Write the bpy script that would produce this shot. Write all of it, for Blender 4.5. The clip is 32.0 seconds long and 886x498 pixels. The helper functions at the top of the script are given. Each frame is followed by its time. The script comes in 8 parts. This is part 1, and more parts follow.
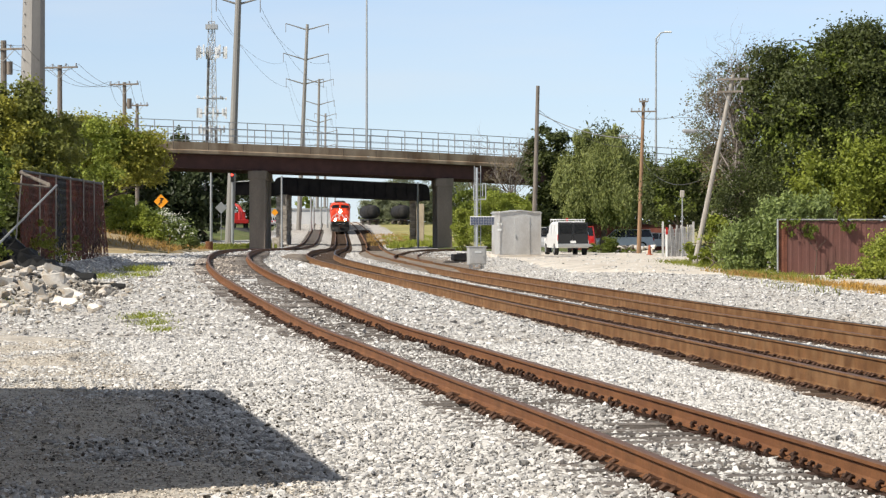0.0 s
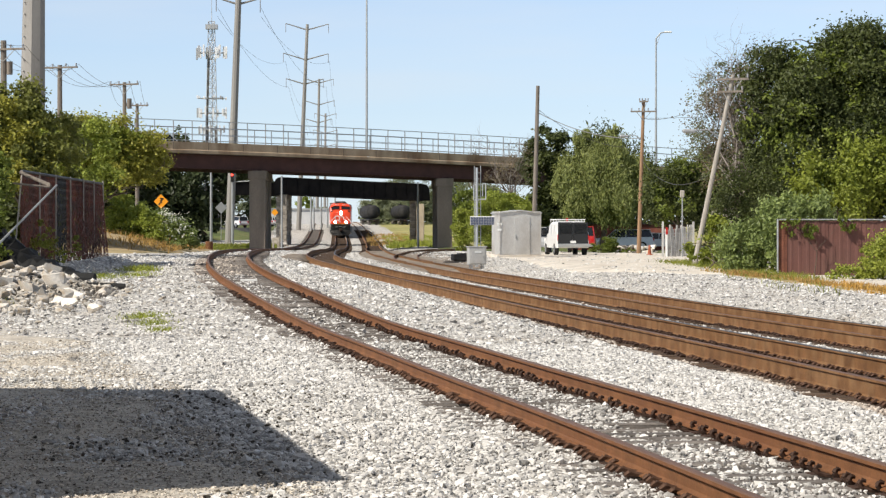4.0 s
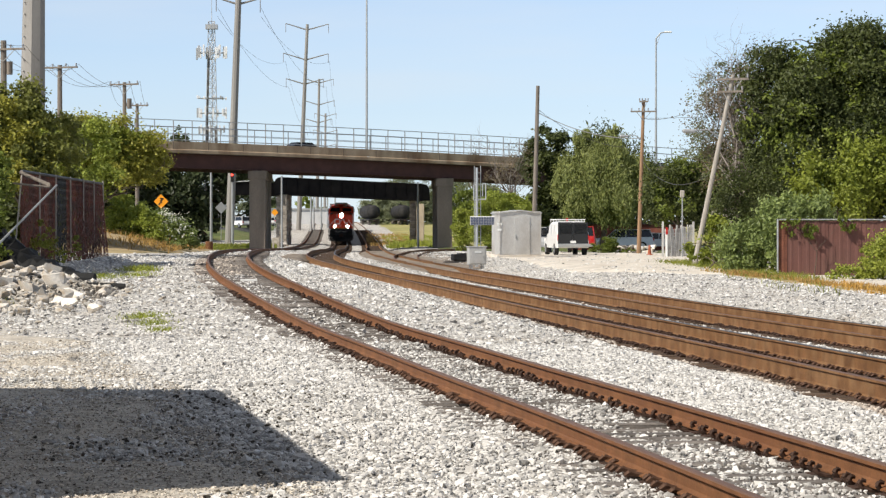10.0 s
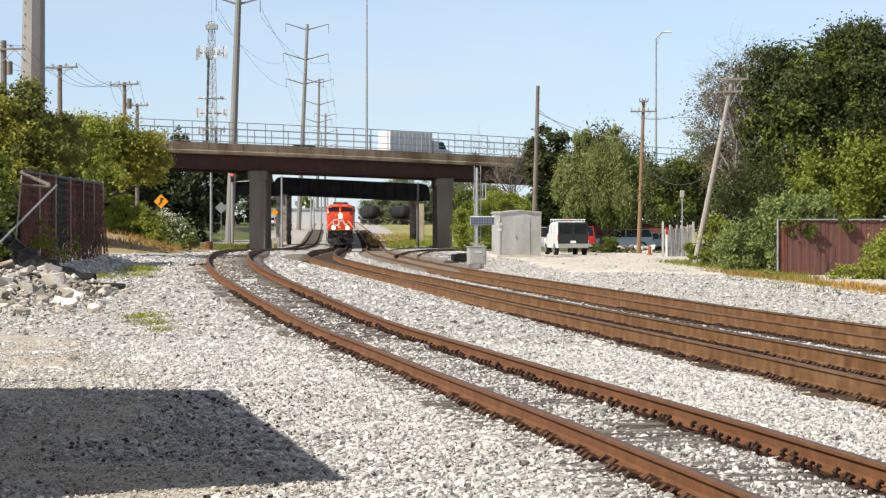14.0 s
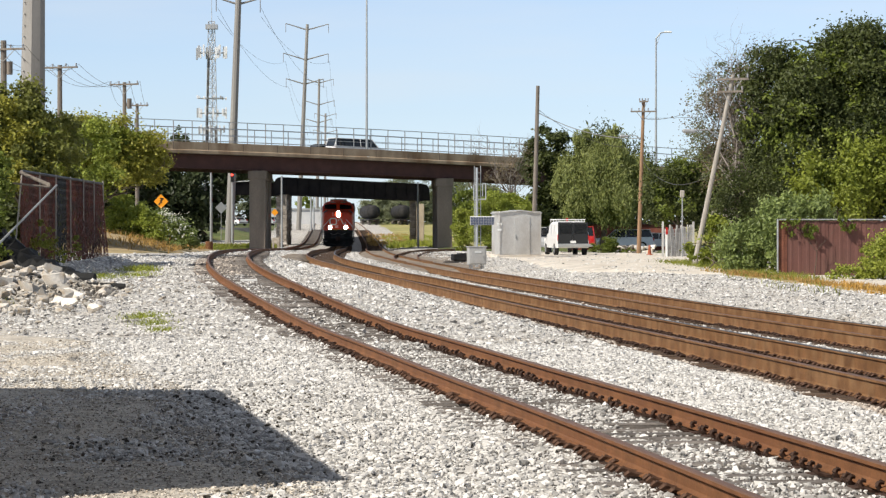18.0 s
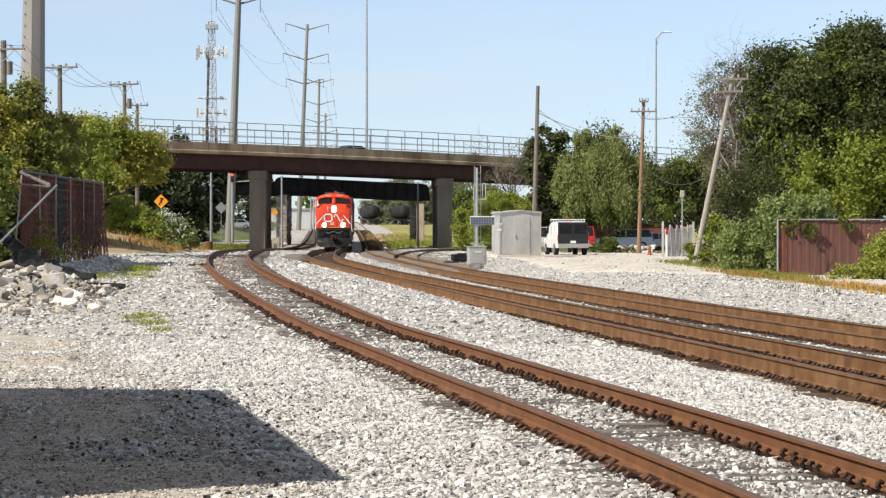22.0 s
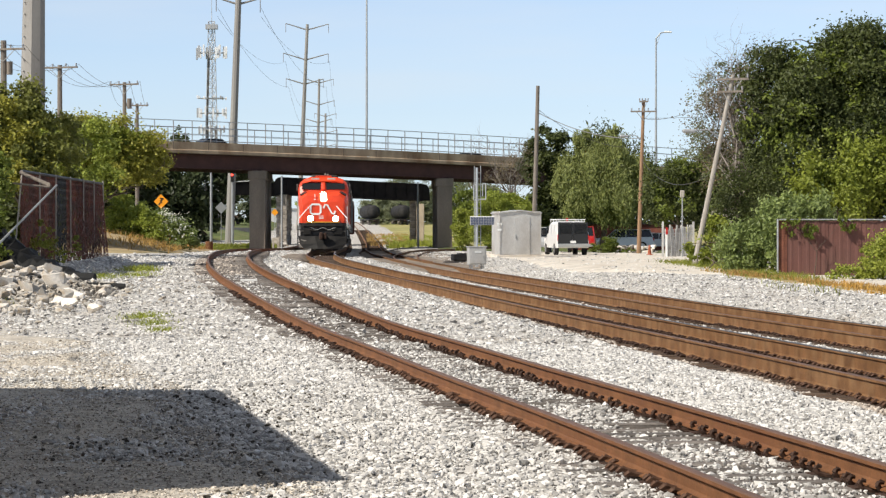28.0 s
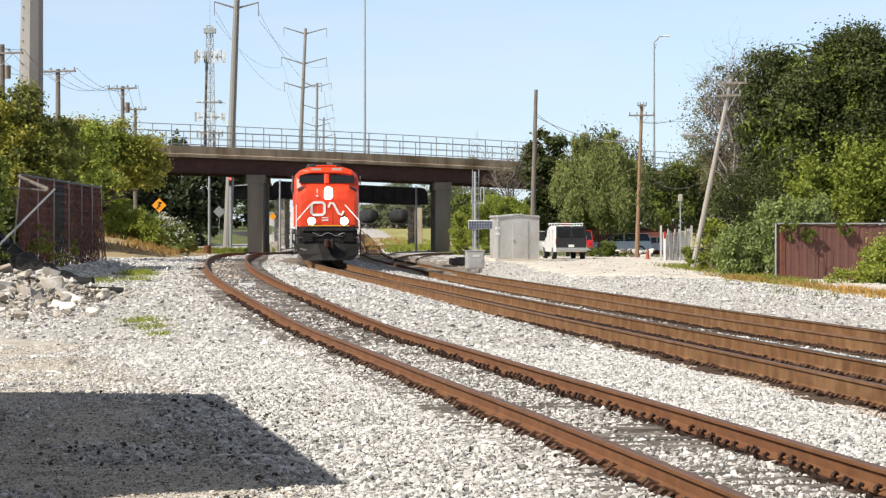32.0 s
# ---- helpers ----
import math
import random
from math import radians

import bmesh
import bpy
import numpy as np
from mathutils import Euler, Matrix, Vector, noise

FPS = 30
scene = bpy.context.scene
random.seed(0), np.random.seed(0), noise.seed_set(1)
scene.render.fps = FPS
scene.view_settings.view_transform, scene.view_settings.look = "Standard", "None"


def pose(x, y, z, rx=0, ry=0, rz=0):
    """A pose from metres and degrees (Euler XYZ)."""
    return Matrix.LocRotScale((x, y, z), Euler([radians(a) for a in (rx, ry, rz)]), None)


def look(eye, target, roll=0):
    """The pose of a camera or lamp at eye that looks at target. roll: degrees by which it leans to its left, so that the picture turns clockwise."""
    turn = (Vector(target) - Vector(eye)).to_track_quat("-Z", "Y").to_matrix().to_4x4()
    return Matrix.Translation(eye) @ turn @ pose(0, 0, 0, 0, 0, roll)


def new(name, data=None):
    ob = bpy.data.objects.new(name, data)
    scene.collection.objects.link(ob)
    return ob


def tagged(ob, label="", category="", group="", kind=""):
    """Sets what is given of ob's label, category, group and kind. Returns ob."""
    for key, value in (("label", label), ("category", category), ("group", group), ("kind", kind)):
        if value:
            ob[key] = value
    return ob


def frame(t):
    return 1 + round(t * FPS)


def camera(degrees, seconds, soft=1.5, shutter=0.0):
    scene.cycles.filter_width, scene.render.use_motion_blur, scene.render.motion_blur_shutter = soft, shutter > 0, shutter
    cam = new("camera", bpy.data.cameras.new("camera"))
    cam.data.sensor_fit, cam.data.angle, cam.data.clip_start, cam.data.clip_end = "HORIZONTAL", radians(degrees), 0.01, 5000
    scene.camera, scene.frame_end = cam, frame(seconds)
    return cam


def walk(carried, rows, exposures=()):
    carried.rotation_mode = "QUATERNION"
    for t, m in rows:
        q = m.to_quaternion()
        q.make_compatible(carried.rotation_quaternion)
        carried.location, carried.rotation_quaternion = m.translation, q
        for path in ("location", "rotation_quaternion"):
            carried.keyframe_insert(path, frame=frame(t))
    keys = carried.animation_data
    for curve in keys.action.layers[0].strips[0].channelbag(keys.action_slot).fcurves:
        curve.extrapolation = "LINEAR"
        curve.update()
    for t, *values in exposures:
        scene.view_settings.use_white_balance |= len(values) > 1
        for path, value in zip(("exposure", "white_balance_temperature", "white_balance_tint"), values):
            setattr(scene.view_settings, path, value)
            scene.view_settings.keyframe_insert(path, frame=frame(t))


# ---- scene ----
# Camera: a long lens on a tripod, eye 1.73 m above the rail heads; y runs away from it along the line.
cam = camera(20.0, 32.0, soft=1.3)
PX = math.degrees(0.0002249)


def aim(dx, dy):
    return pose(0, 0, 1.73, 90 - 0.5026 + dy * PX, 0, dx * PX)


walk(cam, [(0, aim(0, 0)), (15, aim(0, 0)), (30.0, aim(0, 0)), (30.5, aim(-2, 0)), (31.0, aim(-2, -1.5)), (31.3, aim(-2.5, 0)), (31.5, aim(-3.5, 2)),
           (31.7, aim(-4, 3.5)), (32.0, aim(-3.3, 7))], [(0, 0.02), (31.2, 0.02), (32, 0.12)])

# Light: late-morning sun from behind the left shoulder, clear sky.
SUN_EL, SUN_AZ = 43.0, 236.0
TO_SUN = Vector((math.sin(radians(SUN_AZ)) * math.cos(radians(SUN_EL)), math.cos(radians(SUN_AZ)) * math.cos(radians(SUN_EL)), math.sin(radians(SUN_EL))))
world = bpy.data.worlds.new("sky")
scene.world = world
world.use_nodes = True
wn, wl = world.node_tree.nodes, world.node_tree.links
sky = wn.new("ShaderNodeTexSky")
sky.sky_type, sky.sun_disc = "NISHITA", False
sky.sun_elevation, sky.sun_rotation = radians(SUN_EL), radians(SUN_AZ)
sky.air_density, sky.dust_density, sky.ozone_density, sky.altitude = 1.0, 0.25, 2.0, 1500
soften = wn.new("ShaderNodeHueSaturation")
soften.inputs["Hue"].default_value, soften.inputs["Saturation"].default_value = 0.505, 0.5
wl.new(sky.outputs[0], soften.inputs["Color"])
# thin high cloud
wc, wz, wr, wm = wn.new("ShaderNodeTexCoord"), wn.new("ShaderNodeTexNoise"), wn.new("ShaderNodeMapRange"), wn.new("ShaderNodeMix")
wp = wn.new("ShaderNodeMapping")
wp.inputs["Scale"].default_value = (3.0, 3.0, 22.0)
wl.new(wc.outputs["Generated"], wp.inputs[0])
wl.new(wp.outputs[0], wz.inputs["Vector"])
wz.inputs["Scale"].default_value, wz.inputs["Detail"].default_value = 2.2, 6
wr.inputs[1].default_value, wr.inputs[2].default_value, wr.inputs[3].default_value, wr.inputs[4].default_value = 0.42, 0.75, 0.0, 0.3
wl.new(wz.outputs["Fac"], wr.inputs[0])
wm.data_type = "RGBA"
wl.new(wr.outputs[0], wm.inputs["Factor"])
balance = wn.new("ShaderNodeVectorMath")
balance.operation = "MULTIPLY"
balance.inputs[1].default_value = (0.84, 1.0, 1.2)
wl.new(soften.outputs[0], balance.inputs[0])
wl.new(balance.outputs[0], wm.inputs["A"])
wm.inputs["B"].default_value = (6.7, 7.1, 7.5, 1)
# neutral grey mixed in overhead, out of view, to take blue from shade
vs_, vr, vm = wn.new("ShaderNodeSeparateXYZ"), wn.new("ShaderNodeMapRange"), wn.new("ShaderNodeMix")
wl.new(wc.outputs["Generated"], vs_.inputs[0])
vr.inputs[1].default_value, vr.inputs[2].default_value, vr.inputs[3].default_value, vr.inputs[4].default_value = 0.2, 0.8, 0.0, 0.85
wl.new(vs_.outputs["Z"], vr.inputs[0])
vm.data_type = "RGBA"
wl.new(vr.outputs[0], vm.inputs["Factor"])
wl.new(wm.outputs["Result"], vm.inputs["A"])
vm.inputs["B"].default_value = (2.2, 2.2, 2.2, 1)
# pale haze towards the horizon
hs, hr, hm = wn.new("ShaderNodeSeparateXYZ"), wn.new("ShaderNodeMapRange"), wn.new("ShaderNodeMix")
wl.new(wc.outputs["Generated"], hs.inputs[0])
hr.inputs[1].default_value, hr.inputs[2].default_value, hr.inputs[3].default_value, hr.inputs[4].default_value = 0.0, 0.085, 0.5, 0.0
wl.new(hs.outputs["Z"], hr.inputs[0])
hm.data_type = "RGBA"
wl.new(hr.outputs[0], hm.inputs["Factor"])
wl.new(vm.outputs["Result"], hm.inputs["A"])
hm.inputs["B"].default_value = (6.5, 7.1, 7.5, 1)
wl.new(hm.outputs["Result"], wn["Background"].inputs[0])
wn["Background"].inputs[1].default_value = 0.113
sun = new("sun", bpy.data.lights.new("sun", "SUN"))
sun.data.energy, sun.data.angle, sun.data.color = 5.6, radians(0.5), (1.0, 0.93, 0.82)
sun.matrix_world = look(TO_SUN * 60, (0, 0, 0))

# ---------------------------------------------------------------- materials
MATS = {}


def mat(name, col, rough=0.8, metal=0.0, var=0.25, scale=8.0, fine=60.0, bump=0.3, dirt=None, dirt_amount=0.45, dirt_scale=1.2, island=0.0, obj=0.0, stretch=(1, 1, 1), coords="Object", spec=0.3):
    """Procedural surface: base colour varied at two scales, stains with a shape of their own, fine relief."""
    if name in MATS:
        return MATS[name]
    m = bpy.data.materials.new(name)
    m.use_nodes = True
    n, l = m.node_tree.nodes, m.node_tree.links
    b = n["Principled BSDF"]
    b.inputs["Roughness"].default_value, b.inputs["Metallic"].default_value = rough, metal
    b.inputs["Specular IOR Level"].default_value = spec
    tc = n.new("ShaderNodeTexCoord")
    mp = n.new("ShaderNodeMapping")
    mp.inputs["Scale"].default_value = stretch
    l.new(tc.outputs[coords], mp.inputs[0])

    def noise_node(s, detail=5.0):
        t = n.new("ShaderNodeTexNoise")
        t.inputs["Scale"].default_value, t.inputs["Detail"].default_value = s, detail
        l.new(mp.outputs[0], t.inputs["Vector"])
        return t.outputs["Fac"]

    def ramp(fac, lo, hi):
        r = n.new("ShaderNodeMapRange")
        r.inputs[1].default_value, r.inputs[2].default_value = 0.3, 0.7
        r.inputs[3].default_value, r.inputs[4].default_value = lo, hi
        l.new(fac, r.inputs[0])
        return r.outputs[0]

    def times(a, b_):
        t = n.new("ShaderNodeMath")
        t.operation = "MULTIPLY"
        l.new(a, t.inputs[0])
        l.new(b_, t.inputs[1])
        return t.outputs[0]

    coarse, small = noise_node(scale), noise_node(fine, 3.0)
    value = times(ramp(coarse, 1 - var, 1 + var), ramp(small, 1 - var * 0.7, 1 + var * 0.7))
    for amount, node, out in ((island, "ShaderNodeNewGeometry", "Random Per Island"), (obj, "ShaderNodeObjectInfo", "Random")):
        if amount:
            g = n.new(node)
            r = n.new("ShaderNodeMapRange")
            r.inputs[3].default_value, r.inputs[4].default_value = 1 - amount, 1 + amount
            l.new(g.outputs[out], r.inputs[0])
            value = times(value, r.outputs[0])
    base = n.new("ShaderNodeVectorMath")
    base.operation = "SCALE"
    base.inputs[0].default_value = col
    l.new(value, base.inputs["Scale"])
    colour = base.outputs[0]
    if dirt:
        mx = n.new("ShaderNodeMix")
        mx.data_type = "RGBA"
        st = noise_node(dirt_scale, 6.0)
        r = n.new("ShaderNodeMapRange")
        r.inputs[1].default_value, r.inputs[2].default_value = 0.45, 0.68
        r.inputs[3].default_value, r.inputs[4].default_value = 0.0, dirt_amount
        l.new(st, r.inputs[0])
        l.new(r.outputs[0], mx.inputs["Factor"])
        l.new(colour, mx.inputs["A"])
        mx.inputs["B"].default_value = (*dirt, 1)
        colour = mx.outputs["Result"]
    l.new(colour, b.inputs["Base Color"])
    if bump:
        bp = n.new("ShaderNodeBump")
        bp.inputs["Strength"].default_value, bp.inputs["Distance"].default_value = bump, 0.5 / fine
        l.new(small, bp.inputs["Height"])
        l.new(bp.outputs[0], b.inputs["Normal"])
    MATS[name] = m
    return m


def leaf_mat(name, col, var=0.45, warm=0.25):
    """Leaves: varied leaf by leaf, letting some light through."""
    if name in MATS:
        return MATS[name]
    m = bpy.data.materials.new(name)
    m.use_nodes = True
    n, l = m.node_tree.nodes, m.node_tree.links
    b = n["Principled BSDF"]
    b.inputs["Roughness"].default_value, b.inputs["Specular IOR Level"].default_value = 0.5, 0.35
    g = n.new("ShaderNodeNewGeometry")
    tc = n.new("ShaderNodeTexCoord")
    nz = n.new("ShaderNodeTexNoise")
    nz.inputs["Scale"].default_value = 0.7
    l.new(tc.outputs["Object"], nz.inputs["Vector"])
    mx = n.new("ShaderNodeMix")
    mx.data_type = "RGBA"
    mx.inputs["A"].default_value = (*[c * (1 - var) for c in col], 1)
    mx.inputs["B"].default_value = (col[0] * (1 + var + warm), col[1] * (1 + var), col[2] * (1 + var * 0.3), 1)
    ad = n.new("ShaderNodeMath")
    ad.operation = "MULTIPLY_ADD"
    ad.inputs[1].default_value, ad.inputs[2].default_value = 0.55, -0.02
    l.new(g.outputs["Random Per Island"], ad.inputs[0])
    ad2 = n.new("ShaderNodeMath")
    ad2.operation = "MULTIPLY_ADD"
    ad2.inputs[1].default_value = 0.6
    l.new(nz.outputs["Fac"], ad2.inputs[0])
    l.new(ad.outputs[0], ad2.inputs[2])
    l.new(ad2.outputs[0], mx.inputs["Factor"])
    l.new(mx.outputs["Result"], b.inputs["Base Color"])
    tr = n.new("ShaderNodeBsdfTranslucent")
    l.new(mx.outputs["Result"], tr.inputs[0])
    ms = n.new("ShaderNodeMixShader")
    ms.inputs[0].default_value = 0.3
    l.new(b.outputs[0], ms.inputs[1])
    l.new(tr.outputs[0], ms.inputs[2])
    l.new(ms.outputs[0], n["Material Output"].inputs[0])
    MATS[name] = m
    return m


def glow(name, col, strength):
    if name in MATS:
        return MATS[name]
    m = bpy.data.materials.new(name)
    m.use_nodes = True
    b = m.node_tree.nodes["Principled BSDF"]
    b.inputs["Base Color"].default_value = (*col, 1)
    b.inputs["Emission Color"].default_value = (*col, 1)
    b.inputs["Emission Strength"].default_value = strength
    MATS[name] = m
    return m


M_RUST = mat("rusty_steel", (0.182, 0.082, 0.036), 0.75, 0.1, 0.22, 3, 40, 0.25, (0.16, 0.065, 0.03), 0.6, 0.9)
M_HEAD = mat("worn_rail_head", (0.15, 0.085, 0.055), 0.55, 0.2, 0.15, 2, 50, 0.1)
M_RUSTG = mat("golden_rust_steel", (0.165, 0.08, 0.032), 0.75, 0.1, 0.28, 3, 40, 0.25, (0.33, 0.20, 0.10), 0.45, 2.2)
# dark base colour carries the dark reflection on the polished head
M_SHINY = mat("polished_rail_head", (0.075, 0.07, 0.068), 0.45, 0.5, 0.1, 2, 50, 0.05)
M_DARKRUST = mat("dark_rust", (0.05, 0.028, 0.02), 0.8, 0.1, 0.3, 20, 80, 0.3)
M_CLIP = mat("rusty_clip", (0.085, 0.046, 0.03), 0.8, 0.1, 0.3, 20, 80, 0.3)
M_TIEB = mat("oil_dark_tie_wood", (0.085, 0.06, 0.045), 0.9, 0, 0.3, 5, 45, 0.6, (0.15, 0.09, 0.055), 0.6, 2.0, obj=0.3, stretch=(1, 6, 6))
M_TIE = mat("weathered_tie_wood", (0.19, 0.172, 0.158), 0.9, 0, 0.35, 5, 45, 0.7, (0.07, 0.05, 0.04), 0.6, 2.0, obj=0.35, stretch=(1, 6, 6))
M_STEEL = mat("galvanized_steel", (0.42, 0.43, 0.43), 0.55, 0.6, 0.12, 2, 30, 0.1)
M_CONC = mat("bridge_concrete", (0.43, 0.325, 0.225), 0.9, 0, 0.16, 1.2, 25, 0.3, (0.17, 0.095, 0.05), 0.85, 0.7, stretch=(0.8, 0.8, 0.3))
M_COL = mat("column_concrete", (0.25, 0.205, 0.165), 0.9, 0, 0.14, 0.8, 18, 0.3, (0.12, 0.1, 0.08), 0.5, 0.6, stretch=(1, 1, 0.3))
M_GIRD = mat("girder_paint", (0.092, 0.043, 0.036), 0.7, 0.1, 0.15, 1.5, 25, 0.1, (0.06, 0.03, 0.025), 0.5, 0.5)
M_BLACK = mat("black_girder", (0.011, 0.01, 0.011), 0.8, 0.0, 0.3, 1.5, 25, 0.2, (0.028, 0.024, 0.022), 0.6, 0.7, spec=0.15)
M_STONE = mat("pier_stone", (0.36, 0.32, 0.27), 0.9, 0, 0.3, 3, 30, 0.6, (0.12, 0.1, 0.085), 0.6, 1.0, obj=0.3)
M_WOOD = mat("pole_wood", (0.19, 0.165, 0.14), 0.9, 0, 0.25, 3, 40, 0.4, stretch=(4, 4, 0.3))
M_GREYWOOD = mat("grey_pole_wood", (0.36, 0.33, 0.29), 0.9, 0, 0.2, 3, 40, 0.4, stretch=(4, 4, 0.3))
M_POLE = mat("weathering_steel_pole", (0.29, 0.275, 0.255), 0.7, 0.1, 0.12, 1, 25, 0.1, (0.2, 0.18, 0.16), 0.5, 0.5, stretch=(2, 2, 0.2))
M_BROWNPOLE = mat("brown_pole_wood", (0.27, 0.17, 0.1), 0.9, 0, 0.2, 3, 40, 0.4, stretch=(4, 4, 0.3))
M_BARK = mat("bark", (0.11, 0.085, 0.065), 0.95, 0, 0.35, 6, 30, 0.8, stretch=(1, 1, 0.3))
M_BRICK = mat("fence_slat_brown", (0.105, 0.03, 0.018), 0.75, 0, 0.4, 2, 14, 0.8, (0.03, 0.018, 0.015), 0.75, 0.8, obj=0.25, stretch=(1, 1, 2.2))

# ---------------------------------------------------------------- building helpers


def part(name, bm, material, parent=None, label="", smooth=False):
    """Links a bmesh (or verts and faces) as one mesh object under a thing or a part."""
    me = bpy.data.meshes.new(name)
    if isinstance(bm, tuple):
        me.from_pydata(bm[0], [], bm[1])
    else:
        bm.normal_update()
        bm.to_mesh(me)
        bm.free()
    for m in material if isinstance(material, (list, tuple)) else [material]:
        me.materials.append(m)
    if smooth:
        me.polygons.foreach_set("use_smooth", [True] * len(me.polygons))
    ob = new(name, me)
    if parent:
        ob.parent = parent
    if label:
        ob["label"] = label
    return ob


def thing(name, at=(0, 0, 0), label="", category="", group="", kind="", rz=0.0, rx=0.0, ry=0.0):
    ob = new(name)
    ob.empty_display_size = 0.2
    ob.matrix_basis = pose(*at, rx, ry, rz)
    return tagged(ob, label, category, group, kind)


def box(bm, c, s, bevel=0.0, rot=None, mi=0):
    r = bmesh.ops.create_cube(bm, size=1)
    vs = r["verts"]
    bmesh.ops.scale(bm, vec=s, verts=vs)
    if bevel:
        es = list({e for v in vs for e in v.link_edges})
        o = bmesh.ops.bevel(bm, geom=es, offset=bevel, segments=2, affect="EDGES", profile=0.5)
        vs = list({v for f in o["faces"] for v in f.verts} | {v for v in vs if v.is_valid})
    if rot:
        bmesh.ops.rotate(bm, cent=(0, 0, 0), matrix=Euler([radians(a) for a in rot]).to_matrix(), verts=vs)
    bmesh.ops.translate(bm, vec=c, verts=vs)
    if mi:
        for f in {f for v in vs for f in v.link_faces}:
            f.material_index = mi
    return vs


def boxm(*boxes, bevel=0.0):
    bm = bmesh.new()
    for b in boxes:
        box(bm, b[0], b[1], bevel, b[2] if len(b) > 2 else None)
    return bm


def rod(bm, p0, p1, r0, r1=None, seg=8, mi=0):
    """A straight tapered rod between two points."""
    r1 = r0 if r1 is None else r1
    p0, p1 = Vector(p0), Vector(p1)
    d = p1 - p0
    r = bmesh.ops.create_cone(bm, cap_ends=True, segments=seg, radius1=r0, radius2=max(r1, 1e-4), depth=d.length)
    m = Matrix.Translation((p0 + p1) / 2) @ d.to_track_quat("Z", "Y").to_matrix().to_4x4()
    bmesh.ops.transform(bm, matrix=m, verts=r["verts"])
    if mi:
        for f in {f for v in r["verts"] for f in v.link_faces}:
            f.material_index = mi
    return r["verts"]


def rodm(*rods, seg=8):
    bm = bmesh.new()
    for q in rods:
        rod(bm, q[0], q[1], q[2], q[3] if len(q) > 3 else None, seg)
    return bm


def loft(rings, cap=True):
    """Verts and faces of a body through rings of equal count."""
    k = len(rings[0])
    vs = [tuple(p) for r in rings for p in r]
    fs = [(i * k + j, i * k + (j + 1) % k, (i + 1) * k + (j + 1) % k, (i + 1) * k + j) for i in range(len(rings) - 1) for j in range(k)]
    if cap:
        fs.append(tuple(range(k - 1, -1, -1)))
        fs.append(tuple((len(rings) - 1) * k + j for j in range(k)))
    return vs, fs


def smooth_curve(keys, lo, hi, step=1.0, width=13):
    """Values at even steps along a line of (distance, value) keys, eased over the corners."""
    d = np.arange(lo - width, hi + width + step, step)
    ks = np.array(keys, float)
    v = np.interp(d, ks[:, 0], ks[:, 1])
    lo_s, hi_s = (ks[1, 1] - ks[0, 1]) / (ks[1, 0] - ks[0, 0]), (ks[-1, 1] - ks[-2, 1]) / (ks[-1, 0] - ks[-2, 0])
    v = np.where(d < ks[0, 0], ks[0, 1] + (d - ks[0, 0]) * lo_s, np.where(d > ks[-1, 0], ks[-1, 1] + (d - ks[-1, 0]) * hi_s, v))
    k = np.hanning(2 * width + 1)
    k /= k.sum()
    pad = np.concatenate([v[0] - (v[1] - v[0]) * np.arange(width, 0, -1), v, v[-1] + (v[-1] - v[-2]) * np.arange(1, width + 1)])
    return d, np.convolve(pad, k, "valid")


# ---------------------------------------------------------------- lines of the three tracks: (distance, x) and (distance, rail height)
FAR_Z = [(225, -0.2), (260, -0.4), (290, -0.4), (330, -0.15), (410, 0.95), (500, 2.1), (600, 2.9), (900, 3.8), (1500, 4.2)]
LINES = {
    "near": ([(3, 4.6), (17, 2.67), (24, 1.66), (31, 0.53), (38, -0.5), (45, -1.63), (52, -2.82), (59, -3.96), (66, -4.97), (73, -5.86), (80, -6.67), (87, -7.39), (94, -8.03), (101, -8.63), (110, -9.23), (122, -9.85), (140, -11.0), (163, -12.6), (193, -14.0), (230, -15), (263, -15.4), (300, -16.2), (350, -18.2), (410, -20.8), (700, -34)],
             [(0, 0), (45, 0), (52, 0.15), (62, 0.36), (78, 0.5), (95, 0.6), (113, 0.66), (130, 0.58), (165, 0.3), (200, 0.03)] + FAR_Z),
    "loco": ([(5, 9.0), (37, 5.64), (44, 4.85), (51, 4.02), (58, 3.2), (65, 2.4), (72, 1.64), (79, 0.88), (86, 0.08), (93, -0.78), (100, -1.72), (107, -2.8), (114, -4.05), (121, -5.3), (128, -6.15), (135, -6.6), (160, -7.63), (188, -8.54), (226, -9.7), (266, -11.0), (292, -11.9), (330, -13.36), (410, -16.8), (700, -30)],
             [(0, -0.15), (45, -0.2), (85, -0.22), (105, -0.15), (120, 0.12), (130, 0.28), (160, 0.21), (190, 0.05)] + FAR_Z),
    "right": ([(5, 14.4), (52, 8.15), (59, 7.25), (66, 6.42), (73, 5.7), (80, 4.98), (87, 4.22), (94, 3.44), (101, 2.68), (108, 1.95), (115, 1.23), (122, 0.52), (129, -0.18), (136, -0.85), (143, -1.53), (150, -2.2), (175, -4.2), (200, -5.4), (265, -7.2), (330, -9.4), (410, -12.8), (700, -26)],
              [(0, -0.2), (45, -0.3), (120, -0.3), (150, -0.2), (200, -0.05)] + FAR_Z),
}
LINES["spur"] = ([(138, -1.1), (150, -2.15), (165, -2.5), (186, -1.84), (215, 0.77), (245, 5), (300, 16)], [(138, -0.2), (150, -0.17), (200, -0.03), (225, -0.2), (300, -0.3), (700, -0.3)])
CURVES = {k: (smooth_curve(a, 0, 700, 0.5, 14), smooth_curve(b, 0, 1500, 0.5, 14)) for k, (a, b) in LINES.items()}


def line_x(k, d):
    return np.interp(d, *CURVES[k][0])


def line_z(k, d):
    return np.interp(d, *CURVES[k][1])


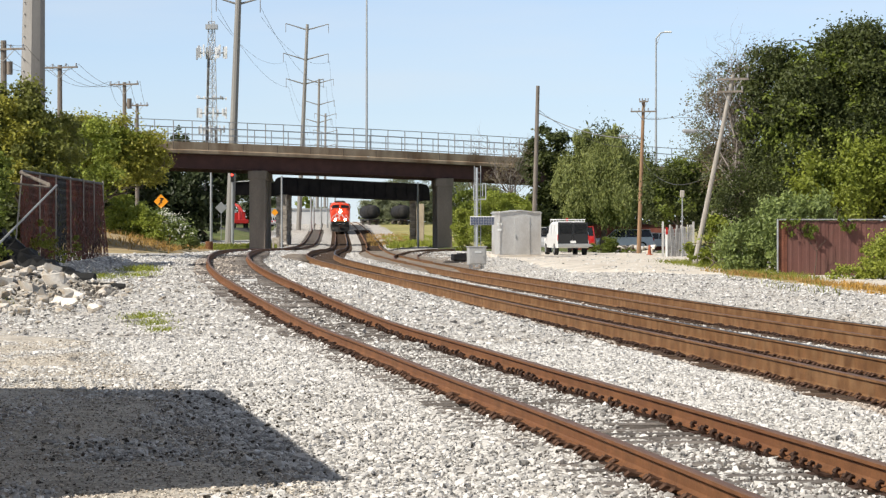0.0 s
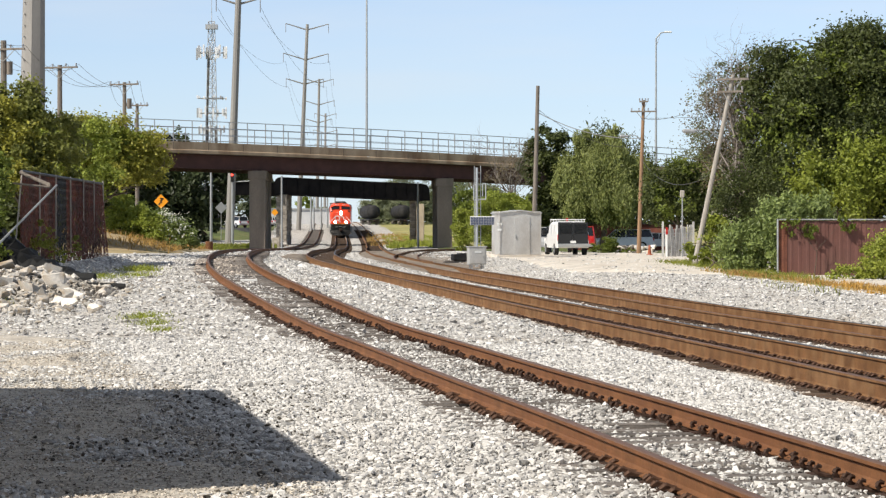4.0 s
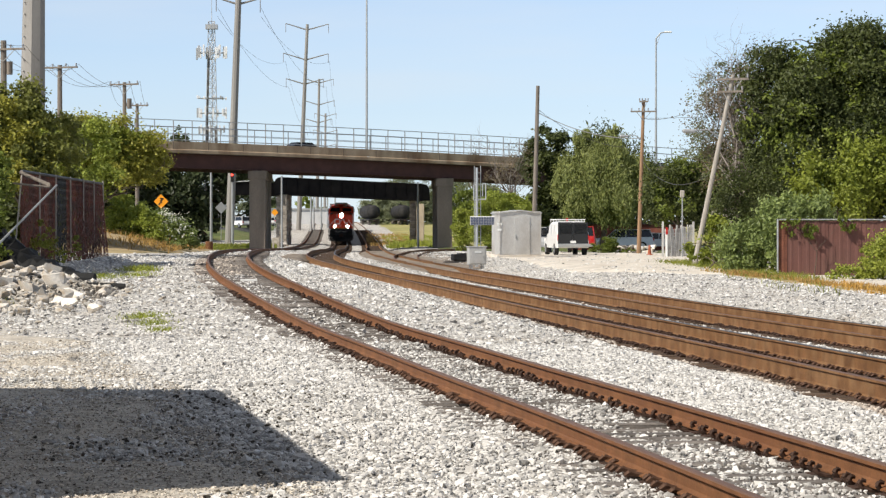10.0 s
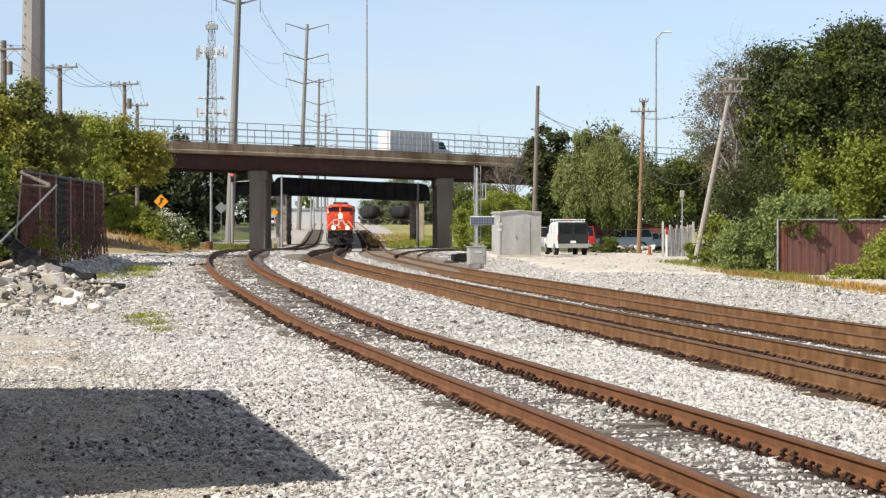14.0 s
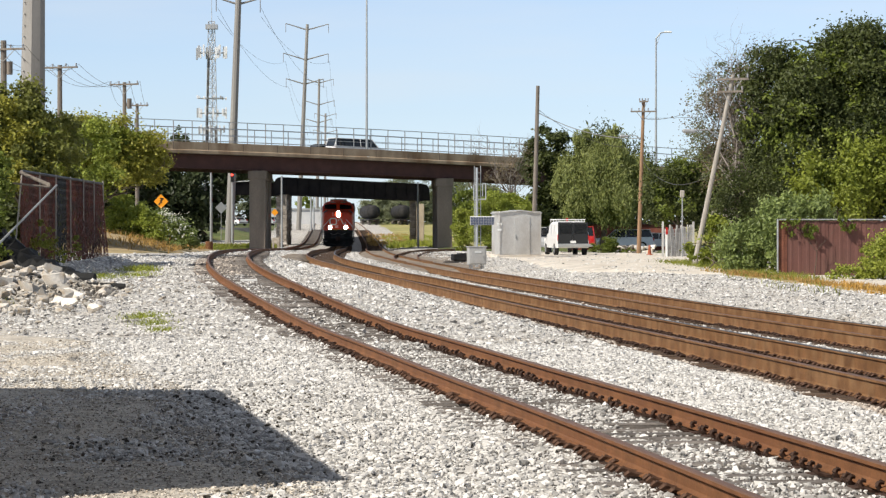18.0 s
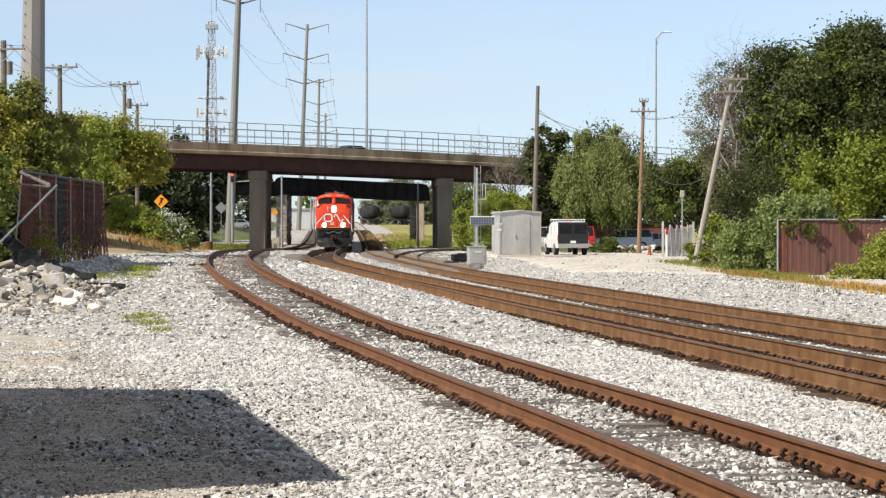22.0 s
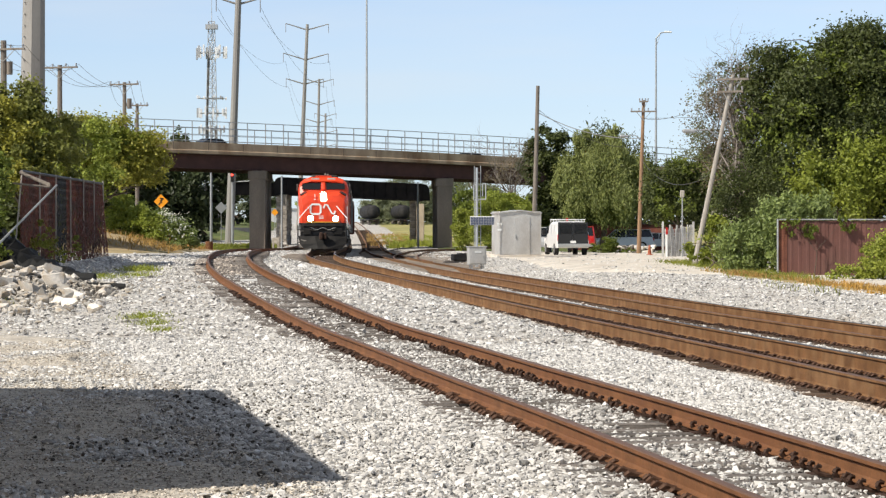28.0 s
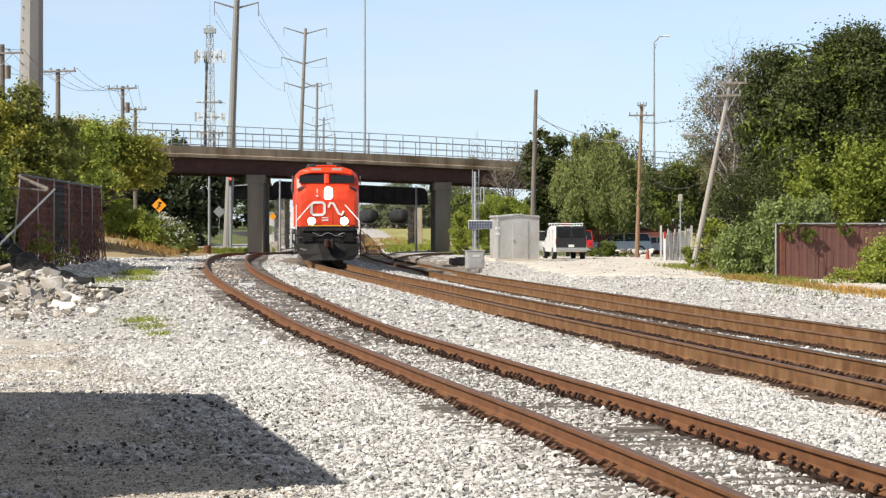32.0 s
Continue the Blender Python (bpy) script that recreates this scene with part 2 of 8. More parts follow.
def ground_z(x, d):
    """Height of the ballast or soil, 0.19 m under the rail heads, sloping from track to track."""
    d = max(d, 2.0)
    xs = [float(line_x(k, d)) for k in ("near", "loco", "right")]
    zs = [float(line_z(k, d)) for k in ("near", "loco", "right")]
    lot = float(np.interp(d, [0, 60, 100, 170, 230, 330], [-0.15, -0.05, 0.16, 0.13, -0.2, -0.1])) if d < 330 else zs[2]
    f = min(1.0, max(0.0, (xs[0] - 2.2 - x) / 5.5)) * float(np.interp(d, [108, 128, 175, 205], [0, 1, 1, 0]))
    return float(np.interp(x, xs + [xs[2] + 5], zs + [lot])) - 0.19 + 1.05 * f * f * (3 - 2 * f)


def ballast_material():
    """Crushed limestone seen as a sheet: stones as cells, varied one by one."""
    m = bpy.data.materials.new("crushed_limestone")
    m.use_nodes = True
    n, l = m.node_tree.nodes, m.node_tree.links
    b = n["Principled BSDF"]
    b.inputs["Roughness"].default_value, b.inputs["Specular IOR Level"].default_value = 0.9, 0.2
    tc = n.new("ShaderNodeTexCoord")
    v = n.new("ShaderNodeTexVoronoi")
    v.inputs["Scale"].default_value = 15
    l.new(tc.outputs["Object"], v.inputs["Vector"])
    sep = n.new("ShaderNodeSeparateColor")
    l.new(v.outputs["Color"], sep.inputs[0])
    cr = n.new("ShaderNodeValToRGB")
    cr.color_ramp.elements[0].color, cr.color_ramp.elements[1].color = (0.2, 0.19, 0.18, 1), (0.66, 0.635, 0.6, 1)
    cr.color_ramp.elements.new(0.4).color = (0.5, 0.48, 0.452, 1)
    l.new(sep.outputs[0], cr.inputs[0])
    nz = n.new("ShaderNodeTexNoise")
    nz.inputs["Scale"].default_value, nz.inputs["Detail"].default_value = 0.35, 6
    l.new(tc.outputs["Object"], nz.inputs["Vector"])
    mr = n.new("ShaderNodeMapRange")
    mr.inputs[1].default_value, mr.inputs[2].default_value, mr.inputs[3].default_value, mr.inputs[4].default_value = 0.5, 0.72, 0, 0.55
    l.new(nz.outputs["Fac"], mr.inputs[0])
    mx = n.new("ShaderNodeMix")
    mx.data_type = "RGBA"
    l.new(mr.outputs[0], mx.inputs["Factor"])
    l.new(cr.outputs[0], mx.inputs["A"])
    mx.inputs["B"].default_value = (0.42, 0.36, 0.29, 1)
    l.new(mx.outputs["Result"], b.inputs["Base Color"])
    bp = n.new("ShaderNodeBump")
    bp.inputs["Strength"].default_value, bp.inputs["Distance"].default_value, bp.invert = 0.9, 0.05, True
    l.new(v.outputs["Distance"], bp.inputs["Height"])
    l.new(bp.outputs[0], b.inputs["Normal"])
    return m


M_BALLAST = ballast_material()
M_SAND = mat("compacted_limestone", (0.62, 0.57, 0.50), 0.95, 0, 0.12, 0.8, 25, 0.5, (0.36, 0.30, 0.24), 0.5, 0.5)
M_DRY = mat("dry_soil", (0.36, 0.27, 0.15), 0.95, 0, 0.25, 0.6, 12, 0.6, (0.16, 0.18, 0.06), 0.5, 0.35)
M_SOIL = mat("grassy_soil", (0.10, 0.13, 0.04), 0.95, 0, 0.3, 0.5, 10, 0.7, (0.22, 0.19, 0.09), 0.6, 0.2)
M_VERGE = mat("straw_and_green_verge", (0.36, 0.31, 0.13), 0.95, 0, 0.25, 0.5, 10, 0.7, (0.17, 0.24, 0.05), 0.8, 0.25)
M_ASPH = mat("asphalt", (0.055, 0.055, 0.055), 0.9, 0, 0.2, 0.7, 30, 0.3)


def ground():
    ds = np.concatenate([np.arange(-40, 0, 4), np.arange(0, 60, 0.6), np.arange(60, 140, 1.5), np.arange(140, 450, 4), np.arange(450, 900, 30), np.array([1000, 1300, 1800, 2600, 3600, 4800])])
    xs = np.concatenate([[-2500, -1200, -600, -300], np.arange(-200, -60, 10), np.arange(-60, -22, 3), np.arange(-22, 18, 0.6), np.arange(18, 60, 3), np.arange(60, 200, 10), [300, 600, 1200, 2500]])
    vs, fs = [], []
    for d in ds:
        for x in xs:
            near = 0 < d < 140 and -22 < x < 18
            dip = sum((0.035 if k2 == "near" else 0.185) * max(0.0, min(1.0, (1.5 - abs(x - float(line_x(k2, d)))) / 0.35 if k2 == "near" else 2.3 - abs(x - float(line_x(k2, d))))) for k2 in ("near", "loco", "right")) if 0 < d < 450 else 0
            vs.append((x, d, ground_z(x, min(d, 1490)) - dip + (0.045 * noise.noise((x * 0.8, d * 0.5, 3)) + 0.02 * noise.noise((x * 3, d * 2, 9)) if near else 0)))
    k = len(xs)
    for i in range(len(ds) - 1):
        for j in range(k - 1):
            fs.append((i * k + j, i * k + j + 1, (i + 1) * k + j + 1, (i + 1) * k + j))
    g = part("ground", (vs, fs), M_BALLAST, smooth=True)
    tagged(g, "pale crushed limestone ballast ground", "ground", kind="structure")


ground()


def patch(name, label, material, outline, lift=0.02, cells=(40, 24), rough=0.5, seed=0):
    """A sheet lying on the ground inside a left and right edge: outline rows of (distance, left, right), with ragged borders."""
    o = np.array(outline, float)
    d = np.linspace(o[0, 0], o[-1, 0], cells[0])
    a, b = np.interp(d, o[:, 0], o[:, 1]), np.interp(d, o[:, 0], o[:, 2])
    vs, fs = [], []
    for i in range(cells[0]):
        ja, jb = noise.noise((d[i] * 0.35, seed, 1)) * rough, noise.noise((d[i] * 0.35, seed, 7)) * rough
        for j in range(cells[1]):
            f = j / (cells[1] - 1)
            x = (a[i] + ja) * (1 - f) + (b[i] + jb) * f
            e = min(f, 1 - f, i / cells[0], 1 - (i + 1) / cells[0])
            z = ground_z(x, d[i]) + (lift + 0.04 * noise.noise((x * 0.7, d[i] * 0.4, seed)) if e > 0.001 else -0.12)
            vs.append((x, d[i] + (rough * noise.noise((x * 0.8, seed, 3)) if i in (0, cells[0] - 1) else 0), z))
    for i in range(cells[0] - 1):
        for j in range(cells[1] - 1):
            p = i * cells[1] + j
            fs.append((p, p + 1, p + cells[1] + 1, p + cells[1]))
    return tagged(part(name, (vs, fs), material, smooth=True), label, "ground", kind="structure")


STREET_UP = 0.95  # the street lies on a low bank
patch("gravel_lot", "compacted beige limestone service road", M_SAND, [(66, 13.6, 40), (80, 12.1, 40), (92, 10.9, 40), (98, 7.5, 40), (106, 5.0, 40), (120, 4.2, 40), (140, 3.4, 40), (165, 2, 40), (185, 2, 30)], 0.035, (80, 60), seed=4)
M_DUST = mat("limestone_dust", (0.52, 0.475, 0.41), 0.95, 0, 0.28, 6, 45, 1.0, (0.27, 0.24, 0.2), 0.65, 2.2)
patch("dirt_patch", "dusty trodden limestone fines", M_DUST, [(15.5, -12, -1.0), (19, -12, -1.35), (22, -12, -2.3), (26, -12, -3.0), (30, -12, -3.5), (33, -12, -4.4), (40, -12, -5.8), (46, -12, -7.6)], 0.018, (120, 80), 0.6, seed=5)
patch("dry_grass", "dry straw-coloured grass verge", M_DRY, [(64, 13.2, 14.3), (72, 12.4, 13.3), (84, 11.3, 12.0), (96, 10.3, 10.8)], 0.045, (40, 8), 0.7, seed=6)
patch("dry_bank", "dry grass bank beside the curve", M_DRY, [(112, -30, -14.2), (122, -30, -12.7), (140, -32, -13.2), (163, -34, -15.0), (190, -36, -16.6)], 0.05, (40, 60), 0.6, seed=7)
patch("grass_bank", "green verge under the bridge", M_SOIL, [(186, -60, -17.5), (215, -60, -18.0), (260, -60, -18.4), (300, -60, -19)], 0.05, (40, 30), 0.6, seed=8)
patch("far_grass_west", "green verge along the line", M_SOIL, [(345, -300, -25.5), (410, -300, -28), (690, -300, -41)], STREET_UP, (60, 60), 1.0, seed=9)
patch("far_grass_east", "green and straw grass between tracks", M_VERGE, [(262, -5.0, 120), (330, -7.2, 120), (410, -10.5, 120), (690, -23, 120)], 0.05, (50, 40), 0.6, seed=10)
patch("east_grass", "green grass behind the parked cars", M_SOIL, [(166, 14, 80), (200, 2, 80), (258, -3, 80)], 0.06, (40, 40), 0.8, seed=11)

M_STAINSHADE = mat("stained_shaded_ballast", (0.2, 0.165, 0.13), 0.95, 0, 0.35, 1.5, 25, 0.8, (0.32, 0.28, 0.24), 0.6, 0.8)
patch("oily_patch", "oil-stained brown ballast at the junction", M_STAINSHADE, [(118, -7.4, -6.6), (126, -8.4, -6.9), (140, -8.6, -7.6), (152, -9.2, -8.4)], 0.02, (24, 8), 0.5, seed=31)
# this darker sheet stands in for shade and dark timbers at the switch
patch("oily_patch_east", "brown ballast at the switch, darkened for shade and timbers", M_STAINSHADE, [(126, -2.2, 2.6), (150, -4.6, 1.2), (185, -6.2, 0.2), (225, -7.2, 1.6)], 0.0, (30, 14), 0.5, seed=32)
# ---------------------------------------------------------------- rails and ties
RAIL = [(-0.076, -0.185), (0.076, -0.185), (0.076, -0.172), (0.02, -0.155), (0.009, -0.135), (0.009, -0.052), (0.018, -0.043), (0.037, -0.037), (0.037, -0.01), (0.028, 0.0), (-0.028, 0.0), (-0.037, -0.01), (-0.037, -0.037), (-0.018, -0.043), (-0.009, -0.052), (-0.009, -0.135), (-0.02, -0.155), (-0.076, -0.172)]


SINK = {"near": 0.0, "loco": 0.085, "right": 0.085, "spur": 0.04}


def station(k, d):
    """Centre, heading and height of a track at a distance."""
    x, z = float(line_x(k, d)), float(line_z(k, d))
    s = float(line_x(k, d + 0.5) - line_x(k, d - 0.5))
    n = Vector((1, -s, 0)).normalized()
    return Vector((x, d, z)), n, math.atan2(-s, 1)


def rail(k, side, lo, hi, parent, top):
    rings, mats = [], []
    steps = np.concatenate([np.arange(lo, min(hi, 150), 0.75), np.arange(max(lo, 150), hi, 3.0)])
    for d in steps:
        c, n, _ = station(k, d)
        q = c + n * side * 0.7555
        rings.append([(q.x + n.x * u, q.y + n.y * u, q.z + v - (SINK[k] if v < -0.1 else 0)) for u, v in RAIL])
    vs, fs = loft(rings)
    ob = part("rail", (vs, fs), [M_RUST if k == "near" else M_RUSTG, top], parent)
    kk = len(RAIL)
    idx = np.zeros(len(fs), dtype=np.int32)
    for i in range(len(fs) - 2):
        if i % kk in (8, 9, 10):
            idx[i] = 1
    ob.data.polygons.foreach_set("material_index", idx)
    return ob


def tie_mesh(seed):
    r = random.Random(seed)
    bm = bmesh.new()
    vs = box(bm, (0, 0, -0.275), (2.6, 0.225, 0.17), 0.012)
    for v in vs:
        v.co += Vector((r.uniform(-0.02, 0.02), r.uniform(-0.008, 0.008), r.uniform(-0.008, 0.006)))
    me = bpy.data.meshes.new("tie")
    bm.to_mesh(me)
    bm.free()
    me.materials.append(M_TIE)
    return me


def anchor_mesh(kind):
    """Spring clip that hugs the rail foot beside a tie: a stout curled hook, or a flat bar half buried."""
    bm = bmesh.new()
    if kind == "hook":
        pts = [(-0.1, -0.125), (-0.135, -0.118), (-0.15, -0.145), (-0.128, -0.178), (-0.08, -0.192), (0.06, -0.2), (0.11, -0.188)]
        rad = (0.014, 0.021, 0.024, 0.022, 0.018, 0.016, 0.014)
    else:
        pts = [(-0.165, -0.178), (-0.125, -0.15), (-0.07, -0.165), (0.07, -0.19), (0.12, -0.172)]
        rad = (0.02, 0.026, 0.02, 0.018, 0.014)
    for (a, b), r0, r1 in zip(zip(pts, pts[1:]), rad, rad[1:]):
        rod(bm, (a[0], 0, a[1]), (b[0], 0, b[1]), r0, r1, 5)
    me = bpy.data.meshes.new("rail_anchor")
    bm.to_mesh(me)
    bm.free()
    me.materials.append(M_DARKRUST if kind == "hook" else M_CLIP)
    return me


def plate_mesh():
    bm = bmesh.new()
    box(bm, (0, 0, -0.19), (0.36, 0.19, 0.02), 0.004)
    for sx in (-0.11, 0.11):
        for sy in (-0.06, 0.06):
            box(bm, (sx, sy, -0.172), (0.026, 0.022, 0.022), 0.003)
    me = bpy.data.meshes.new("tie_plate")
    bm.to_mesh(me)
    bm.free()
    me.materials.append(M_DARKRUST)
    return me


TIES, HOOK, BAR, PLATE = [tie_mesh(i) for i in range(5)], anchor_mesh("hook"), anchor_mesh("bar"), plate_mesh()


def linked(name, me, parent, m):
    ob = new(name, me)
    ob.parent, ob.matrix_basis = parent, m
    return ob


def track(k, lo, hi, tops, single, clips, label, lo_tie=None, joined=0):
    t = thing("railway_track", (0, 0, 0), label, "railway track", "railway tracks", "structure")
    for side, top in zip((-1, 1), tops):
        rail(k, side, lo, hi, t, top)
    rnd = random.Random(k)
    d, n = (lo_tie or lo), 0
    far_v, far_f, fix_v, fix_f = [], [], [], []
    own = TIES if k == "near" else TIES_DARK
    while d < hi:
        c, _, a = station(k, d)
        m = pose(c.x + rnd.uniform(-0.05, 0.05), c.y, c.z - SINK[k] - 0.006 + rnd.uniform(-0.012, 0.004), 0, 0, math.degrees(a) + rnd.uniform(-1, 1))
        if n < single:
            linked("tie", own[n % 5], t, m)
        elif d < 450:
            o = len(far_v)
            far_v += [tuple(m @ Vector((x, y, z))) for z in (-0.36, -0.19) for y in (-0.112, 0.112) for x in (-1.3, 1.3)]
            far_f += [tuple(i + o for i in q) for q in ((4, 5, 7, 6), (0, 1, 5, 4), (2, 6, 7, 3), (0, 4, 6, 2), (1, 3, 7, 5))]
        for side in (-0.7555, 0.7555):
            for me, nm, e in ((PLATE, "tie_plate", 0.0), (HOOK if k == "near" and side > 0 else BAR, "rail_anchor", -0.135), (HOOK if k == "near" and side > 0 else BAR, "rail_anchor", 0.135)):
                q = m @ pose(side + rnd.uniform(-0.02, 0.02) * (e != 0), e + rnd.uniform(-0.03, 0.03) * (e != 0), rnd.uniform(-0.012, 0.012) * (e != 0), rnd.uniform(-14, 14) * (e != 0), 0, rnd.uniform(-14, 14) * (e != 0))
                if n < clips:
                    linked(nm, me, t, q)
                elif n < clips + joined:
                    o = len(fix_v)
                    fix_v += [tuple(q @ v.co) for v in me.vertices]
                    fix_f += [tuple(i + o for i in p.vertices) for p in me.polygons]
        n += 1
        d += 0.5
    for nm, vv, ff, mm in (("far_ties", far_v, far_f, M_TIE if k == "near" else M_TIEB), ("far_fastenings", fix_v, fix_f, M_DARKRUST)):
        if vv:
            me = bpy.data.meshes.new(nm)
            me.from_pydata(vv, [], ff)
            me.materials.append(mm)
            tagged(linked(nm, me, t, Matrix()), kind="stuff")
    return t


TIES_DARK = [me.copy() for me in TIES]
for me in TIES_DARK:
    me.materials[0] = M_TIEB
track("near", 3, 690, (M_HEAD, M_HEAD), 280, 48, "rusty curved siding track on grey weathered ties", 13, 50)
track("loco", 20, 690, (M_HEAD, M_SHINY), 220, 30, "curved main track with rusty rails", 28, 45)
track("right", 34, 690, (M_HEAD, M_SHINY), 180, 20, "curved outer main track with rusty rails", 42, 40)
track("spur", 141, 290, (M_HEAD, M_HEAD), 60, 0, "diverging spur track towards the yard", 141)

# ---------------------------------------------------------------- road bridge
GO = Vector((1, 0.636, 0)).normalized()  # along the road
BACK = Vector((-0.035, 1, 0)).normalized()  # along the tracks below
BR_ANGLE = math.degrees(math.atan2(GO.y, GO.x))


def br_top(x):
    """Top of the hand-rail over the bridge's crest curve."""
    q = max(-35, min(35, x))
    return 10.93 - 0.034 * q - 0.00035 * q * q + (x - q) * (-0.034 - 0.0007 * q)


def br(x, dz=0.0, back=0.0):
    """Point on the bridge's front edge at x, dz under the hand-rail, set back along the tracks."""
    return Vector((x, 246.5 + 0.636 * x, br_top(x) + dz)) + BACK * back


def ribbon(section, lo, hi, step=6.0):
    """A section of (set back, under the rail) drawn along the bridge."""
    xs = np.arange(lo, hi + 0.01, step)
    return loft([[tuple(br(x, dz, bk)) for bk, dz in section] for x in xs])


def road_bridge():
    t = thing("road_bridge", (0, 0, 0), "concrete and steel girder road bridge with rust-stained parapet", "bridge", "", "structure")
    lo, hi = -132, 132
    part("deck", ribbon([(0.5, -2.95), (16.5, -2.95), (16.5, -3.05), (0.5, -3.05)], lo, hi), M_ASPH, t, "asphalt deck")
    for bk, face in ((0.0, 1), (16.5, -1)):
        part("parapet", ribbon([(bk, -1.95), (bk + 0.4, -1.95), (bk + 0.5, -2.7), (bk + 0.5, -3.0), (bk - 0.12 * face, -3.0), (bk - 0.12 * face, -2.72), (bk, -2.66)], lo, hi), M_CONC, t, "stained concrete parapet")
    for bk in (0.9, 3.4, 5.9, 8.4, 10.9, 13.4, 15.9):
        part("girder", ribbon([(bk - 0.25, -3.05), (bk + 0.25, -3.05), (bk + 0.25, -3.12), (bk + 0.03, -3.14), (bk + 0.03, -4.32), (bk + 0.25, -4.34), (bk + 0.25, -4.4), (bk - 0.25, -4.4), (bk - 0.25, -4.34), (bk - 0.03, -4.32), (bk - 0.03, -3.14), (bk - 0.25, -3.12)], lo, hi), M_GIRD, t, "red-brown steel girder")
    # joints in the parapet and panels of the fence
    for x in np.arange(-40, 41, 3.05):
        bm = bmesh.new()
        box(bm, br(x, -2.33, -0.02), (0.05, 0.03, 0.7))
        part("parapet_joint", bm, M_DARKCONC, t)
    for x in np.arange(-60.4, 60, 1.62):
        for bk in ((0.2, 16.7) if -40 < x < 40 else (0.2,)):
            part("fence_post", rodm((br(x, -1.95, bk), br(x, 0, bk), 0.045)), M_FENCE, t)
    for bk in (0.2, 16.7):
        for dz, r in ((0.0, 0.033), (-0.65, 0.024), (-1.3, 0.024), (-1.8, 0.028)):
            part("fence_rail", ribbon([(bk - r, dz - r), (bk + r, dz - r), (bk + r, dz + r), (bk - r, dz + r)], -60, 60, 3.0), M_FENCE, t)
    # bents: square columns with capped heads, in rows along the tracks
    for x in (-53, -35.2, -17.4, 0.2, 18.0, 36, 54):
        base = br(x, 0, 1.2)
        for j in range(4):
            p = base + BACK * j * 4.75
            g = ground_z(p.x, p.y) - 0.4
            top = br_top(p.x) - 4.4
            bm = bmesh.new()
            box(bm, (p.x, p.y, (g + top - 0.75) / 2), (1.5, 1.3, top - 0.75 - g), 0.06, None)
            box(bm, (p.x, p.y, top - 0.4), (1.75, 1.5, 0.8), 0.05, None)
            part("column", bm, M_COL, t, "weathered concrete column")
        # bearing beam over the columns
        bm = bmesh.new()
        for i in range(4):
            p = base + BACK * 4.75 * i
            box(bm, (p.x, p.y, br_top(p.x) - 4.38), (0.7, 0.8, 0.12))
        part("bearing", bm, M_BLACK, t)
    return t


M_DARKCONC = mat("joint_shade", (0.14, 0.11, 0.085), 0.9, 0, 0.2, 2, 20, 0.2)
M_FENCE = mat("fence_galvanized", (0.38, 0.385, 0.39), 0.55, 0.3, 0.08, 2, 20, 0.0)
road_bridge()


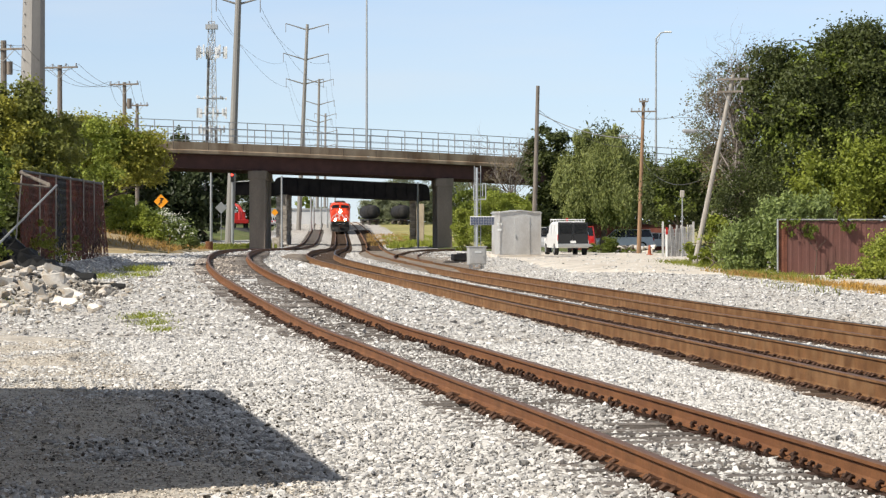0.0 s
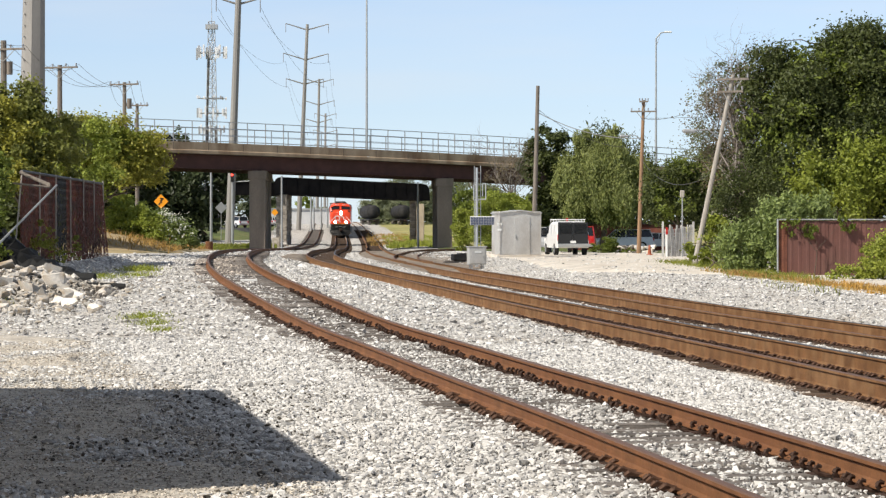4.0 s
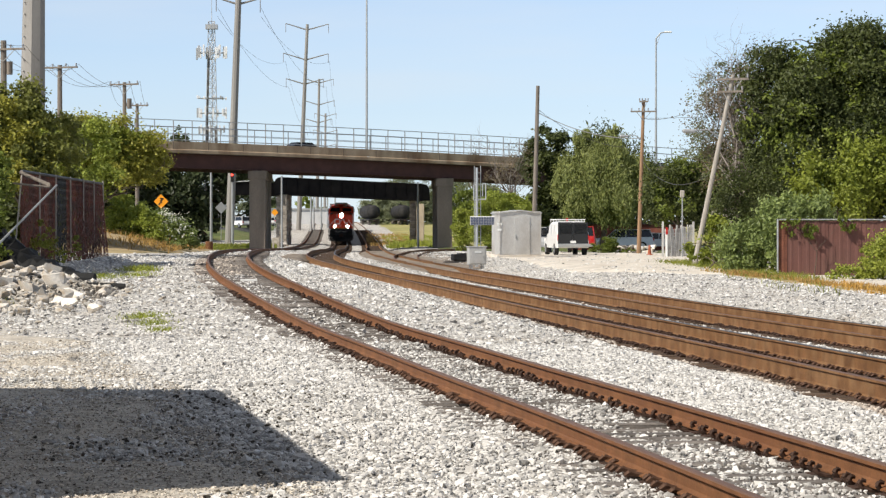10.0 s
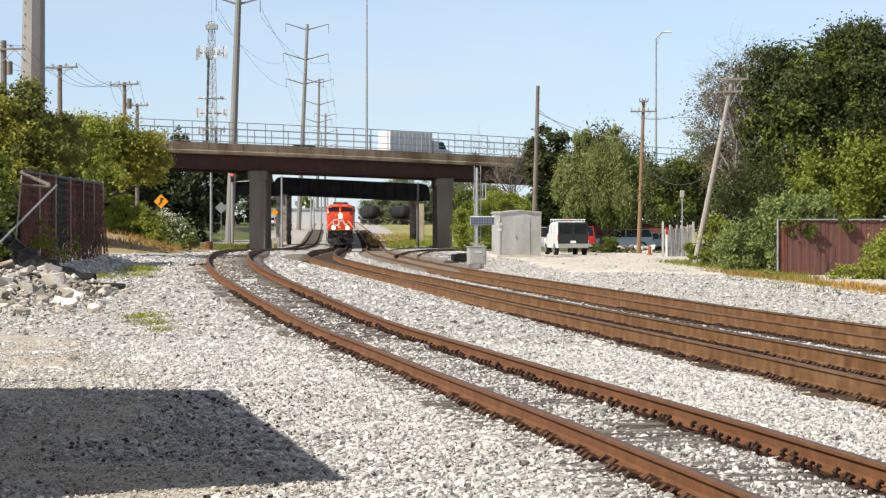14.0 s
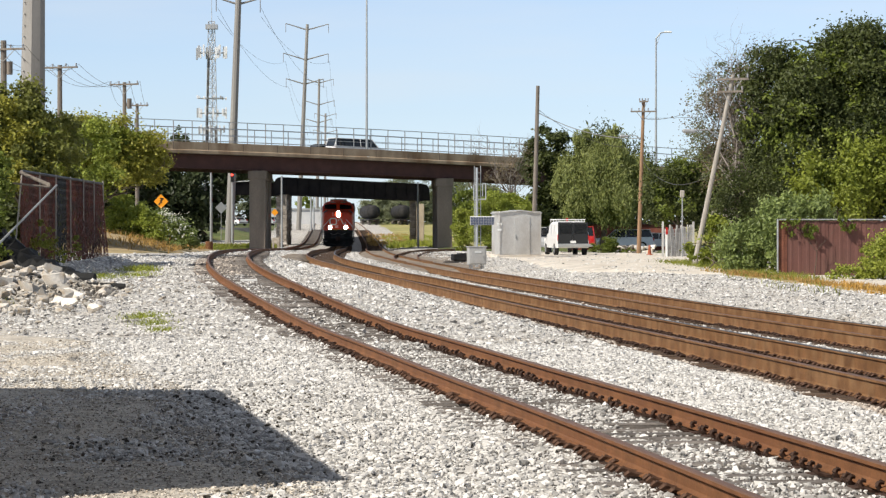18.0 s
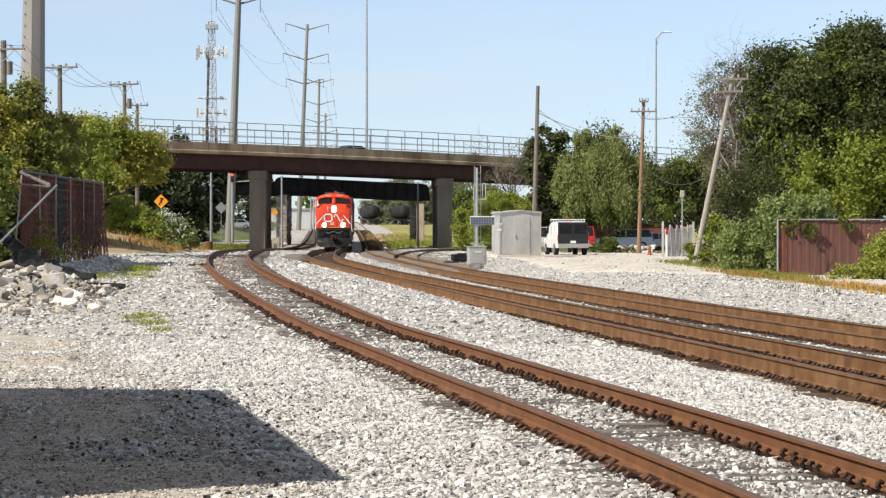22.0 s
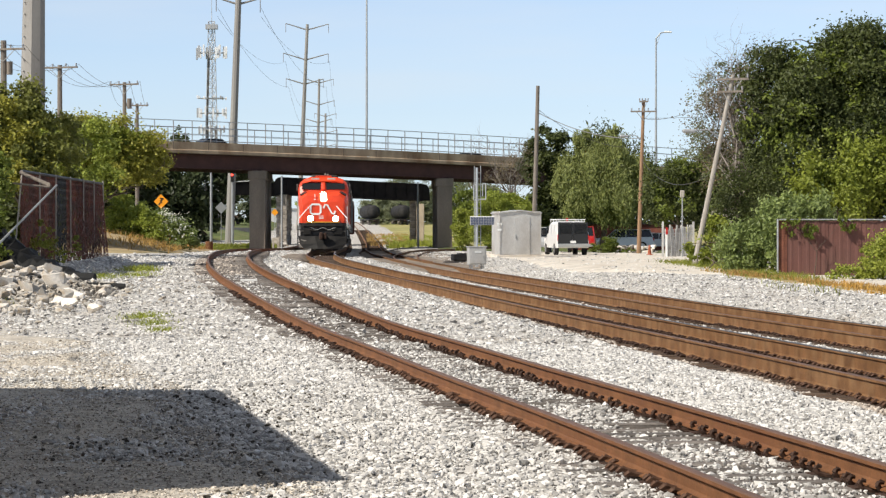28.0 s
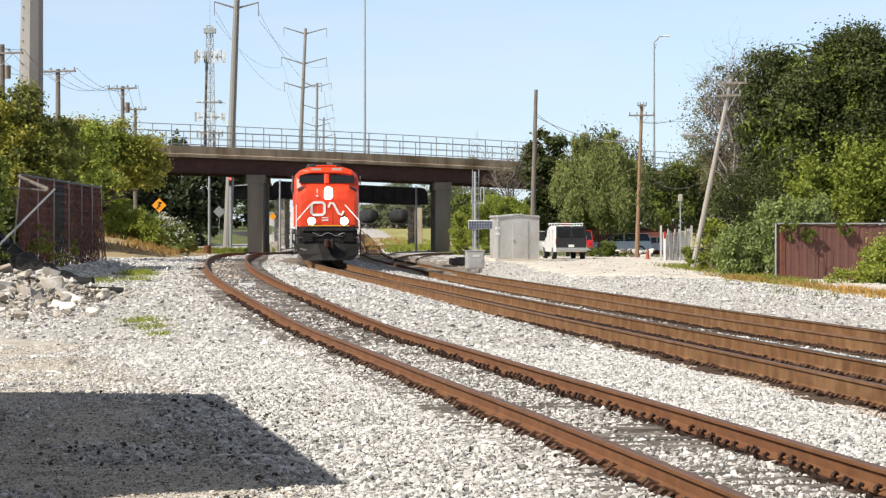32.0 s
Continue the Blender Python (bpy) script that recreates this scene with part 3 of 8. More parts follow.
def rail_bridge():
    """Black plate-girder railway bridge on stone piers, further down the line."""
    t = thing("railway_bridge", (0, 0, 0), "black plate girder railway bridge on stone piers", "bridge", "", "structure")
    t.matrix_basis = Matrix.Translation((0, 0, 1.73)) @ Matrix.Scale(1.019, 4) @ Matrix.Translation((0, 0, -1.73))
    a = Vector((-19.3, 300, 0))
    b = Vector((-2.5, 311.5, 0))
    for off in (0.0, 4.6, 8.8, 12.0):
        o = BACK * off
        p, q = a + o, b + o
        zt0, zt1, zb0, zb1 = 7.62, 7.0, 5.72, 5.08
        n = Vector((q - p).cross(Vector((0, 0, 1)))).normalized() * 0.22
        for nm, (h0, h1, l0, l1, wd) in (("web", (zt0, zt1, zb0, zb1, 0.25)), ("flange", (zt0 + 0.06, zt1 + 0.06, zt0 - 0.1, zt1 - 0.1, 1.0)), ("flange", (zb0 + 0.08, zb1 + 0.08, zb0 - 0.08, zb1 - 0.08, 1.0))):
            rings = [[(c.x - n.x * wd, c.y - n.y * wd, hi), (c.x + n.x * wd, c.y + n.y * wd, hi), (c.x + n.x * wd, c.y + n.y * wd, lo), (c.x - n.x * wd, c.y - n.y * wd, lo)] for c, hi, lo in ((p, h0, l0), (q, h1, l1))]
            part(nm, loft(rings), M_BLACK, t)
        for i in range(13):
            f = (i + 0.5) / 13
            c = p.lerp(q, f)
            bm = bmesh.new()
            box(bm, (c.x, c.y - 0.08, (zt0 + zb0) / 2 + (zt1 - zt0) * f), (0.05, 0.2, 1.85))
            part("stiffener", bm, M_BLACK, t)
    # rounded end plates
    for c, zt, sgn in ((a, 7.62, -1), (b, 7.0, 1)):
        u = (b - a).normalized() * sgn
        prof = [(0, 0.06), (0.45, 0.0), (0.8, -0.22), (1.0, -0.6), (1.05, -1.98), (0, -1.98)]
        rings = [[(c.x + u.x * p, c.y + u.y * p + o, zt + q) for p, q in prof] for o in (-0.2, 0.3)]
        part("end_plate", loft(rings), M_BLACK, t)
    # deck
    rings = [[(c.x, c.y, z), (c.x + BACK.x * 12, c.y + BACK.y * 12, z), (c.x + BACK.x * 12, c.y + BACK.y * 12, z - 0.4), (c.x, c.y, z - 0.4)] for c, z in ((a, 7.2), (b, 6.6))]
    part("deck", loft(rings), M_BLACK, t)
    # second span over the street
    a2, b2 = Vector((-25.2, 296.4, 0)), Vector((-19.6, 299.8, 0))
    for off in (0.0, 8.8):
        p, q = a2 + BACK * off, b2 + BACK * off
        rings = [[(c.x, c.y, z), (c.x, c.y + 0.5, z), (c.x, c.y + 0.5, z - 1.55), (c.x, c.y, z - 1.55)] for c, z in ((p, 7.2), (q, 7.0))]
        part("girder", loft(rings), M_BLACK, t)
    rings = [[(c.x, c.y, z), (c.x + BACK.x * 8.8, c.y + BACK.y * 8.8, z), (c.x + BACK.x * 8.8, c.y + BACK.y * 8.8, z - 0.4), (c.x, c.y, z - 0.4)] for c, z in ((a2, 7.1), (b2, 6.95))]
    part("deck", loft(rings), M_BLACK, t)
    # stone piers, course by course
    rnd = random.Random(5)
    for x, d0, w, top in ((-19.3, 300.2, 1.25, 5.62), (-3.75, 312.2, 0.75, 5.0)):
        pier = part("stone_core", boxm(((x, d0 + 4.6, (top - 0.9) / 2), (w - 0.2, 9.2, top + 0.85))), M_STONE, t)
        z = -0.9
        while z < top - 0.2:
            h = rnd.choice((0.42, 0.5, 0.58))
            h = min(h, top - z)
            y = d0 - 0.1
            while y < d0 + 9:
                ln = rnd.uniform(0.9, 1.5)
                bm = bmesh.new()
                box(bm, (x + rnd.uniform(-0.03, 0.03), y + ln / 2, z + h / 2), (w + rnd.uniform(-0.03, 0.08), ln - 0.03, h - 0.03), 0.05)
                part("stone", bm, M_STONE, t)
                y += ln
            z += h
    return t


rail_bridge()

# ---------------------------------------------------------------- the train
M_RED = mat("locomotive_red", (0.72, 0.055, 0.012), 0.42, 0, 0.06, 1.5, 20, 0.03, (0.5, 0.05, 0.02), 0.3, 0.8, spec=0.5)
M_LBLACK = mat("locomotive_black", (0.018, 0.017, 0.017), 0.5, 0, 0.3, 2, 20, 0.1, (0.07, 0.06, 0.05), 0.5, 1.2)
M_WHITE = mat("white_paint", (0.78, 0.78, 0.76), 0.45, 0, 0.05, 2, 20, 0.02)
M_GREYP = mat("road_grime", (0.16, 0.145, 0.13), 0.7, 0, 0.25, 3, 20, 0.2)
M_PLOW = mat("plough_grime", (0.008, 0.0075, 0.007), 0.7, 0.0, 0.3, 3, 20, 0.2, (0.035, 0.03, 0.026), 0.5, 1.5)
M_BOARD = mat("dim_number_board", (0.36, 0.33, 0.30), 0.6, 0, 0.1, 5, 30, 0.0)
M_YEL = mat("yellow_stripe", (0.75, 0.36, 0.03), 0.5, 0, 0.08, 2, 20, 0.02)
M_GLASS = mat("dark_glass", (0.012, 0.014, 0.016), 0.08, 0, 0.05, 1, 10, 0.0, spec=0.6)
M_RUBBER = mat("tyre_rubber", (0.02, 0.02, 0.02), 0.85, 0, 0.2, 5, 40, 0.2)
M_RIM = mat("wheel_rim", (0.45, 0.45, 0.46), 0.35, 0.8, 0.1, 5, 30, 0.0)
M_LAMP = glow("headlight_glow", (1.0, 0.96, 0.86), 22)
M_TAIL = mat("tail_light_red", (0.45, 0.01, 0.01), 0.3, 0, 0.05, 2, 20, 0.0)


def disc(bm, c, r, depth, axis="y", seg=16, r2=None):
    d = Vector((depth / 2, 0, 0)) if axis == "x" else Vector((0, depth / 2, 0)) if axis == "y" else Vector((0, 0, depth / 2))
    return rod(bm, Vector(c) - d, Vector(c) + d, r, r if r2 is None else r2, seg)


def wheelset(parent, x, y, r=0.53):
    bm = bmesh.new()
    disc(bm, (x, y, r), r, 0.13, "x", 20)
    disc(bm, (x - 0.07 * (1 if x > 0 else -1), y, r), r + 0.03, 0.03, "x", 20)
    w = part("wheel", bm, M_GREYP, parent)
    return w


def truck(parent, y, axles, spread):
    """A bogie: side frames, wheels, springs."""
    bm = bmesh.new()
    for s in (-1, 1):
        box(bm, (s * 1.05, y, 0.72), (0.16, spread * (axles - 1) + 0.9, 0.32), 0.05)
        for i in range(axles):
            yy = y + (i - (axles - 1) / 2) * spread
            box(bm, (s * 1.1, yy, 0.52), (0.24, 0.42, 0.4), 0.05)
    box(bm, (0, y, 0.75), (1.9, 0.6, 0.25), 0.03)
    b = part("bogie_frame", bm, M_GREYP, parent)
    for i in range(axles):
        for s in (-0.7175, 0.7175):
            wheelset(parent, s, y + (i - (axles - 1) / 2) * spread)
    return b


def stripe(pts, w, y0, y1):
    """A painted band along a line of (x, z), standing just proud of the nose."""
    ring = []
    for i, (x, z) in enumerate(pts):
        a, b = pts[max(0, i - 1)], pts[min(len(pts) - 1, i + 1)]
        k = math.hypot(b[0] - a[0], b[1] - a[1])
        nx, nz = -(b[1] - a[1]) / k * w / 2, (b[0] - a[0]) / k * w / 2
        ring.append([(x + nx, y0, z + nz), (x - nx, y0, z - nz), (x - nx, y1, z - nz), (x + nx, y1, z + nz)])
    return loft(ring)


def locomotive(lead=True):
    t = thing("locomotive", (0, 0, 0), "red-orange diesel freight locomotive with black underframe, lights on" if lead else "second red and black diesel freight locomotive", "locomotive", "freight train")
    # frame, walkway, fuel tank
    part("underframe", boxm(((0, 11.4, 1.45), (2.7, 21.6, 0.42)), ((0, 11.2, 1.68), (3.05, 20.4, 0.06)), bevel=0.02), M_LBLACK, t, "black underframe and walkway")
    part("fuel_tank", boxm(((0, 11.4, 0.85), (2.7, 6.0, 0.9)), bevel=0.15), M_LBLACK, t)
    truck(t, 4.6, 3, 2.1)
    truck(t, 18.0, 3, 2.1)
    # nose: full-width, slightly tapered, rounded edges
    nose = []
    for y, w, zt, zb in ((1.05, 1.28, 3.0, 1.72), (1.12, 1.36, 3.42, 1.72), (1.45, 1.46, 3.62, 1.72), (2.5, 1.54, 3.72, 1.72), (2.75, 1.55, 3.74, 1.72)):
        nose.append([(-w, y, zb), (w, y, zb), (w, y, zt - 0.55), (w - 0.06, y, zt - 0.25), (w - 0.38, y, zt), (-w + 0.38, y, zt), (-w + 0.06, y, zt - 0.25), (-w, y, zt - 0.55)])
    part("nose", loft(nose), M_RED, t, "red-orange nose")
    # cab with raked windscreen and chamfered roof
    cab = []
    for y, w, zt in ((2.45, 1.53, 3.7), (2.72, 1.55, 4.28), (2.8, 1.55, 4.42), (3.05, 1.55, 4.58), (5.6, 1.55, 4.62), (5.7, 1.52, 4.55)):
        cab.append([(-w, y, 1.72), (w, y, 1.72), (w, y, max(zt - 0.62, 3.0)), (w - 0.1, y, zt - 0.36), (w - 0.32, y, zt - 0.14), (w - 0.75, y, zt), (-w + 0.75, y, zt), (-w + 0.32, y, zt - 0.14), (-w + 0.1, y, zt - 0.36), (-w, y, max(zt - 0.62, 3.0))])
    part("cab", loft(cab), M_RED, t, "red-orange cab")
    brow = [[(-1.42, 2.72, 4.02), (-1.2, 2.6, 4.2), (-0.75, 2.56, 4.31), (0.75, 2.56, 4.31), (1.2, 2.6, 4.2), (1.42, 2.72, 4.02), (1.43, 2.9, 4.14), (1.2, 2.84, 4.31), (0.75, 2.84, 4.42), (-0.75, 2.84, 4.42), (-1.2, 2.84, 4.31), (-1.43, 2.9, 4.14)]]
    brow.append([(x, y + 0.12, z + 0.1) for x, y, z in brow[0]])
    part("window_brow", loft(brow), M_RED, t, "red brow over the windscreens")
    part("window_post", boxm(((0, 2.52, 4.0), (0.2, 0.1, 0.5), (-22, 0, 0)), bevel=0.02), M_RED, t)
    part("roof_visor", boxm(((0, 3.3, 4.63), (1.0, 0.5, 0.08)), bevel=0.035), M_RED, t)
    for s in (-1, 1):
        # windscreen panes follow the rake
        vs = [(s * 0.17, 2.44, 3.8), (s * 1.34, 2.46, 3.8), (s * 1.3, 2.63, 4.19), (s * 1.12, 2.665, 4.25), (s * 0.17, 2.665, 4.25)]
        bk = [(x, y + 0.06, z) for x, y, z in vs]
        part("windscreen", loft([vs, bk]), M_GLASS, t, "dark windscreen")
        part("side_window", boxm(((s * 1.552, 4.0, 3.75), (0.03, 0.8, 0.7)), ((s * 1.552, 5.0, 3.75), (0.03, 0.7, 0.7)), bevel=0.01), M_GLASS, t)
        part("number_board", boxm(((s * 0.5, 2.86, 4.45), (0.5, 0.1, 0.13), (-14, 0, 0)), bevel=0.02), M_BOARD, t, "pale lit number board")
        part("mirror", boxm(((s * 1.63, 3.2, 3.95), (0.06, 0.2, 0.42)), bevel=0.02), M_GREYP, t)
        part("nose_vent", boxm(((s * 1.22, 1.6, 3.54), (0.42, 0.5, 0.05), (12, s * 28, 0)), bevel=0.01), M_LBLACK, t)
        part("marker_stripe", boxm(((s * 1.2, 1.62, 3.42), (0.5, 0.02, 0.05), (0, s * 18, 0))), M_WHITE, t)
        # ditch lights on the deck
        d = part("ditch_light", boxm(((s * 0.77, 0.78, 1.98), (0.34, 0.24, 0.34)), bevel=0.04), M_LBLACK, t)
        bm = bmesh.new()
        disc(bm, (s * 0.77, 0.645, 1.98), 0.18 if lead else 0.1, 0.03, "y", 18)
        part("lens", bm, M_LAMP if lead else M_GLASS, d)
        # hand-rails: from nose down to the deck corner, then to the steps
        part("handrail", rodm(((s * 0.82, 1.0, 2.75), (s * 1.48, 0.55, 2.0), 0.028), ((s * 1.48, 0.55, 2.0), (s * 1.5, 0.5, 0.75), 0.026), ((s * 1.48, 1.2, 1.72), (s * 1.48, 1.2, 2.75), 0.022)), M_WHITE, t, "white hand-rail")
        part("step_well", boxm(((s * 1.38, 0.75, 1.3), (0.36, 0.7, 0.05)), ((s * 1.38, 0.7, 0.9), (0.36, 0.6, 0.05)), ((s * 1.38, 0.65, 0.52), (0.36, 0.5, 0.05)), ((s * 1.55, 0.75, 1.0), (0.03, 0.7, 1.2)), bevel=0.01), M_LBLACK, t)
        # walkway rails along the hood
        for y in np.arange(6.6, 21.5, 1.85):
            part("handrail_post", rodm(((s * 1.49, y, 1.7), (s * 1.49, y, 2.7), 0.02), seg=6), M_WHITE, t)
        part("walkway_rail", rodm(((s * 1.49, 6.4, 2.7), (s * 1.49, 21.6, 2.7), 0.02), seg=6), M_WHITE, t)
        part("sill_stripe", boxm(((s * 1.53, 11.4, 1.66), (0.02, 20, 0.12))), M_WHITE, t)
    hl = part("headlight", boxm(((0.03, 1.13, 3.3), (0.4, 0.14, 0.62)), bevel=0.06), M_LBLACK, t)
    # on the lead unit wider lenses and a third disc draw the oval glare
    for dz in (-0.13, 0.0, 0.13) if lead else (-0.14, 0.14):
        bm = bmesh.new()
        disc(bm, (0.03, 1.045 - 0.004 * (dz == 0), 3.3 + dz), 0.185 if lead else 0.11, 0.03, "y", 20)
        part("lens", bm, M_LAMP if lead else M_GLASS, hl)
    # white emblem on the nose as two plain stripes, and a yellow sill line
    part("emblem", stripe([(-0.3, 2.86), (-0.66, 2.86), (-0.77, 2.76), (-0.77, 2.36), (-0.67, 2.27), (-0.25, 2.27), (-0.15, 2.36), (-0.15, 2.76), (-0.25, 2.86), (-0.34, 2.86)], 0.115, 1.0, 1.04), M_WHITE, t, "plain white ring stripe")
    part("emblem", stripe([(0.03, 2.62), (0.12, 2.84), (0.27, 2.82), (0.52, 2.34), (0.66, 2.26), (0.76, 2.46)], 0.1, 0.995, 1.04), M_WHITE, t, "plain white wavy stripe")
    part("nose_door", boxm(((-0.12, 1.04, 2.4), (0.72, 0.025, 1.25)), bevel=0.01), M_RED, t)
    for c, q in (((-0.12, 1.02, 2.02), (0.3, 0.02, 0.06)), ((-0.12, 1.02, 2.14), (0.3, 0.02, 0.04)), ((-0.5, 1.0, 3.4), (0.05, 0.02, 0.2)), ((-0.5, 1.0, 3.17), (0.12, 0.02, 0.06))):
        part("white_mark", boxm((c, q)), M_WHITE, t)
    part("anticlimber", boxm(((0, 0.45, 1.72), (2.0, 0.9, 0.08)), ((0, 0.28, 1.6), (2.4, 0.5, 0.2)), bevel=0.03), M_LBLACK, t)
    part("sill_line", boxm(((0, 0.02, 1.74), (1.98, 0.03, 0.1)), bevel=0.008), M_YEL, t, "yellow front sill stripe")
    # pilot, plough, coupler, hoses
    part("pilot", boxm(((0, 0.35, 1.15), (2.75, 0.25, 0.9)), bevel=0.03), M_LBLACK, t)
    plow = [[(-1.5, 0.22, 0.92), (-0.5, 0.1, 0.92), (0.5, 0.1, 0.92), (1.5, 0.22, 0.92), (1.5, 0.4, 0.92), (-1.5, 0.4, 0.92)],
            [(-1.4, 0.0, 0.45), (-0.35, -0.28, 0.45), (0.35, -0.28, 0.45), (1.4, 0.0, 0.45), (1.4, 0.4, 0.45), (-1.4, 0.4, 0.45)],
            [(-1.15, -0.1, 0.14), (-0.3, -0.42, 0.14), (0.3, -0.42, 0.14), (1.15, -0.1, 0.14), (1.15, 0.4, 0.14), (-1.15, 0.4, 0.14)]]
    part("snowplough", loft(plow[::-1]), M_PLOW, t, "grimy black pilot plough")
    for s in (-1, 1):
        part("plough_wing", boxm(((s * 1.12, 0.0, 0.42), (0.62, 0.05, 0.5), (-18, s * -14, s * 14)), bevel=0.02), M_GREYP, t, "dusty grey plough wing")
        part("pilot_box", boxm(((s * 0.95, 0.16, 1.2), (0.5, 0.16, 0.42)), bevel=0.03), M_PLOW, t)
    bm = bmesh.new()
    pts = [Vector((-0.75 + 0.15 * i, 0.02, 1.36 + 0.07 * math.cos(i * 1.256))) for i in range(11)]
    for a, b in zip(pts, pts[1:]):
        rod(bm, a, b, 0.016, 0.016, 5)
    part("jumper_cable", bm, M_STEEL, t)
    bm = bmesh.new()
    box(bm, (0, -0.1, 0.92), (0.32, 0.8, 0.3), 0.06)
    box(bm, (-0.1, -0.5, 0.92), (0.22, 0.3, 0.44), 0.07)
    box(bm, (0.16, -0.42, 0.92), (0.14, 0.26, 0.4), 0.05)
    part("coupler", bm, M_DARKRUST, t)
    for s in (-1, 1):
        bm = bmesh.new()
        pts = [Vector((s * (0.25 + 0.18 * i), 0.15 - 0.12 * math.sin(i * 0.8), 1.5 - 0.22 * math.sin(i * 0.62))) for i in range(6)]
        for a, b in zip(pts, pts[1:]):
            rod(bm, a, b, 0.03, 0.03, 6)
        part("brake_hose", bm, M_RUBBER, t)
        part("uncoupling_lever", rodm(((s * 0.3, 0.18, 1.28), (s * 1.4, 0.18, 1.2), 0.018), seg=6), M_GREYP, t)
    # long hood: black with red band, fans, radiators
    part("hood", boxm(((0, 13.6, 2.95), (1.9, 15.8, 2.5)), bevel=0.08), M_LBLACK, t, "black engine hood")
    part("hood_band", boxm(((0, 13.6, 2.3), (1.93, 15.3, 0.9)), bevel=0.02), M_RED, t)
    part("inverter_cabinet", boxm(((0.3, 7.2, 3.1), (2.6, 2.8, 2.6)), bevel=0.08), M_LBLACK, t)
    for y in (10.5, 12.6, 17.2, 19.0, 20.6):
        bm = bmesh.new()
        disc(bm, (0, y, 4.26), 0.65, 0.18, "z", 20)
        part("roof_fan", bm, M_LBLACK, t)
    part("radiator", boxm(((0, 19, 3.8), (2.9, 4.4, 0.8)), bevel=0.1), M_LBLACK, t)
    part("exhaust_housing", boxm(((0, 9.6, 4.5), (1.7, 3.2, 0.7)), bevel=0.12), M_LBLACK, t, "black roof housing")
    part("brake_housing", boxm(((0.2, 14.5, 4.45), (1.5, 3.0, 0.5)), bevel=0.12), M_LBLACK, t)
    part("horn", rodm(((0.1, 4.2, 4.62), (0.1, 3.8, 4.78), 0.03, 0.07), ((0.25, 4.2, 4.62), (0.25, 3.8, 4.76), 0.03, 0.06)), M_GREYP, t)
    return t


def freight_car(kind, label, m):
    t = thing("freight_car", (0, 0, 0), label, "freight car", "freight train")
    truck(t, 2.6, 2, 1.75)
    truck(t, 13.4, 2, 1.75)
    part("underframe", boxm(((0, 8, 1.12), (2.2, 15.6, 0.3)), bevel=0.03), M_LBLACK, t)
    if kind == "tank":
        bm = bmesh.new()
        rings = []
        for y, r in ((0.9, 0.3), (1.05, 0.9), (1.4, 1.3), (2.0, 1.45), (14.0, 1.45), (14.6, 1.3), (14.95, 0.9), (15.1, 0.3)):
            rings.append([(r * math.cos(a), y, 2.75 + r * math.sin(a)) for a in np.linspace(0, 2 * math.pi, 24, endpoint=False)])
        bm.free()
        part("tank", loft(rings), m, t, smooth=True)
        bm = bmesh.new()
        disc(bm, (0, 8, 4.3), 0.4, 0.3, "z", 16)
        part("dome", bm, m, t)
    else:
        part("body", boxm(((0, 8, 2.75), (3.0, 15.0, 2.9)), bevel=0.06), m, t)
        for y in np.arange(1.2, 15.2, 1.4):
            for s in (-1, 1):
                part("side_post", boxm(((s * 1.53, y, 2.7), (0.08, 0.14, 2.7))), m, t)
        part("top_rail", boxm(((0, 8, 4.24), (3.15, 15.2, 0.14)), bevel=0.02), m, t)
    part("coupler", boxm(((0, -0.05, 0.92), (0.3, 0.9, 0.3)), bevel=0.05), M_DARKRUST, t)
    return t


M_CARBLK = mat("tank_black", (0.016, 0.016, 0.017), 0.8, 0, 0.3, 1, 15, 0.1, (0.09, 0.08, 0.07), 0.4, 0.8)
M_CARBRN = mat("hopper_brown", (0.12, 0.05, 0.035), 0.7, 0, 0.25, 1, 15, 0.2, (0.05, 0.035, 0.03), 0.5, 0.8)
M_CARGRY = mat("hopper_grey", (0.25, 0.25, 0.24), 0.7, 0, 0.2, 1, 15, 0.2, (0.12, 0.09, 0.07), 0.5, 0.8)
LEAD = locomotive()
TRAIN = [(LEAD, 0.0, 19.0)]
back = 23.2
unit = locomotive(False)
TRAIN.append((unit, back, 19.0))
back += 23.2
for i, (kd, lb, mm) in enumerate((("hopper", "grey covered hopper car", M_CARGRY), ("tank", "black rounded tank car in the train", M_CARBLK), ("hopper", "brown open hopper car", M_CARBRN), ("tank", "black rounded tank car in the train", M_CARBLK), ("hopper", "brown open hopper car", M_CARBRN))):
    TRAIN.append((freight_car(kd, lb, mm), back, 15.0))
    back += 16.6
# cars standing in the far yard
for x, d, a, mm, lb in ((-14.3, 525, 9, M_CARBLK, "black tank car standing in the yard"), (-7.9, 525, 8, M_CARBLK, "grimy tank car standing in the yard")):
    c = freight_car("tank", lb, mm)
    c["group"] = "yard cars"
    c.matrix_basis = pose(x, d, ground_z(x, d) + 0.02, 0, 0, a)

LOCO_AT = [(0, 402), (9, 325), (14, 285), (17, 261), (19, 242.5), (21, 224), (25, 186), (28, 157.5), (32, 121.5)]


def along(t):
    k = np.array(LOCO_AT, float)
    tt = np.arange(-4, 37, 0.25)
    v = np.interp(tt, k[:, 0], k[:, 1])
    v = np.where(tt > 32, 121.5 - 8.5 * (tt - 32), np.where(tt < 0, 402 - 8.6 * tt, v))
    w = np.hanning(17)
    w /= w.sum()
    s = np.convolve(np.pad(v, 8, mode="edge"), w, "valid")
    return float(np.interp(t, tt, s))


def train_pose(t, behind, length):
    a = along(t) + behind
    p, _, _ = station("loco", a + 2)
    q, _, _ = station("loco", a + length)
    v = (q - p).normalized()
    rz = math.degrees(math.atan2(-v.x, v.y))
    rx = math.degrees(math.asin(v.z))
    o = p - v * 2
    return pose(o.x, o.y, o.z, rx, 0, rz)


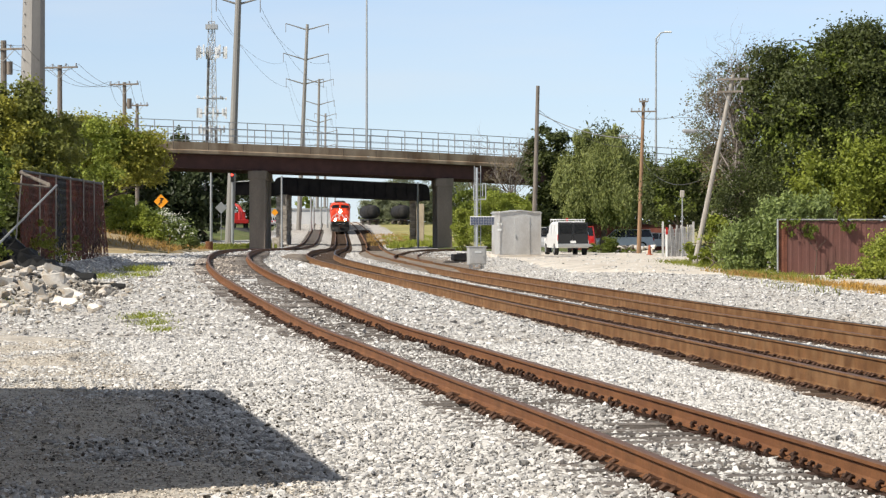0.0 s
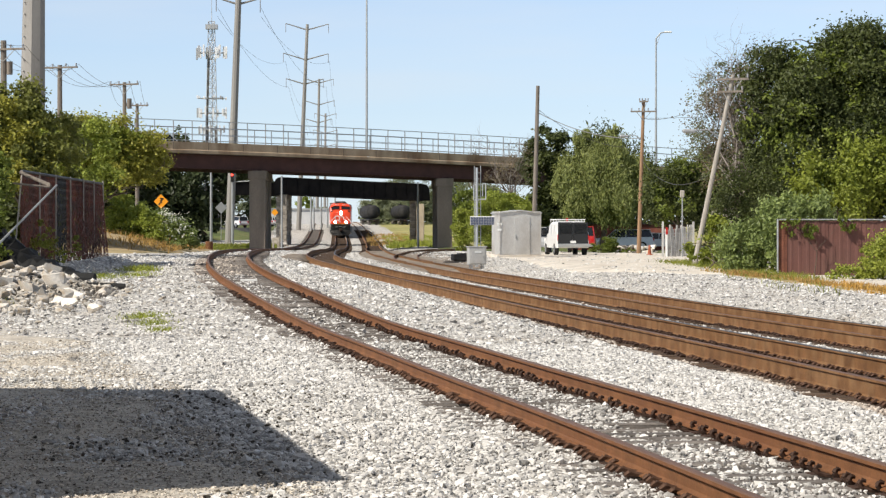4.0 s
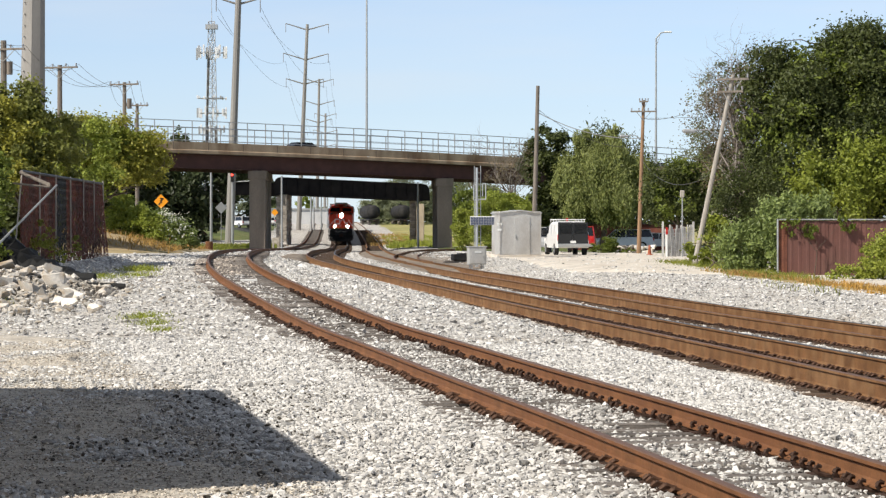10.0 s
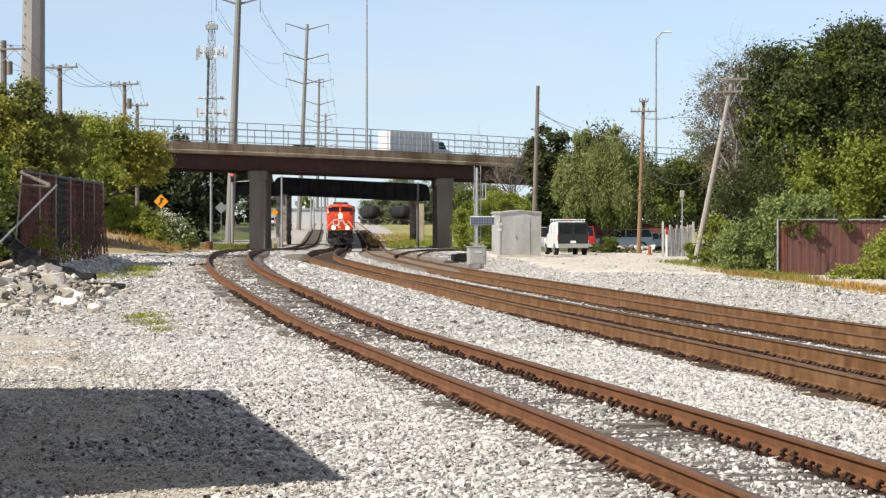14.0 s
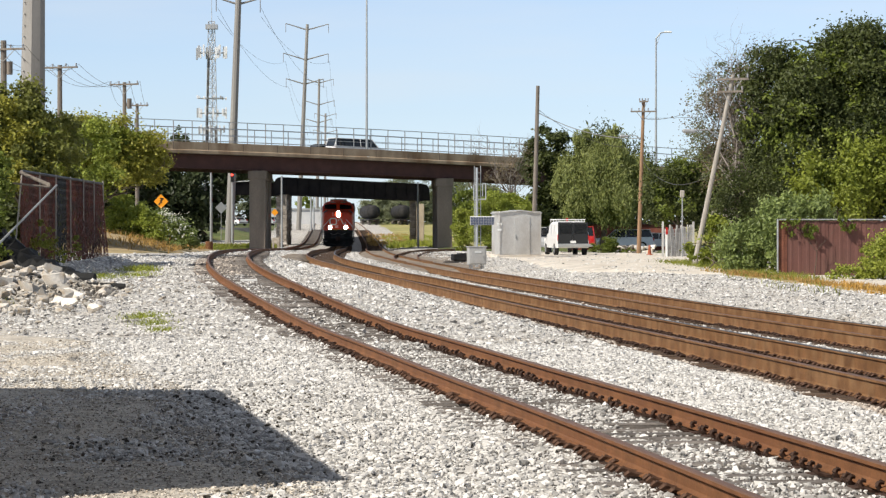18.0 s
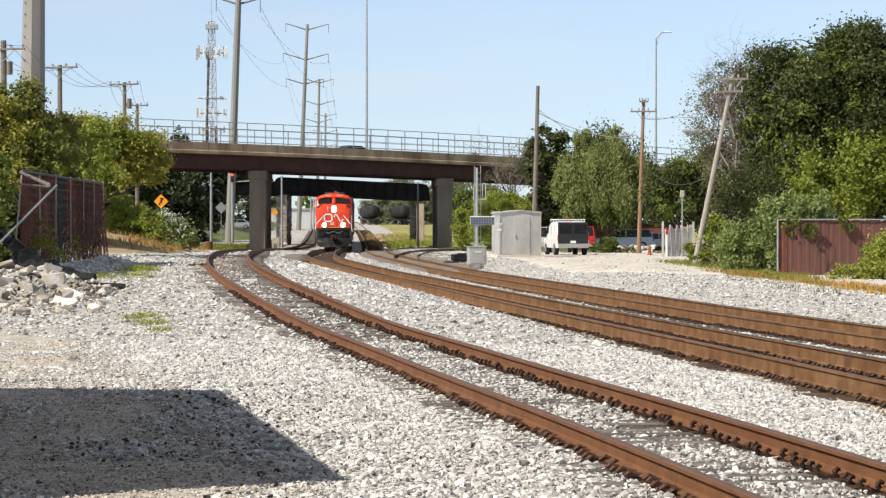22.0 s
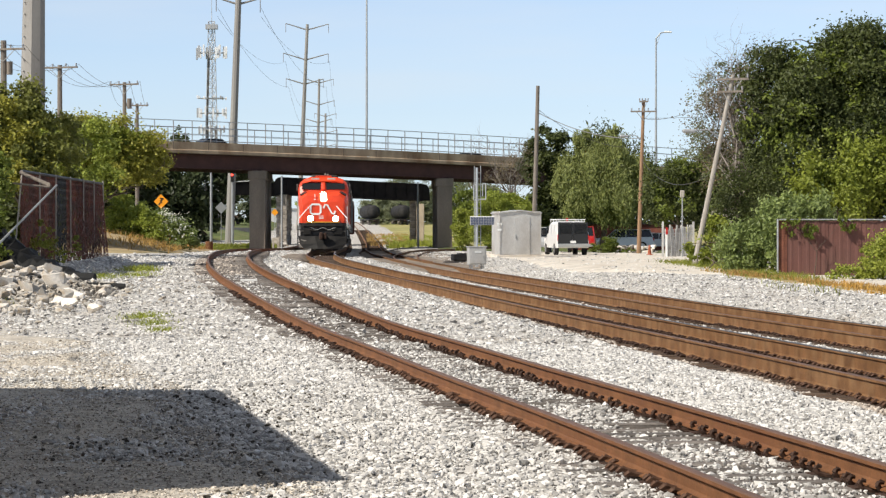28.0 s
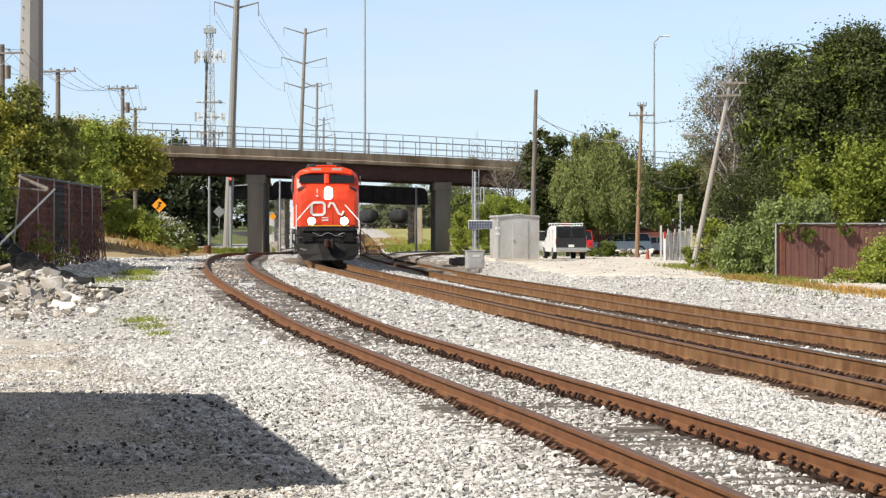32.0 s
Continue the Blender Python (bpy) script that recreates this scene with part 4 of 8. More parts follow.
def train_motion():
    times = [0, 2, 4, 6, 8, 10, 12, 14, 16, 18, 20, 22, 23, 24, 25, 26, 27, 28, 29, 30, 31, 32]
    for ob, behind, length in TRAIN:
        ob.scale = (1.03, 1.03, 1.03)
        walk(ob, [(t, train_pose(t, behind, length)) for t in times])

# ---------------------------------------------------------------- poles, tower, wires
M_INS = mat("grey_insulator", (0.30, 0.30, 0.32), 0.4, 0, 0.1, 5, 30, 0.0)
M_WIRE = mat("wire", (0.09, 0.09, 0.095), 0.6, 0.2, 0.1, 5, 30, 0.0)
M_LAT = mat("lattice_steel", (0.40, 0.41, 0.42), 0.6, 0.4, 0.1, 2, 20, 0.0)
M_PANEL = mat("antenna_white", (0.72, 0.73, 0.74), 0.5, 0, 0.05, 2, 20, 0.0)


def wire(name, label, pts, sag, r, group="overhead wires", m=None):
    """A cable hanging between points, one mesh."""
    rings = []
    for a, b in zip(pts, pts[1:]):
        a, b = Vector(a), Vector(b)
        n = 14
        for i in range(n + (b == Vector(pts[-1]))):
            f = i / n
            p = a.lerp(b, f)
            p.z -= sag * 4 * f * (1 - f)
            d = (b - a).normalized()
            u = d.cross(Vector((0, 0, 1))).normalized()
            w = u.cross(d)
            rings.append([tuple(p + u * r * math.cos(k * 2.1) + w * r * math.sin(k * 2.1)) for k in range(3)])
    return tagged(part(name, loft(rings), m or M_WIRE), label, "cable", group)


def steel_pole(x, d, r0, r1, top, arms, label, lean=(0, 0), seg=8, hold=None):
    """Tubular transmission pole with upswept arms."""
    g = ground_z(x, min(d, 1400)) - 0.3
    t = thing("transmission_pole", (x, d, g), label, "power pole", "transmission poles")
    h = top - g
    tip = Vector((lean[0], lean[1], h))
    part("shaft", rodm(((0, 0, 0), tip, r0, r1), seg=seg), M_POLE, t)
    if not arms:
        for i in range(26):
            f = 0.12 + i * 0.033
            c = tip * f + Vector((-0.62, -0.72, 0)).normalized() * (r0 + (r1 - r0) * f) * 0.94
            part("step_bolt", rodm((c, c + Vector((-0.08, -0.1, 0)), 0.03), seg=6), M_STEEL, t)
    for z, l, both in arms:
        f = (z - g) / h
        c = tip * f
        for s in ((-1, 1) if both else (1,)):
            part("arm", rodm((c, c + Vector((s * l * 0.96, 0.2 * s * l, 0.28 * l)), 0.13, 0.07), seg=6), M_POLE, t)
            e = c + Vector((s * l * 0.96, 0.2 * s * l, 0.28 * l))
            part("insulator", rodm((e, e - Vector((0, 0, 1.6)), 0.06, 0.06), seg=6), M_INS, t)
    return t


steel_pole(-21.32, 130, 0.73, 0.50, 19, (), "tall tapered weathered steel transmission pole", (0.25, 0), 8)
steel_pole(-24.7, 290, 0.52, 0.32, 33, [(27.4, 2.6, True)], "tall grey steel transmission pole with upswept arms", (1.3, 0), 10)
steel_pole(-25.6, 445, 0.45, 0.26, 37.6, [(36.6, 3.9, True), (31.3, 4.1, True), (27.0, 3.4, True)], "tall grey steel transmission pole with upswept arms", (1.6, 0), 8)
steel_pole(-30.6, 609, 0.45, 0.26, 37.6, [(36.6, 3.6, True), (31.3, 3.9, True), (27.0, 3.4, True)], "tall grey steel transmission pole with upswept arms", (0.6, 0), 8)
steel_pole(-37.4, 794, 0.45, 0.3, 37.6, [(36.6, 3.6, True), (31.3, 3.9, True), (27.0, 3.4, True)], "distant steel transmission pole with upswept arms", (0.3, 0), 6)
for s in (-1, 1):
    for z2, z3, l2, l3 in ((28.0, 26.5, 2.5, 3.3), (27.0, 31, 2.5, 3.9)):
        wire("power_line", "thin dark power line between steel poles", [(-23.5 + s * l2, 290, z2 - 1), (-24 + s * l3, 445, z3), (-30 + s * l3, 609, z3), (-37 + s * 3.5, 794, z3)], 2.2, 0.02)
for x0, x1 in ((-7.5, -23.9), (-11, -24.5)):
    wire("power_line", "thin dark power line towards the camera side", [(x0 - 9, 120, 22), (x1, 290, 30.5)], 2.0, 0.016)


def wood_pole(x, d, top, label, arms=((0.35, 2.4),), lean=(0.0, 0.0), r=0.17, m=None, turn=-22, lamp=None, transformer=False):
    g = ground_z(x, d) - 0.25
    h = top - g
    t = thing("utility_pole", (x, d, g), label, "utility pole", "utility poles")
    tip = Vector((lean[0], lean[1], h))
    part("shaft", rodm(((0, 0, 0), tip, r, r * 0.68), seg=10), m or M_WOOD, t)
    for dz, l in arms:
        c = tip * (1 - dz / h)
        a = Vector((math.cos(radians(turn)), math.sin(radians(turn)), 0))
        bm = bmesh.new()
        box(bm, (0, 0, 0), (l, 0.09, 0.1), 0.01, (0, 0, turn))
        bmesh.ops.translate(bm, verts=bm.verts, vec=c + Vector((0, -0.2, 0)))
        part("crossarm", bm, M_WOOD, t)
        for s in (-0.46, -0.18, 0.18, 0.46):
            part("insulator", rodm((c + a * s * l + Vector((0, -0.2, 0.06)), c + a * s * l + Vector((0, -0.2, 0.22)), 0.04, 0.05), seg=6), M_INS, t)
        for s in (-0.28, 0.28):
            part("brace", rodm((c + a * s * l + Vector((0, -0.22, -0.03)), c + Vector((0, -0.15, -0.6)), 0.02), seg=5), M_STEEL, t)
    if transformer:
        c = tip * (1 - 1.7 / h) + Vector((0.32, -0.1, 0))
        part("transformer", rodm((c, c + Vector((0, 0, 0.65)), 0.15), seg=12), M_WOOD, t)
    if lamp:
        z, l = lamp
        c = tip * (z / h)
        part("lamp_arm", rodm((c, c + Vector((-l * 0.5, -0.2, 0.35)), 0.03), (c + Vector((-l * 0.5, -0.2, 0.35)), c + Vector((-l, -0.3, 0.3)), 0.03), seg=6), M_STEEL, t)
        bm = bmesh.new()
        box(bm, c + Vector((-l - 0.22, -0.3, 0.28)), (0.6, 0.28, 0.16), 0.06)
        part("lamp_head", bm, M_LAT, t)
    return t


wood_pole(-21.85, 125, 11.0, "weathered wooden utility pole with a crossarm", r=0.21, arms=((0.45, 2.5),), transformer=True)
wood_pole(-21.95, 144, 11.0, "weathered wooden utility pole with a crossarm", r=0.19, arms=((0.15, 2.4),))
wood_pole(-20.4, 161, 11.0, "weathered wooden utility pole with a crossarm", r=0.17, arms=((0.15, 2.1),), transformer=True)
wood_pole(-23.0, 189, 11.0, "weathered wooden utility pole with a crossarm", r=0.17, arms=((0.15, 1.9),))
for o in (-1.1, -0.4, 0.4, 1.1):
    wire("utility_wire", "thin utility wire between wooden poles", [(-21.6 + o, 100, 11.5), (-21.85 + o, 125, 10.75), (-21.95 + o, 144, 11.05), (-20.4 + o * 0.9, 161, 11.05), (-23 + o * 0.8, 189, 11.0)], 0.75, 0.012)
wood_pole(5.93, 165, 11.0, "bare weathered wooden pole", arms=(), lean=(0.3, 0), r=0.17, m=M_WOOD)
wood_pole(12.92, 166, 10.1, "brown wooden utility pole with crossarm and street lamp", arms=((0.75, 1.7), (0.1, 0.6)), lean=(0.33, 0), r=0.15, m=M_BROWNPOLE, lamp=(7.75, 1.0), turn=-8)
wood_pole(11.15, 112, 8.5, "leaning grey wooden utility pole with crossarms", arms=((0.2, 1.5), (0.75, 1.2)), lean=(1.78, 0), r=0.125, m=M_GREYWOOD, lamp=(6.0, 1.2), turn=-25)
wire("insulated_cable", "pale insulated cable between wooden poles", [(6.3, 165, 9.2), (13.2, 166, 7.6)], 0.5, 0.03, m=M_FENCE)
for a, b, s in (((6.3, 165, 9.4), (13.2, 166, 7.0), 0.75), ((13.1, 166, 6.2), (12.3, 112, 4.4), 1.2), ((13.1, 166, 8.9), (12.7, 112, 7.8), 0.5), ((13.1, 166, 8.9), (40, 160, 12), 0.8)):
    wire("utility_wire", "thin service cable beside the lot", [a, b], s, 0.014)


def street_lamp(x, d, z0, top, label, arm=0.0, parent=None, r=0.13):
    t = thing("street_lamp", (x, d, z0), label, "street lamp", "street lamps")
    h = top - z0
    part("pole", rodm(((0, 0, 0), (0, 0, h), r, r * 0.62), seg=10), M_STEEL, t)
    part("base_plate", boxm(((0, 0, 0.05), (0.5, 0.5, 0.1)), bevel=0.02), M_STEEL, t)
    if arm:
        part("arm", rodm(((0, 0, h), (arm * 0.5, 0, h + 0.55), 0.07, 0.06), ((arm * 0.5, 0, h + 0.55), (arm, 0, h + 0.65), 0.06), ((0, 0, h - 0.9), (arm * 0.45, 0, h + 0.4), 0.03), seg=8), M_STEEL, t)
        bm = bmesh.new()
        box(bm, (arm + 0.3, 0, h + 0.66), (0.75, 0.35, 0.17), 0.06)
        part("lamp_head", bm, M_WHITE, t)
    return t


for x, tp, arm in ((-7.35, 24.5, 0.0), (22.1, 21.3, 0.95)):
    p = br(x, 0, -0.05)
    street_lamp(x, p.y + 0.3, br_top(x) - 2.75, tp, "tall galvanized bridge lamp post", arm)


def cell_tower(x, d):
    g = ground_z(x, d)
    t = thing("cell_tower", (x, d, g), "grey lattice mobile phone mast with white antenna panels", "cell tower")
    H, w0, w1 = 35.5, 1.55, 0.62
    legs = []
    for k in range(3):
        a = radians(90 + 120 * k)
        c = lambda z: Vector((math.cos(a) * (w0 + (w1 - w0) * z / H), math.sin(a) * (w0 + (w1 - w0) * z / H), z))
        legs.append(c)
        part("leg", rodm((c(0), c(H), 0.1, 0.07), seg=6), M_LAT, t)
    pts = lambda k, z: Vector((math.cos(radians(90 + 120 * k)) * (w0 + (w1 - w0) * z / H), math.sin(radians(90 + 120 * k)) * (w0 + (w1 - w0) * z / H), z))
    n = 22
    for i in range(n):
        z0, z1 = H * i / n, H * (i + 1) / n
        for k in range(3):
            for p, q in ((pts(k, z0), pts((k + 1) % 3, z1)), (pts((k + 1) % 3, z0), pts(k, z1)), (pts(k, z1), pts((k + 1) % 3, z1))):
                part("brace", rodm((p, q, 0.04), seg=4), M_LAT, t)
    part("cable_run", boxm(((-0.9, -0.35, 9.0), (0.42, 0.2, 17.5), (0, 1.6, 0)), ((-0.62, -0.25, 24), (0.36, 0.2, 13), (0, 1.6, 0))), M_GREYP, t, "dark bundled antenna cables")
    part("cable_run", boxm(((1.0, -0.3, 9.0), (0.5, 0.2, 17.5), (0, -1.8, 0))), M_GREYP, t, "dark bundled antenna cables")
    part("mast_tip", rodm(((0, 0, H), (0, 0, H + 5), 0.06, 0.03), seg=6), M_LAT, t)
    part("platform", boxm(((0, 0, 34.6), (2.0, 1.6, 0.8)), bevel=0.02), M_LAT, t)
    rnd = random.Random(3)
    for z, rr, cnt, ph in ((30.2, 2.5, 15, 2.0), (22.5, 2.4, 9, 0.4), (20.0, 2.4, 10, 1.7), (17.2, 2.1, 8, 1.5)):
        bm = bmesh.new()
        ring = [Vector((rr * math.cos(a), rr * math.sin(a), z)) for a in np.linspace(0, 2 * math.pi, 7)]
        for a, b in zip(ring, ring[1:]):
            rod(bm, a, b, 0.05, 0.05, 5)
            rod(bm, a, (0, 0, z), 0.04, 0.04, 4)
        part("antenna_frame", bm, M_LAT, t)
        for i in range(cnt):
            a = 2 * math.pi * i / cnt + rnd.uniform(-0.12, 0.12)
            bm = bmesh.new()
            box(bm, (rr * math.cos(a), rr * math.sin(a), z + rnd.uniform(-0.2, 0.3)), (0.3, 0.22, ph if z > 25 else max(ph, 0.5) * rnd.uniform(0.7, 1.1)), 0.03)
            part("antenna_panel", bm, M_PANEL if rnd.random() < 0.75 else M_LAT, t)
    return t


cell_tower(-39.1, 425)

# ---------------------------------------------------------------- things beside the line
M_SHED = mat("aluminium_cabinet", (0.53, 0.525, 0.51), 0.5, 0.3, 0.1, 1.2, 15, 0.02, (0.30, 0.26, 0.22), 0.6, 0.7, stretch=(1, 1, 0.6))
M_SOLAR = mat("solar_cell", (0.20, 0.23, 0.33), 0.35, 0.2, 0.1, 5, 20, 0.0)
M_ALU = mat("signal_aluminium", (0.50, 0.51, 0.52), 0.45, 0.6, 0.08, 3, 30, 0.02)
M_ORANGE = mat("sign_orange", (0.85, 0.33, 0.015), 0.5, 0, 0.05, 2, 20, 0.0)
M_SIGNB = mat("sign_black", (0.015, 0.015, 0.015), 0.5, 0, 0.05, 2, 20, 0.0)
M_SIGNG = mat("sign_back_grey", (0.42, 0.43, 0.44), 0.45, 0.6, 0.05, 2, 20, 0.0)


def bungalow():
    x, d = 4.3, 148.0
    g = ground_z(x, d)
    t = thing("signal_bungalow", (x, d, g), "silver aluminium signal equipment shelter on a concrete pad", "equipment shed", rz=12)
    w, l, h = 2.45, 2.1, 2.62
    part("pad", boxm(((0, 0, 0.05), (w + 0.4, l + 0.4, 0.22)), bevel=0.02), M_SAND, t)
    part("body", boxm(((0, 0, h / 2 + 0.12), (w, l, h - 0.1)), bevel=0.02), M_SHED, t)
    roof = [[(-w / 2 - 0.06, y, h), (0, y, h + 0.16), (w / 2 + 0.06, y, h), (w / 2 + 0.06, y, h - 0.06), (0, y, h + 0.1), (-w / 2 - 0.06, y, h - 0.06)] for y in (-l / 2 - 0.08, l / 2 + 0.08)]
    part("roof", loft(rings=roof), M_SHED, t)
    dr = part("door", boxm(((0.1, -l / 2 - 0.015, 1.25), (0.95, 0.04, 2.2)), bevel=0.01), M_SHED, t)
    part("handle", boxm(((-0.28, -l / 2 - 0.06, 1.2), (0.04, 0.05, 0.22)), bevel=0.01), M_STEEL, dr)
    for z in (0.5, 1.25, 2.0):
        part("hinge", boxm(((0.58, -l / 2 - 0.04, z), (0.05, 0.03, 0.12))), M_STEEL, dr)
    for sx in (-w / 2, w / 2):
        part("corner_trim", boxm(((sx, -l / 2, h / 2 + 0.1), (0.07, 0.07, h - 0.1)), bevel=0.01), M_SHED, t)
    part("sign", boxm(((-w / 2 - 0.03, -l / 2 - 0.02, 1.95), (0.3, 0.03, 0.14)), ((-w / 2 - 0.03, -l / 2 - 0.025, 1.62), (0.26, 0.03, 0.12))), M_WHITE, t, "small white warning sign")


def signal_mast():
    x, d = 1.72, 128.0
    g = ground_z(x, d)
    t = thing("signal_mast", (x, d, g), "aluminium signal mast with ladder, cage and solar panel", "signal mast")
    top = 4.75 - g
    part("mast", rodm(((0, 0, 0), (0, 0, top), 0.075, 0.065), seg=10), M_ALU, t)
    lad = part("ladder", rodm(((-0.12, 0.2, 0.4), (-0.12, 0.2, top + 0.1), 0.02), ((0.2, 0.2, 0.4), (0.2, 0.2, top + 0.1), 0.02), seg=5), M_ALU, t)
    for z in np.arange(0.6, top, 0.3):
        part("rung", rodm(((-0.12, 0.2, z), (0.2, 0.2, z), 0.012), seg=5), M_ALU, lad)
    # cage beside the mast head
    part("signal_frame", rodm(((0.05, 0, 3.45), (0.46, 0, 3.45), 0.035), ((0.46, 0, 3.45), (0.46, 0, 4.25), 0.035), ((0.46, 0, 4.25), (0.3, 0, 4.25), 0.035), ((0.3, 0, 4.25), (0.3, 0, 3.6), 0.03), ((-0.15, 0, 3.4), (-0.15, 0, 4.2), 0.03), ((-0.15, 0, 3.4), (0.1, 0, 3.4), 0.03), seg=6), M_ALU, t)
    p = part("solar_panel", boxm(((0.28, -0.18, 2.36), (1.24, 0.05, 0.47), (24, 0, 0)), bevel=0.01), M_WHITE, t, "solar panel in a white frame")
    for i in range(9):
        for j in range(3):
            bm = bmesh.new()
            box(bm, (0, 0, 0), (0.115, 0.012, 0.128))
            bmesh.ops.translate(bm, verts=bm.verts, vec=((i - 4) * 0.132, -0.03, (j - 1) * 0.145))
            bmesh.ops.rotate(bm, verts=bm.verts, cent=(0, 0, 0), matrix=Euler((radians(24), 0, 0)).to_matrix())
            bmesh.ops.translate(bm, verts=bm.verts, vec=(0.28, -0.18, 2.36))
            part("cell", bm, M_SOLAR, p)
    x, d = 1.69, 126.6
    g = ground_z(x, d)
    c = thing("relay_cabinet", (x, d, g), "small grey metal relay cabinet on legs", "relay cabinet", rz=14)
    part("body", boxm(((0, 0, 0.6), (0.88, 0.55, 0.88)), bevel=0.02), M_SHED, c)
    part("roof", boxm(((0, 0, 1.06), (0.96, 0.64, 0.05)), bevel=0.01), M_SHED, c)
    part("door", boxm(((0, -0.285, 0.6), (0.76, 0.03, 0.76)), bevel=0.01), M_SHED, c)
    part("nameplate", boxm(((0, -0.31, 0.8), (0.34, 0.02, 0.08))), M_WHITE, c)
    part("handle", boxm(((0.28, -0.315, 0.55), (0.04, 0.04, 0.16)), bevel=0.008), M_STEEL, c)
    for sx in (-0.3, 0.3):
        for sy in (-0.2, 0.2):
            part("leg", boxm(((sx, sy, 0.06), (0.06, 0.06, 0.26))), M_SIGNG, c)


bungalow()
signal_mast()


# ---- vehicles
def wheels(t, xs, track_w, r=0.33, w=0.22):
    for x in xs:
        for s in (-1, 1):
            bm = bmesh.new()
            disc(bm, (x, s * (track_w / 2 - w / 2), r), r, w, "y", 18)
            wh = part("wheel", bm, M_RUBBER, t)
            bm = bmesh.new()
            disc(bm, (x, s * (track_w / 2 + 0.005), r), r * 0.62, 0.03, "y", 14)
            part("rim", bm, M_RIM, wh)


def shell(profile, w, inset=0.0, shoulder=0.9):
    """A body from a side outline (x, z): sides bulge to full width, edges tucked in."""
    zs = [z for _, z in profile]
    zm = min(zs) + (max(zs) - min(zs)) * shoulder
    rings = []
    for s, k in ((-1, 0.0), (-0.94, 0.5), (0.94, 0.5), (1, 0.0)):
        ring = []
        cx, cz = sum(x for x, _ in profile) / len(profile), sum(zs) / len(zs)
        f = 1.0 if abs(s) < 1 else 0.965
        for x, z in profile:
            taper = 1 - inset * max(0, (z - min(zs)) / (max(zs) - min(zs)))
            ring.append((cx + (x - cx) * f, s * w / 2 * taper, cz + (z - cz) * f))
        rings.append(ring)
    return loft(rings)


SHAPES = {
    "sedan": (4.7, 1.8, [(-2.35, 0.35), (2.3, 0.35), (2.35, 0.6), (2.25, 0.78), (1.2, 0.95), (-1.5, 0.98), (-2.3, 0.95), (-2.36, 0.6)], [(1.3, 0.92), (0.55, 1.4), (-0.9, 1.43), (-1.7, 0.95)]),
    "suv": (4.7, 1.85, [(-2.3, 0.42), (2.25, 0.42), (2.33, 0.7), (2.25, 0.98), (1.25, 1.1), (-2.2, 1.12), (-2.33, 0.75)], [(1.25, 1.08), (0.55, 1.68), (-2.0, 1.7), (-2.25, 1.1)]),
    "pickup": (5.6, 1.95, [(-2.8, 0.5), (2.7, 0.5), (2.8, 0.8), (2.7, 1.05), (1.5, 1.15), (-2.75, 1.15), (-2.8, 0.8)], [(1.5, 1.12), (0.8, 1.78), (-0.9, 1.78), (-1.1, 1.12)]),
}


def car(kind, paint, label, at=(0, 0, 0), rz=0.0, group="road traffic"):
    length, w, lower, cabin = SHAPES[kind]
    t = thing("pickup_truck" if kind == "pickup" else "car", at, label, "pickup truck" if kind == "pickup" else "car", group, rz=rz)
    part("body", shell(lower, w, 0.04), paint, t)
    part("window_band", shell(cabin, w * 0.93, 0.16), M_GLASS, t, "dark windows")
    zt = max(z for _, z in cabin)
    xr = [x for x, z in cabin if z > zt - 0.1]
    part("roof", boxm((((max(xr) + min(xr)) / 2, 0, zt + 0.01), (max(xr) - min(xr) + 0.1, w * 0.78, 0.06)), bevel=0.02), paint, t)
    for s in (-1, 1):
        for xa, xb in ((cabin[0][0], cabin[1][0]), (0.0, -0.05), (cabin[-1][0], cabin[-2][0])):
            part("pillar", rodm(((xa, s * w * 0.455, cabin[0][1]), (xb, s * w * 0.4, zt), 0.04), seg=6), paint, t)
        part("headlight", boxm(((length / 2 - 0.08, s * w * 0.36, 0.78), (0.12, 0.34, 0.16)), bevel=0.03), M_WHITE, t)
        part("tail_light", boxm(((-length / 2 + 0.03, s * w * 0.4, 0.88), (0.08, 0.22, 0.26)), bevel=0.02), M_TAIL, t)
    part("bumper", boxm(((length / 2 - 0.02, 0, 0.5), (0.14, w * 0.94, 0.2)), ((-length / 2 + 0.02, 0, 0.5), (0.14, w * 0.94, 0.2)), bevel=0.04), M_GREYP if kind == "sedan" else M_RIM, t)
    if kind == "pickup":
        part("bed_liner", boxm(((-1.95, 0, 1.1), (1.5, w * 0.8, 0.13))), M_LBLACK, t)
    wheels(t, (-length * 0.29, length * 0.31), w, 0.33 if kind == "sedan" else 0.37)
    return t


def box_truck(paint, label, at=(0, 0, 0), rz=0.0):
    t = thing("box_truck", at, label, "box truck", "road traffic", rz=rz)
    part("cargo_box", boxm(((-1.35, 0, 1.95), (4.9, 2.3, 2.1)), bevel=0.04), paint, t, "plain white ribbed cargo box")
    for x in np.arange(-3.7, 1.0, 0.5):
        for s in (-1, 1):
            part("rib", boxm(((x, s * 1.155, 1.95), (0.04, 0.02, 2.0))), paint, t)
    part("cab", shell([(1.35, 0.6), (3.6, 0.6), (3.65, 1.2), (2.9, 1.4), (2.5, 2.2), (1.4, 2.25)], 2.1, 0.08), paint, t)
    part("window_band", shell([(1.9, 1.45), (2.85, 1.42), (2.52, 2.1), (1.9, 2.12)], 2.12, 0.06), M_GLASS, t)
    part("chassis", boxm(((-0.4, 0, 0.65), (7.4, 0.9, 0.25)), bevel=0.02), M_LBLACK, t)
    wheels(t, (-2.2, 2.7), 2.1, 0.45, 0.3)
    return t


